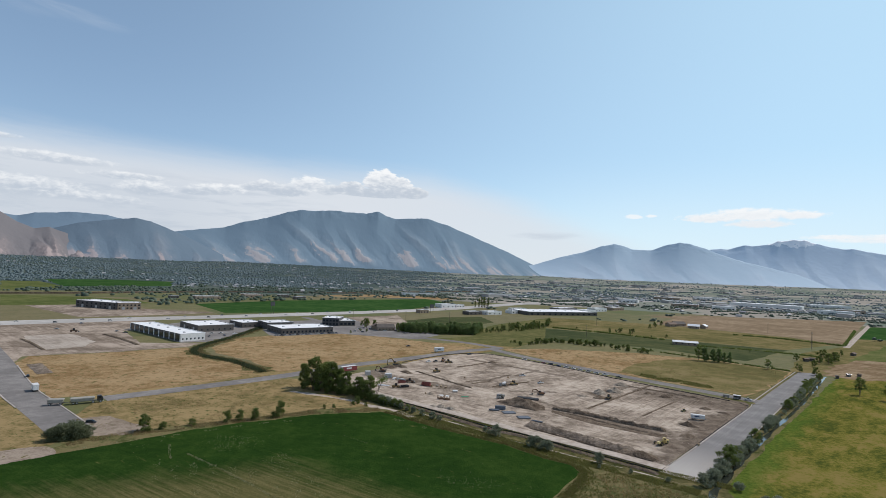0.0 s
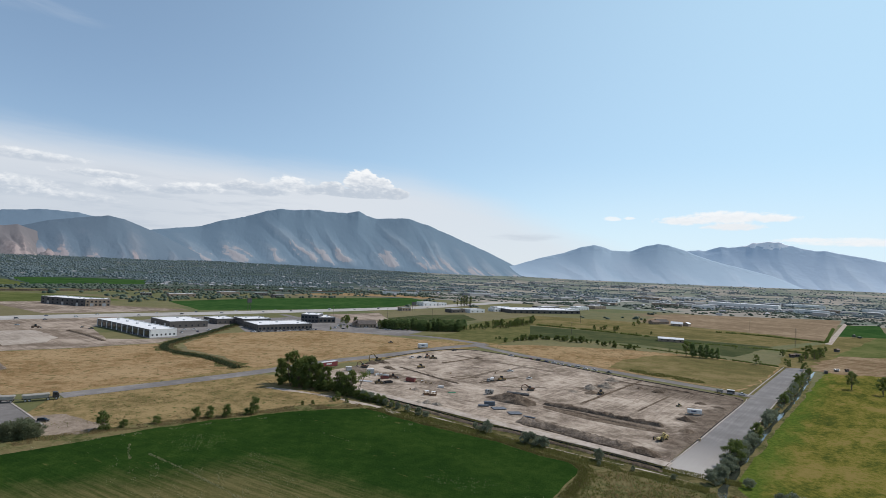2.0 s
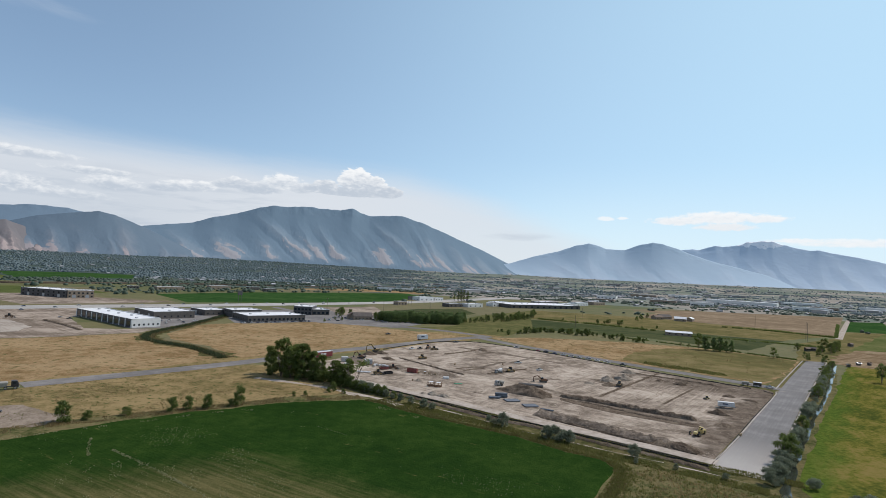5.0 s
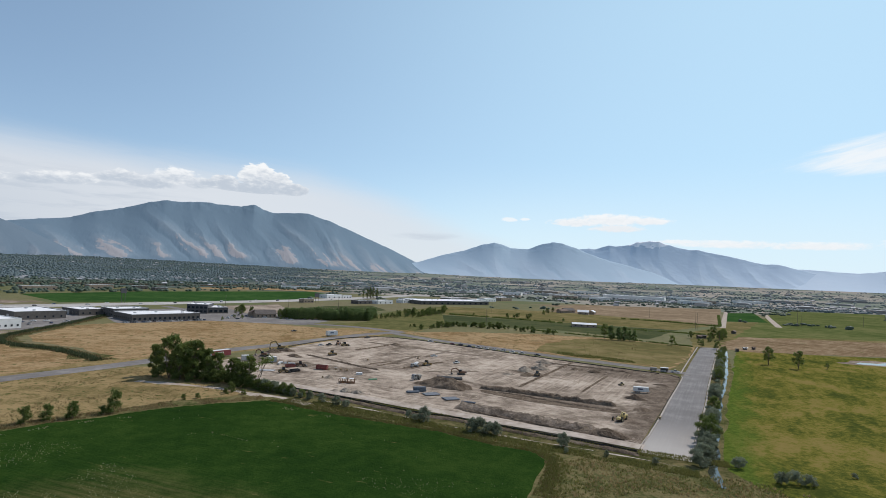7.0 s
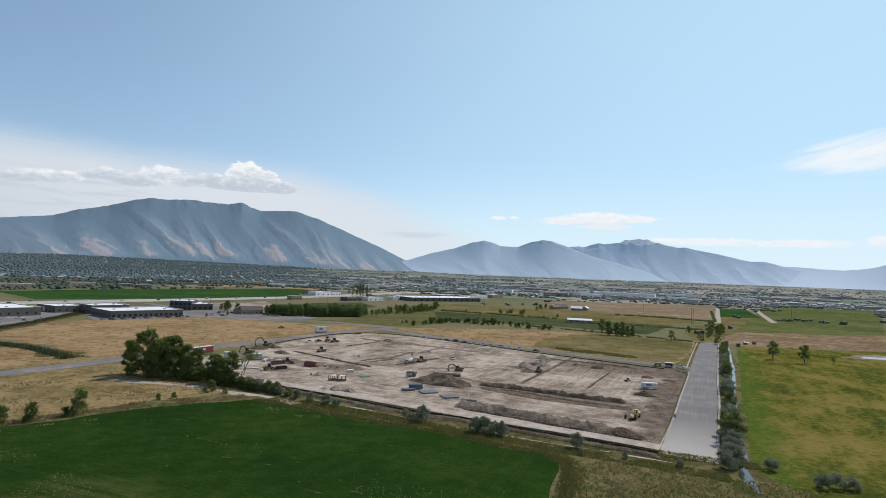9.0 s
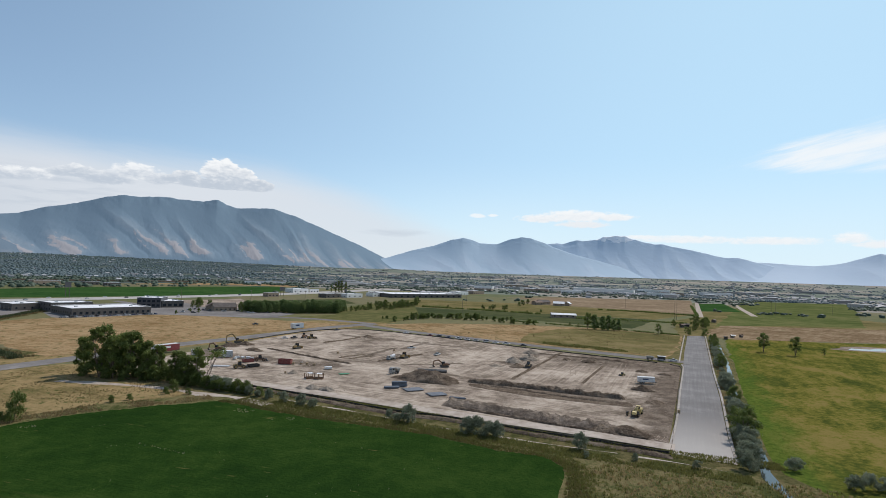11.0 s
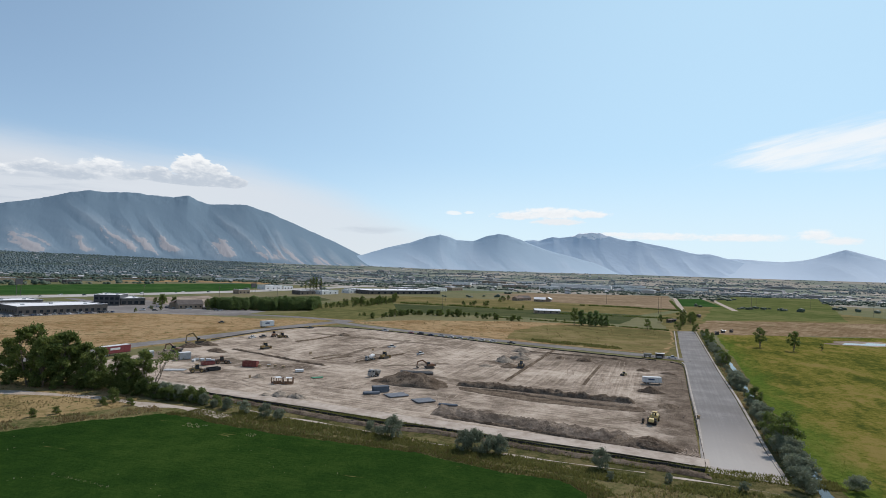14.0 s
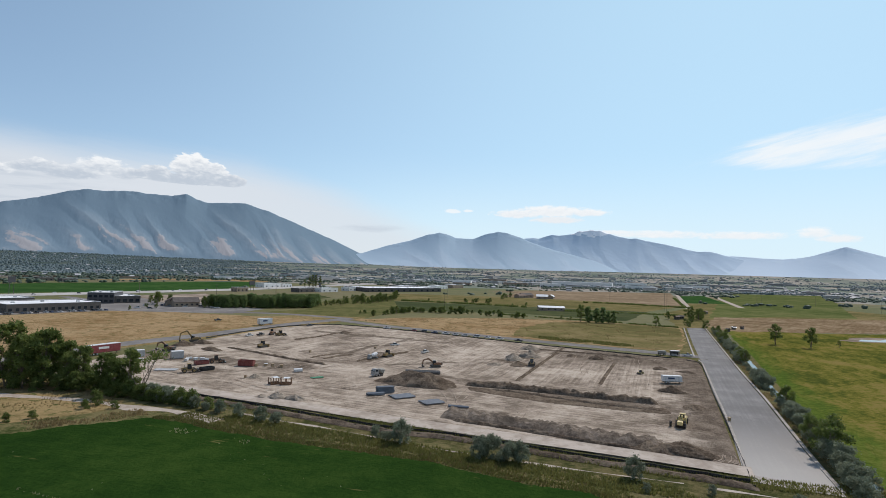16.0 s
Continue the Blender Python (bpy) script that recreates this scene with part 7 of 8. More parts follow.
def excavator(paint, up=True):
    e = new("excavator")
    for y in (-1.25, 1.25):
        t = piece("track", hull([(-2.0, 0.0), (-2.4, 0.35), (-2.3, 0.8), (-1.9, 0.95), (1.9, 0.95), (2.3, 0.8), (2.4, 0.35), (2.0, 0.0)], 0.3), STEEL, e, bevel=0.05)
        for v in t.data.vertices:
            v.co.y += y
    piece("undercarriage", box_data((-1.2, -1.0, 0.4), (1.2, 1.0, 1.05)), STEEL, e)
    piece("house", hull([(-2.6, 1.1), (-2.6, 2.1), (-1.2, 2.3), (1.3, 2.1), (1.5, 1.1)], 1.35), paint, e, bevel=0.08)
    piece("counterweight", hull([(-3.1, 1.15), (-3.1, 1.9), (-2.6, 2.1), (-2.6, 1.1)], 1.3), STEEL, e, bevel=0.1)
    cab = piece("cab", hull([(0.0, 2.1), (0.1, 3.1), (1.3, 3.1), (1.75, 2.3), (1.6, 1.3), (0.0, 1.3)], 0.5, 0.05), GLASS, e, "glazed cab")
    for v in cab.data.vertices:
        v.co.y += 0.8
    top, knee = ((3.6, -0.2, 5.6), (6.6, -0.2, 4.4)) if up else ((3.6, -0.2, 3.9), (6.0, -0.2, 3.2))
    piece("boom", bar((0.9, -0.2, 1.9), top, 0.5, 0.75), paint, e, bevel=0.05)
    piece("boom", bar(top, knee, 0.45, 0.6), paint, e, bevel=0.05)
    tip = (knee[0] + 0.4, -0.2, 1.1)
    piece("stick", bar((knee[0], -0.2, knee[2] + 0.3), tip, 0.38, 0.5), paint, e, bevel=0.04)
    piece("ram", drum((1.4, -0.2, 2.2), (2.9, -0.2, 4.3 if up else 3.2), 0.11, 0.09, 8), SILVER, e)
    piece("bucket", hull([(tip[0] + 0.1, 1.3), (tip[0] + 0.4, 0.9), (tip[0] + 0.2, 0.2), (tip[0] - 0.6, 0.0), (tip[0] - 1.0, 0.5)], 0.6), STEEL, e, bevel=0.04)
    return e


def loader(paint, blade=False):
    e = new("wheel_loader" if not blade else "bulldozer")
    if blade:
        for y in (-1.05, 1.05):
            t = piece("track", hull([(-1.8, 0.0), (-2.2, 0.35), (-1.9, 0.9), (1.5, 0.9), (1.9, 0.4), (1.6, 0.0)], 0.27), STEEL, e, bevel=0.05)
            for v in t.data.vertices:
                v.co.y += y
    else:
        for x in (-1.6, 1.6):
            for y in (-1.1, 1.1):
                wheel(e, x, y, 0.75, 0.55, paint)
    piece("engine_cover", hull([(-2.5, 0.7), (-2.5, 1.75), (-0.6, 1.95), (-0.6, 0.7)], 0.8, 0.06), paint, e, bevel=0.07)
    piece("chassis", hull([(-0.7, 0.6), (-0.7, 1.3), (1.5, 1.2), (2.0, 0.7)], 0.6), paint, e, bevel=0.05)
    piece("cab", hull([(-0.7, 1.3), (-0.6, 3.0), (0.6, 3.0), (0.9, 1.3)], 0.72, 0.06), GLASS, e, "glazed cab")
    piece("cab_roof", box_data((-0.75, -0.8, 3.0), (0.8, 0.8, 3.14)), paint, e, bevel=0.04)
    for y in (-0.6, 0.6):
        piece("lift_arm", bar((0.9, y, 1.5), (3.0, y, 0.7), 0.2, 0.3), paint, e)
    if blade:
        piece("blade", hull([(2.7, 0.05), (2.5, 0.6), (2.8, 1.3), (2.65, 1.3), (2.35, 0.6), (2.55, 0.05)], 1.7), paint, e, bevel=0.03)
    else:
        piece("bucket", hull([(2.8, 0.1), (2.7, 0.9), (3.1, 1.25), (3.0, 0.6), (4.0, 0.15)], 1.35), STEEL, e, bevel=0.04)
    piece("exhaust", drum((-1.4, 0.35, 1.8), (-1.4, 0.35, 2.6), 0.07, 0.07, 8), STEEL, e)
    return e


def scraper(paint):
    e = new("motor_scraper")
    for x in (2.6, -3.2):
        for y in (-1.25, 1.25):
            wheel(e, x, y * 0.86, 0.78, 0.6, paint)
    piece("tractor", hull([(1.2, 0.7), (1.2, 1.8), (2.0, 2.1), (4.0, 1.9), (4.4, 1.5), (4.4, 0.7)], 1.15, 0.12), paint, e, bevel=0.1)
    piece("cab", hull([(1.2, 1.8), (1.3, 2.7), (2.2, 2.7), (2.4, 2.0)], 0.6, 0.06), GLASS, e, "glazed cab")
    piece("cab_roof", box_data((1.1, -0.75, 2.7), (2.4, 0.75, 2.86)), paint, e, bevel=0.04)
    piece("gooseneck", bar((1.6, 0, 2.2), (-0.4, 0, 2.5), 0.5, 0.5), paint, e, bevel=0.08)
    piece("gooseneck", bar((-0.3, 0, 2.5), (-0.6, 0, 1.2), 0.45, 0.45), paint, e, bevel=0.05)
    for y in (-1.4, 1.4):
        piece("bowl_side", hull([(-0.7, 0.4), (-0.9, 1.8), (-3.0, 2.1), (-3.4, 1.2), (-3.2, 0.5)], 0.06), paint, e)
        e.children[-1].location.y = y
    piece("bowl_floor", box_data((-3.3, -1.35, 0.4), (-0.7, 1.35, 0.6)), STEEL, e)
    piece("ejector", box_data((-3.1, -1.33, 0.6), (-2.9, 1.33, 1.9)), STEEL, e)
    piece("apron", hull([(-0.6, 0.4), (-0.4, 0.9), (-0.7, 1.7), (-0.85, 1.7), (-0.7, 0.4)], 1.33), paint, e, bevel=0.03)
    piece("engine_cover", hull([(-3.4, 1.2), (-3.4, 2.0), (-4.9, 1.9), (-5.0, 1.0)], 0.75, 0.08), paint, e, bevel=0.08)
    return e


def truck_cab(parent, x, paint, height=2.9):
    piece("cab", hull([(x - 1.0, 0.7), (x - 1.0, height), (x + 0.5, height), (x + 1.05, 1.9), (x + 1.1, 0.7)], 1.15, 0.08), paint, parent, bevel=0.08)
    piece("windscreen", hull([(x + 0.53, height - 0.15), (x + 0.56, height - 0.15), (x + 1.04, 1.95), (x + 1.0, 1.95)], 0.98), GLASS, parent)
    for y in (-1.12, 1.12):
        piece("side_window", box_data((x - 0.5, y - 0.03, 1.85), (x + 0.35, y + 0.03, height - 0.3)), GLASS, parent)
    piece("bumper", box_data((x + 1.0, -1.15, 0.4), (x + 1.25, 1.15, 0.75)), SILVER, parent, bevel=0.04)


def mixer():
    e = new("mixer_truck")
    piece("chassis", box_data((-4.2, -0.45, 0.7), (3.6, 0.45, 0.95)), STEEL, e)
    truck_cab(e, 3.0, DUSTY)
    piece("mixer_drum", drum((1.4, 0, 1.9), (-1.2, 0, 2.5), 0.75, 1.25), WHITE, e, "dusty white mixing drum")
    piece("mixer_drum", drum((-1.2, 0, 2.5), (-3.6, 0, 3.1), 1.25, 0.5), WHITE, e, "dusty white mixing drum")
    piece("hopper", hull([(-3.4, 3.4), (-4.0, 3.6), (-4.2, 2.8), (-3.7, 2.6)], 0.5), STEEL, e)
    piece("chute", bar((-3.9, 0, 2.3), (-6.2, 0.3, 0.9), 0.4, 0.12), STEEL, e)
    for x in (-3.0, -1.7, 2.9):
        for y in (-1.0, 1.0):
            wheel(e, x, y, 0.5, 0.4)
    return e


def semi(length, load, trailer_only=False, paint=BLACK):
    """A truck with a long covered tub, or the trailer that it pulls."""
    e = new("hopper_trailer" if trailer_only else "dump_truck")
    h = length / 2
    front = h - (0.3 if trailer_only else 3.0)
    piece("chassis", box_data((-h, -0.45, 0.75), (h - 0.3, 0.45, 1.0)), STEEL, e)
    piece("tub", hull([(-h, 2.3), (front, 2.3), (front - 0.5, 1.05), (-h + 0.5, 1.05)], 1.2, -0.15), TARP, e, "dusty grey steel tub", 0.06)
    piece("cover", hull([(-h + 0.1, 2.3), (-h + 0.4, 2.55), (front - 0.4, 2.55), (front - 0.1, 2.3)], 1.15, 0.35), load, e, "rolled canvas cover")
    if not trailer_only:
        truck_cab(e, h - 1.2, paint, 2.8)
        axles = (-h + 1.2, -h + 2.4, front - 0.6, h - 1.0)
    else:
        piece("drawbar", bar((h - 0.4, 0, 0.8), (h + 1.2, 0, 0.7), 0.18), STEEL, e)
        axles = (-h + 1.0, h - 1.3)
    for x in axles:
        for y in (-0.95, 0.95):
            wheel(e, x, y, 0.5, 0.45)
    return e


def box_trailer(name, length, height, paint, roof, width=2.5, stripe=None):
    e = new(name)
    h, w = length / 2, width / 2
    piece("body", box_data((-h, -w, 0.75), (h, w, 0.75 + height)), paint, e, bevel=0.06)
    piece("roof", box_data((-h - 0.03, -w - 0.03, 0.75 + height), (h + 0.03, w + 0.03, 0.83 + height)), roof, e, bevel=0.02)
    for k in range(int(length / 1.2)):
        x = -h + 0.6 + k * 1.2
        for y in (-w - 0.02, w):
            piece("rib", box_data((x - 0.03, y, 0.85), (x + 0.03, y + 0.02, 0.7 + height)), paint, e)
    if stripe:
        for y in (-w - 0.035, w + 0.001):
            piece("stripe", box_data((-h * 0.5, y, 0.75 + height * 0.45), (h * 0.2, y + 0.034, 0.75 + height * 0.75)), stripe, e, "dark painted mark")
    piece("frame", box_data((-h, -0.5, 0.5), (h + 0.9, 0.5, 0.74)), STEEL, e)
    for x in (-h + 1.1, -h + 2.2):
        for y in (-w + 0.3, w - 0.3):
            wheel(e, x, y, 0.42, 0.3)
    piece("jack", box_data((h - 0.6, -0.1, 0), (h - 0.4, 0.1, 0.6)), STEEL, e)
    piece("door", box_data((-h - 0.04, -w * 0.85, 0.85), (-h, w * 0.85, 0.65 + height)), roof, e)
    return e


# cars parked along the rear road
SCARS = [car(WHITE, True), car(SILVER), car(BLACK, True), car(WHITE), car(BLUE), car(SILVER, False, True), car(BLACK, False, True), car(MAROON)]
CAR_NAMES = ["white pickup truck", "silver saloon car", "black pickup truck", "white saloon car", "dark blue saloon car", "silver van-like car", "black van-like car", "dark red saloon car"]
placed = set()


def park(kind, x, y, turn, where, group="", z=0.2):
    label = CAR_NAMES[kind] + " " + where
    if kind not in placed:
        placed.add(kind)
        return set_down(SCARS[kind], x, y, turn, label, "car", group, z)
    return tagged(copy_thing(SCARS[kind], pose(x, y, z, 0, 0, turn)), label, "car", group)


for kind, x, y in ((0, 60.5, 388), (6, 76, 372.5), (4, 80.2, 367.6), (0, 84.4, 362.6), (3, 88, 358.6), (1, 91.5, 354.6), (5, 95.6, 350), (3, 99.5, 345.6), (0, 103.6, 341), (2, 110, 333.8), (7, 72, 377)):
    park(kind, x, y, 131.5, "parked along the rear road", "cars along the rear road", 0.24)
park(0, 50, 326, 20, "on the graded dirt", "trucks on the site")
park(0, 57, 306, 40, "on the graded dirt", "trucks on the site")
park(0, -7, 361, 40, "on the graded dirt", "trucks on the site")
park(2, -2.4, 364, 40, "on the graded dirt", "trucks on the site")
park(2, 22, 401.5, 30, "near the rear gate", "trucks on the site")
park(6, -124.8, 198.5, 20, "at the end of the side road", "", 0.05)
park(6, -201, 268, 130, "on the side road", "", 0.1)
park(2, -25, 432, 30, "on the far lane", "", 0.1)
# traffic and yard cars
for k in range(26):
    f = (k + 0.6 * float(rng.random())) / 26
    x, y = (-400 + 400 * f, 440 + 440 * f) if f < 0.95 else (0, 880)
    side = 9 if k % 2 else -9
    park((0, 1, 3, 6, 4, 5)[k % 6], x + side * 0.74, y - side * 0.67, 48 if k % 2 else 228, "driving on the highway", "highway traffic", 0.14)
for k in range(24):
    x, y = -148 + 46 * k / 24 + float(rng.random()), 470 + 37 * k / 24
    if k % 5 != 4:
        park((1, 3, 6, 5, 0, 4)[k % 6], x + 8, y - 7, 136, "parked before the brick offices", "office parking", 0.06)
for k in range(30):
    x, y = -100 + 70 * float(rng.random()), 512 + 60 * float(rng.random())
    park((1, 3, 6, 5, 0, 4)[k % 6], x + 12, y, 20 + 90 * (k % 2), "in the showroom yard", "yard parking", 0.06)
for x, y, t in ((-196, 452, 40), (-192, 458, 40), (-186, 462, 40), (-178, 450, 130), (-186, 440, 130), (-174, 462, 40), (-254, 440, 20), (-265, 447, 80), (-313, 445, 20), (-322, 489, 50)):
    park(int(abs(x)) % 6, x, y, t, "beside the warehouses", "yard parking", 0.08)

# machines at work
set_down(excavator(YELLOW), -27.5, 346, 195, "yellow excavator with raised boom by the road", "excavator")
set_down(excavator(ORANGE, False), -33, 321, 150, "orange excavator digging beside soil heaps", "excavator")
set_down(loader(ORANGE), -291, 433, 30, "brown earthmover on the gravel lot", "earthmover", z=0.05)
set_down(loader(YELLOW), -21.5, 279, 15, "yellow wheel loader near the corner", "loader")
set_down(loader(YELLOW, True), -1.5, 327, 40, "yellow bulldozer on the graded pad", "bulldozer")
set_down(loader(YELLOW), 85.6, 274.5, 240, "yellow wheel loader beside gravel cones", "loader")
set_down(loader(YELLOW, True), 41, 299, 40, "small yellow bulldozer by the trench", "bulldozer")
set_down(loader(CREAM), 114.6, 255, 200, "small pale skid loader on the pad", "loader", scale=0.55)
set_down(loader(ORANGE), -15.5, 294, 10, "orange loader beside the waste bins", "loader")
set_down(loader(ORANGE, True), 2.5, 367, 80, "orange dozer at the rear pads", "bulldozer")
set_down(loader(YELLOW), 6, 362, 30, "yellow loader at the rear pads", "loader")
set_down(scraper(CREAM), 83.6, 202.6, 42, "faded yellow motor scraper near the corner", "scraper")
set_down(mixer(), 35, 295.5, 215, "white concrete mixer truck by a trench", "mixer truck")
set_down(semi(5.0, TARP, False, DUSTY), 30.5, 265.3, 205, "white dump truck beside the large heap", "dump truck")
set_down(excavator(ORANGE, False), 52, 277, 176, "brown excavator reaching past the large heap", "excavator", scale=0.9)
set_down(semi(11.6, TARP, False, BLACK), -144, 225.2, 36, "dark truck with a long covered grey tub", "dump truck", z=0.1)
set_down(semi(6.0, TARP, True), -153, 220.2, 22, "short covered tub trailer behind the truck", "trailer", z=0.1)
set_down(box_trailer("cargo_trailer", 5.2, 2.2, WHITE, WHITE, 2.2), -177.5, 241.5, 133, "white enclosed cargo trailer on the road", "trailer", z=0.1)
set_down(box_trailer("box_trailer", 10.2, 2.5, MAROON, WHITE, 2.5, WHITE), -52, 316.5, 48, "long maroon box trailer with a white roof", "trailer")
set_down(box_trailer("box_trailer", 7.4, 2.6, WHITE, WHITE, 2.5, BLUE), -0.4, 409.5, 32, "white box trailer parked beside the road", "trailer", z=0.1)
set_down(box_trailer("office_trailer", 6.8, 1.9, WHITE, WHITE, 2.2, BLUE), 114.4, 240.8, -19, "white site trailer with a blue mark", "trailer", scale=0.82)


def waste_bin(paint, length=5.2, height=2.0):
    e = new("waste_bin")
    h, w = length / 2, 1.15
    piece("floor", box_data((-h, -w, 0.15), (h, w, 0.3)), paint, e)
    for a, b in (((-h, -w, 0.3), (h, -w + 0.08, height)), ((-h, w - 0.08, 0.3), (h, w, height)), ((-h, -w + 0.08, 0.3), (-h + 0.08, w - 0.08, height)), ((h - 0.08, -w + 0.08, 0.3), (h, w - 0.08, height))):
        piece("side", box_data(a, b), paint, e)
    for k in range(6):
        x = -h + 0.4 + k * (length - 0.8) / 5
        for y in (-w - 0.06, w):
            piece("rib", box_data((x - 0.05, y, 0.2), (x + 0.05, y + 0.06, height)), paint, e)
    for y in (-0.8, 0.8):
        piece("skid", box_data((-h, y - 0.08, 0), (h, y + 0.08, 0.15)), STEEL, e)
    return e


set_down(waste_bin(RED), -6.2, 287, -22, "large dull red open waste bin", "waste bin")
set_down(waste_bin(RED, 4.4, 1.2), -19.5, 292, 25, "low red waste bin beside crates", "waste bin")
set_down(waste_bin(BLACK, 4.2, 1.1), -17, 281.5, 35, "low dark open steel skip", "waste bin")


def crate(name, l, w, h, paint, top):
    e = new(name)
    piece("body", box_data((-l / 2, -w / 2, 0.12), (l / 2, w / 2, h)), paint, e, bevel=0.04)
    piece("lid", box_data((-l / 2 - 0.06, -w / 2 - 0.06, h), (l / 2 + 0.06, w / 2 + 0.06, h + 0.08)), top, e, bevel=0.02)
    for y in (-w * 0.35, w * 0.35):
        piece("runner", box_data((-l / 2, y - 0.06, 0), (l / 2, y + 0.06, 0.12)), TIMBER, e)
    piece("door", box_data((l / 2, -w * 0.3, 0.2), (l / 2 + 0.03, w * 0.3, h - 0.15)), top, e)
    return e


set_down(crate("storage_box", 3.6, 2.3, 2.4, SILVER, WHITE), -28, 304, 20, "grey steel storage box with pale roof", "storage box")
set_down(crate("storage_box", 3.0, 2.2, 2.2, SILVER, WHITE), -40, 309, 20, "grey steel storage box behind the tree", "storage box")
for x, y, l, t in ((-24, 301, 1.6, 10), (-22, 300, 1.3, 40), (-20, 299.5, 1.5, 0), (-18.5, 298, 1.2, 20), (-24.5, 298.6, 1.2, 70), (-38, 300, 1.8, 10), (4, 283, 0.9, 0), (1.5, 285, 0.8, 30), (-0.5, 286, 1.0, 0), (-3.4, 285.6, 0.9, 10), (8.6, 275.3, 2.4, 5), (97, 203, 0.7, 20), (40.5, 319, 0.8, 0), (15, 312, 0.8, 40), (-6, 268, 0.6, 0)):
    set_down(crate("crate", l, l * 0.7, 0.75, WHITE if l > 1.1 else TIMBER, WHITE if l > 0.9 else TIMBER), x, y, t, "pale supply crate on the dirt", "crate", "crates on the site")


def pipe_bundle(count, layers, length, r, material, gap=0.0):
    e = new("pipe_bundle")
    for j in range(layers):
        for i in range(count):
            y, z = (i - (count - 1) / 2) * (2 * r + gap), 0.1 + r + j * 2 * r
            off = 0.25 * math.sin(i * 2.7 + j)
            v, f = tube_data([(-length / 2 + off, y, z), (length / 2 + off, y, z)], [r, r], 10)
            vi, fi = tube_data([(-length / 2 + off, y, z), (length / 2 + off, y, z)], [r * 0.88, r * 0.88], 10)
            n = len(v)
            ends = [(k, n + k, n + (k + 1) % 10, (k + 1) % 10) for k in range(10)] + [(10 + k, 10 + (k + 1) % 10, n + 10 + (k + 1) % 10, n + 10 + k) for k in range(10)]
            piece("pipe", (v + vi, f + [tuple(reversed(q)) for q in [tuple(i2 + n for i2 in q) for q in fi]] + ends), material, e)
    for x in (-length * 0.3, length * 0.3):
        piece("bearer", box_data((x - 0.06, -count * (r + gap / 2) - 0.1, 0), (x + 0.06, count * (r + gap / 2) + 0.1, 0.1)), TIMBER, e)
    return e


set_down(pipe_bundle(6, 6, 4.2, 0.13, PIPE), 28, 243.6, 0, "neat stack of dark slate-blue pipes", "pipes", "pipe stores")
set_down(pipe_bundle(6, 2, 4.2, 0.13, PIPE), 25.2, 241.6, 0, "low stack of dark slate-blue pipes", "pipes", "pipe stores")
set_down(pipe_bundle(12, 1, 5.4, 0.15, PIPE, 0.02), 31.2, 238.4, 12, "flat row of dark pipes on the ground", "pipes", "pipe stores")
set_down(pipe_bundle(12, 1, 5.0, 0.15, PIPE, 0.02), 36.6, 231.4, 10, "flat row of dark pipes on the ground", "pipes", "pipe stores")
set_down(pipe_bundle(3, 1, 4.6, 0.16, PIPE, 0.1), 41.4, 226, -30, "few loose dark pipes on the ground", "pipes", "pipe stores")
set_down(pipe_bundle(5, 1, 3.2, 0.11, PIPE_GREEN, 0.08), 13.2, 264.9, 15, "bright green sewer pipes in a bundle", "pipes", "pipe stores")
set_down(pipe_bundle(3, 1, 10.0, 0.45, STEEL, 0.1), 43, 261, -20, "long dark steel pipes behind the heap", "pipes", "pipe stores", z=1.2)
set_down(pipe_bundle(7, 1, 6.0, 0.12, WHITE, 0.12), -28, 283, -10, "pale long pipes near the corner tree", "pipes", "pipe stores")


def trench_box(paint):
    e = new("trench_shield")
    for y in (-0.9, 0.9):
        piece("side_plate", box_data((-1.5, y - 0.06, 0), (1.5, y + 0.06, 0.5)), paint, e, bevel=0.03)
        for x in (-1.4, 0.0, 1.4):
            piece("upright", box_data((x - 0.09, y - 0.07, 0.5), (x + 0.09, y + 0.07, 1.7)), paint, e)
    for x in (-1.2, 1.2):
        for z in (0.3, 1.5):
            piece("spreader", drum((x, -0.84, z), (x, 0.84, z), 0.08, 0.08, 8), STEEL, e)
    piece("top_plate", box_data((-0.6, -0.98, 1.7), (1.0, 0.98, 1.76)), WHITE, e)
    return e


set_down(trench_box(ORANGE), 1.6, 259, 20, "rusty orange trench shield with pale top", "trench shield", "trench shields")
set_down(trench_box(ORANGE), 4.4, 258, -10, "rusty orange trench shield with pale top", "trench shield", "trench shields")


def gate_booth():
    e = new("gate_shelter")
    piece("roof", box_data((-2.6, -1.6, 2.6), (2.6, 1.6, 2.85)), WHITE, e, "flat white roof", 0.05)
    for x in (-2.3, 2.3):
        for y in (-1.3, 1.3):
            piece("post", box_data((x - 0.08, y - 0.08, 0), (x + 0.08, y + 0.08, 2.6)), STEEL, e)
    piece("rear_wall", box_data((-2.3, 1.2, 0), (2.3, 1.28, 2.6)), DARK_WALL, e)
    piece("counter", box_data((-2.2, -0.2, 0), (1.0, 0.5, 1.0)), GREY_METAL, e, bevel=0.03)
    return e


set_down(gate_booth(), 157, 287.6, -28, "open site shelter under a white roof", "shelter")
set_down(semi(5.0, TARP, True), 152.6, 289.8, -28, "flat grey trailer beside the shelter", "trailer", scale=0.7)
park(0, 161.5, 285.5, -30, "beside the shelter", "")

# power poles, signs and posts
POLE = thing_mat("weathered_pole_wood", (0.17, 0.135, 0.10), 0.9, 0, 0.2, 0.8)


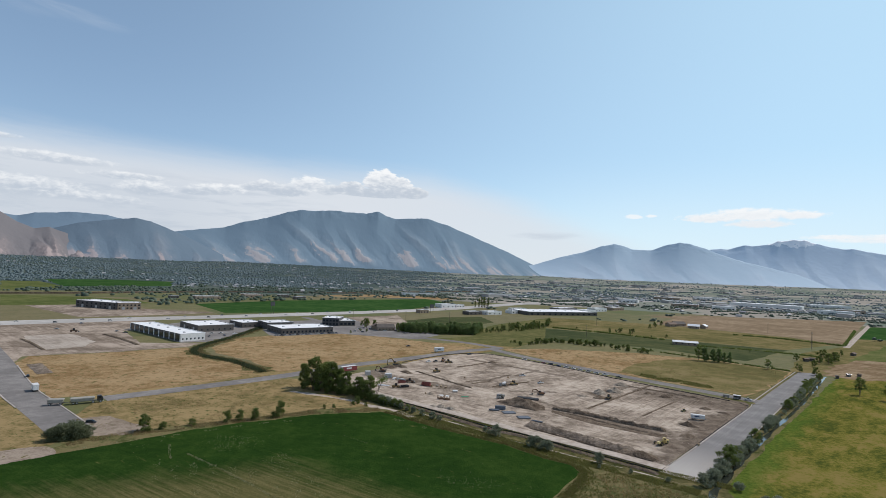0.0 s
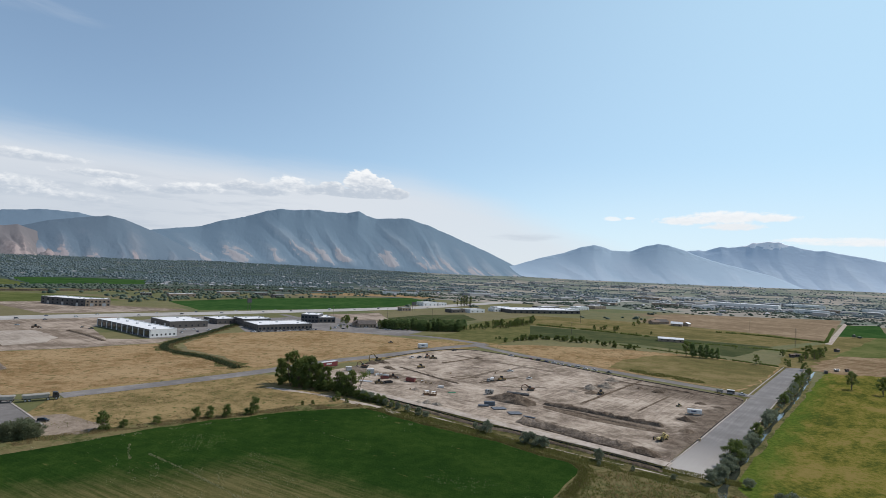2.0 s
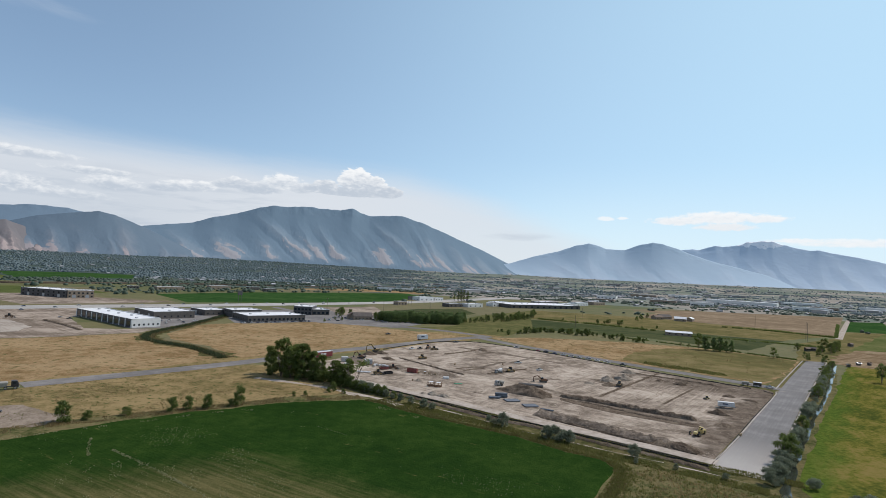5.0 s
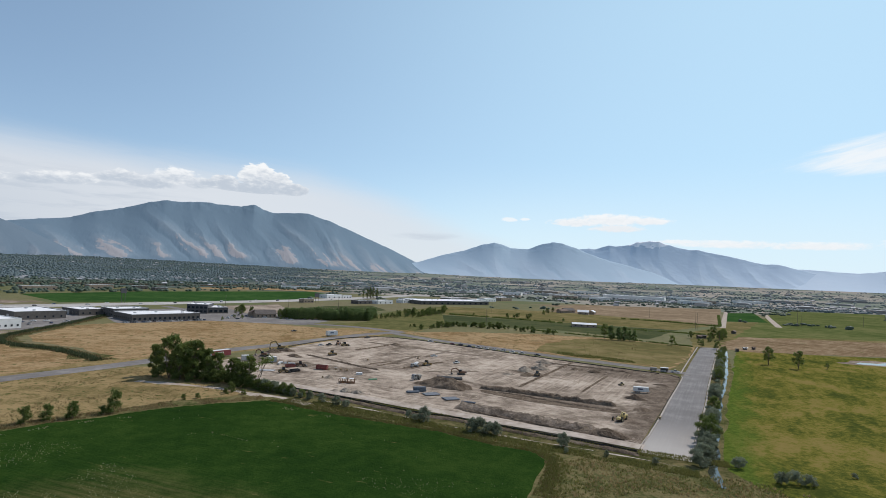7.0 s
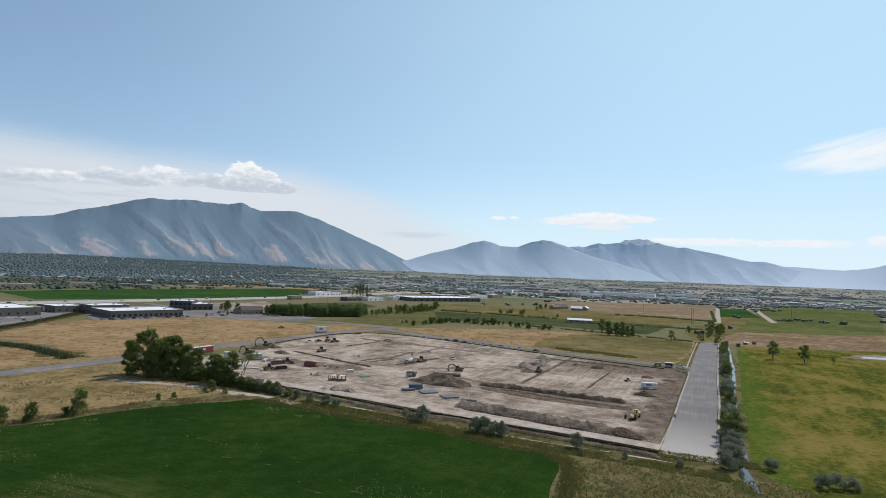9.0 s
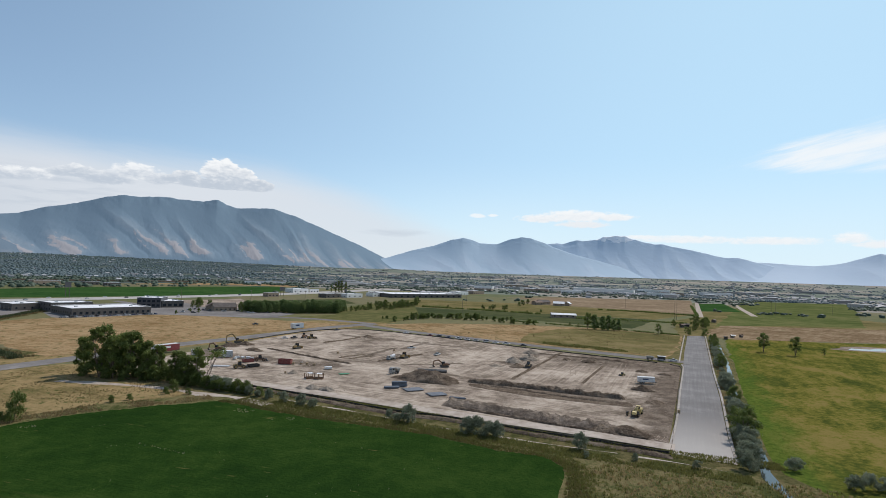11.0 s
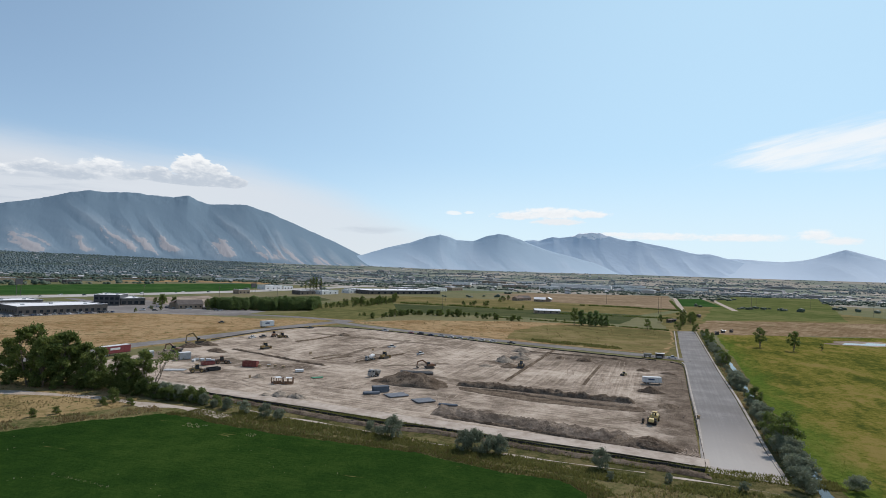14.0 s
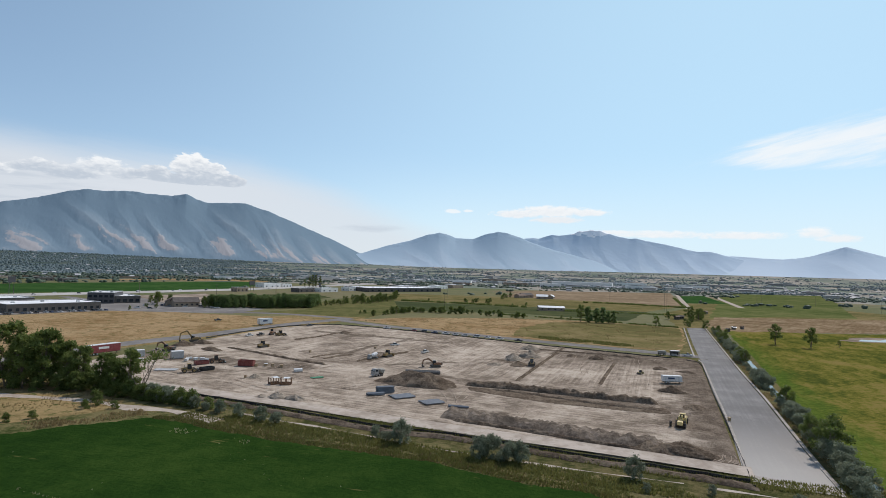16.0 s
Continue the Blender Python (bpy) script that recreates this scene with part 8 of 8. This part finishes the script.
def power_pole(x, y, h, turn):
    e = new("power_pole")
    v, f = tube_data([(0, 0, -0.2), (0, 0, h * 0.5), (0, 0, h)], [0.19, 0.16, 0.12], 8)
    piece("pole", (v, f + [tuple(range(16, 24))]), POLE, e)
    piece("crossarm", box_data((-1.3, -0.07, h - 0.9), (1.3, 0.07, h - 0.75)), POLE, e)
    for k in (-1.1, 0.0, 1.1):
        piece("insulator", drum((k, 0, h - 0.75), (k, 0, h - 0.5), 0.07, 0.05, 8), GREY_METAL, e)
    return set_down(e, x, y, turn, "weathered wooden power pole in a field", "power pole", "power poles", 0.0)


for x, y, h in ((366, 538, 17), (357, 524, 17), (150, 560, 12), (200, 700, 12), (560, 600, 18), (566, 612, 18), (640, 520, 14), (700, 640, 14), (-40, 620, 14), (-100, 620, 14), (10, 640, 14), (420, 700, 13)):
    power_pole(x, y, h, 40)


def road_sign(x, y, w, h, top):
    e = new("roadside_sign")
    for s in (-w * 0.3, w * 0.3):
        piece("post", box_data((s - 0.15, -0.15, 0), (s + 0.15, 0.15, top - h)), STEEL, e)
    piece("board", box_data((-w / 2, -0.25, top - h), (w / 2, 0.25, top)), DARK_WALL, e, "dark plain sign board", 0.05)
    return set_down(e, x, y, 50, "tall dark roadside sign on posts", "sign", "roadside signs", 0.0)


for x, y, w, h, top in ((-207, 668, 6, 5, 15), (-14, 800, 9, 5, 12), (70, 840, 5, 3, 10)):
    road_sign(x, y, w, h, top)

# ---- the far town: nobody could count its houses and trees ----
def in_fields(x, y):
    for pts in FIELDS:
        if inside(x, y, pts):
            return True
    return False


FIELDS = [[(-349, 769), (-258, 652), (-64, 797), (12, 1040), (-27, 1187), (-267, 932)], [(-864, 1140), (-942, 1670), (-700, 1238), (-716, 946)], [(-582, 772), (-516, 876), (-410, 767), (-455, 682), (-490, 652), (-640, 600)],
          [(-510, 629), (-453, 678), (-398, 752), (-463, 804), (-576, 817), (-639, 787)], [(-717, 882), (-707, 1002), (-747, 1074), (-924, 1243), (-972, 1194)], [(-747, 1074), (-632, 1265), (-759, 1541), (-924, 1505), (-995, 1352)],
          [(300, 770), (417, 655), (432, 585), (808, 1036), (457, 1000)], [(506, 664), (575, 667), (782, 920), (690, 883)], [(592, 671), (642, 565), (1255, 1049), (1000, 1060)], [(122, 640), (330, 520), (430, 590), (415, 650), (300, 760), (160, 800)],
          [(-380, 500), (-220, 640), (-20, 870), (200, 1210), (440, 1430), (470, 1410), (230, 1190), (10, 850), (-190, 620), (-340, 460)]]


def town():
    r = np.random.default_rng(77)
    base = [(0, 0, 1), (0.894, 0, 0.447), (0.276, 0.851, 0.447), (-0.724, 0.526, 0.447), (-0.724, -0.526, 0.447), (0.276, -0.851, 0.447),
            (0.724, 0.526, -0.447), (-0.276, 0.851, -0.447), (-0.894, 0, -0.447), (-0.276, -0.851, -0.447), (0.724, -0.526, -0.447)]
    tri = [(0, 1, 2), (0, 2, 3), (0, 3, 4), (0, 4, 5), (0, 5, 1), (1, 6, 2), (2, 7, 3), (3, 8, 4), (4, 9, 5), (5, 10, 1), (2, 6, 7), (3, 7, 8), (4, 8, 9), (5, 9, 10), (1, 10, 6)]
    wv, wf, rv, rf = [], [], [], []
    base = np.array(base)

    blobs = []

    def blob(x, y, z, s, h):
        blobs.append((x, y, z + bench_lift(x, y), s, h))

    def crowns_mesh(rows):
        rows = np.array(rows)
        n = len(rows)
        v = base[None] * (0.75 + 0.5 * r.random((n, 11, 1))) * rows[:, None, [3, 3, 4]] + rows[:, None, :3]
        f = np.array(tri)[None] + 11 * np.arange(n)[:, None, None]
        return v.reshape(-1, 3).tolist(), f.reshape(-1, 3).tolist()

    def house(x, y, l, d, h, t, rise):
        c, s, lift = math.cos(t), math.sin(t), bench_lift(x, y)

        def at(px, py, pz):
            return (x + px * c - py * s, y + px * s + py * c, pz + lift)
        k = len(wv)
        wv.extend([at(-l, -d, 0), at(l, -d, 0), at(l, d, 0), at(-l, d, 0), at(-l, -d, h), at(l, -d, h), at(l, d, h), at(-l, d, h)])
        wf.extend([(k, k + 1, k + 5, k + 4), (k + 1, k + 2, k + 6, k + 5), (k + 2, k + 3, k + 7, k + 6), (k + 3, k, k + 4, k + 7)])
        k = len(rv)
        rv.extend([at(-l - 0.4, -d - 0.4, h), at(l + 0.4, -d - 0.4, h), at(l + 0.4, d + 0.4, h), at(-l - 0.4, d + 0.4, h), at(-l - 0.4, 0, h + rise), at(l + 0.4, 0, h + rise)])
        rf.extend([(k, k + 1, k + 5, k + 4), (k + 2, k + 3, k + 4, k + 5), (k + 1, k + 2, k + 5), (k + 3, k, k + 4)])

    def crown(x, y, s, n, tall=1.0):
        for _ in range(n):
            blob(x + r.normal() * s * 0.9, y + r.normal() * s * 0.9, s * tall * (0.35 + 0.3 * r.random()), s * (0.8 + 0.5 * r.random()), s * tall * (0.45 + 0.35 * r.random()))

    def villa(x, y):
        house(x, y, float(r.uniform(3.2, 6)), float(r.uniform(2.6, 4)), float(r.uniform(1.8, 3.0)), 0.7 + (r.random() < 0.5) * 1.57 + r.normal() * 0.1, float(r.uniform(1.2, 2.6)))

    for _ in range(105000):
        a, dist = radians(float(r.uniform(-47, 61))), 820 + 3400 * float(r.random()) ** 1.1
        x, y, deg = dist * math.sin(a), dist * math.cos(a), math.degrees(a)
        grove = noise.noise(Vector((x / 420, y / 150, 4))) + 0.7 * noise.noise(Vector((x / 130, y / 60, 7)))
        estate = noise.noise(Vector((x / 380, y / 160, 14))) + 0.5 * noise.noise(Vector((x / 120, y / 120, 17)))
        leafy = max(0.0, min(1.0, (4 - deg) / 16))
        far = max(0.0, min(1.0, (dist - 1150) / 700))
        deep = max(0.0, min(1.0, (dist - 1450) / 450))
        if in_fields(x, y):
            continue
        if r.random() < (0.50 * leafy * deep + 0.12 * leafy + 0.03) + (0.5 * leafy + 0.46) * grove * (0.25 + 0.75 * far):
            crown(x, y, float(1.7 + 2.2 * r.random() ** 1.4) * (1 + 0.25 * deep), 1 if dist > 1600 else 2, 1.1)
        elif r.random() < (0.03 + (0.18 + 0.12 * leafy) * estate) * far * (0.8 if dist < 2100 else 0.25):
            if leafy < 0.5 and r.random() < 0.06:
                house(x, y, float(r.uniform(9, 24)), float(r.uniform(6, 11)), float(r.uniform(3, 5)), 0.7 + (r.random() < 0.5) * 1.57, 0.4)
            else:
                villa(x, y)
    # rows of trees along lanes and ditches
    for _ in range(420):
        a, dist = radians(float(r.uniform(-44, 58))), float(r.uniform(1150, 3300))
        x, y = dist * math.sin(a), dist * math.cos(a)
        t, size = radians(40 if r.random() < 0.4 else 130) + r.normal() * 0.06, float(1.5 + 1.6 * r.random())
        for k in range(int(r.uniform(10, 60))):
            px, py = x + k * 5.5 * math.cos(t) + r.normal() * 2, y + k * 5.5 * math.sin(t) + r.normal() * 2
            if r.random() < 0.8 and not in_fields(px, py):
                crown(px, py, size * (0.7 + 0.6 * float(r.random())), 2)
    # long pale sheds and depots beyond the fields
    for _ in range(60):
        a, dist = radians(float(r.uniform(2, 52))), float(r.uniform(1400, 3200))
        x, y = dist * math.sin(a), dist * math.cos(a)
        if not in_fields(x, y):
            house(x, y, float(r.uniform(12, 50)), float(r.uniform(8, 18)), float(r.uniform(5, 8)), 0.75 + (r.random() < 0.3) * 1.57, 0.5)
    walls = leaf_mat("far_house_walls", (0.2, 0.19, 0.18), (0.46, 0.44, 0.41), 0.0)
    roofs = leaf_mat("far_house_roofs", (0.13, 0.13, 0.135), (0.44, 0.44, 0.44), 0.0)
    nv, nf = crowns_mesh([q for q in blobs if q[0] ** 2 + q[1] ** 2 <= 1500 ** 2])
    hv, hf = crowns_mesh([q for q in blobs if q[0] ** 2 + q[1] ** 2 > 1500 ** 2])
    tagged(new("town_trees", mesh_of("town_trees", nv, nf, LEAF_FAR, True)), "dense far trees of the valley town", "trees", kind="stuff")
    tagged(new("town_trees", mesh_of("town_trees", hv, hf, LEAF_HAZE, True)), "distant trees tinted blue-green for haze at the valley's edge", "trees", kind="stuff")
    tagged(new("town_houses", mesh_of("town_houses", wv, wf, walls)), "far houses of the valley town", "houses", kind="stuff")
    tagged(new("town_roofs", mesh_of("town_roofs", rv, rf, roofs)), "far pale and grey roofs of the valley town", "roofs", kind="stuff")


town()
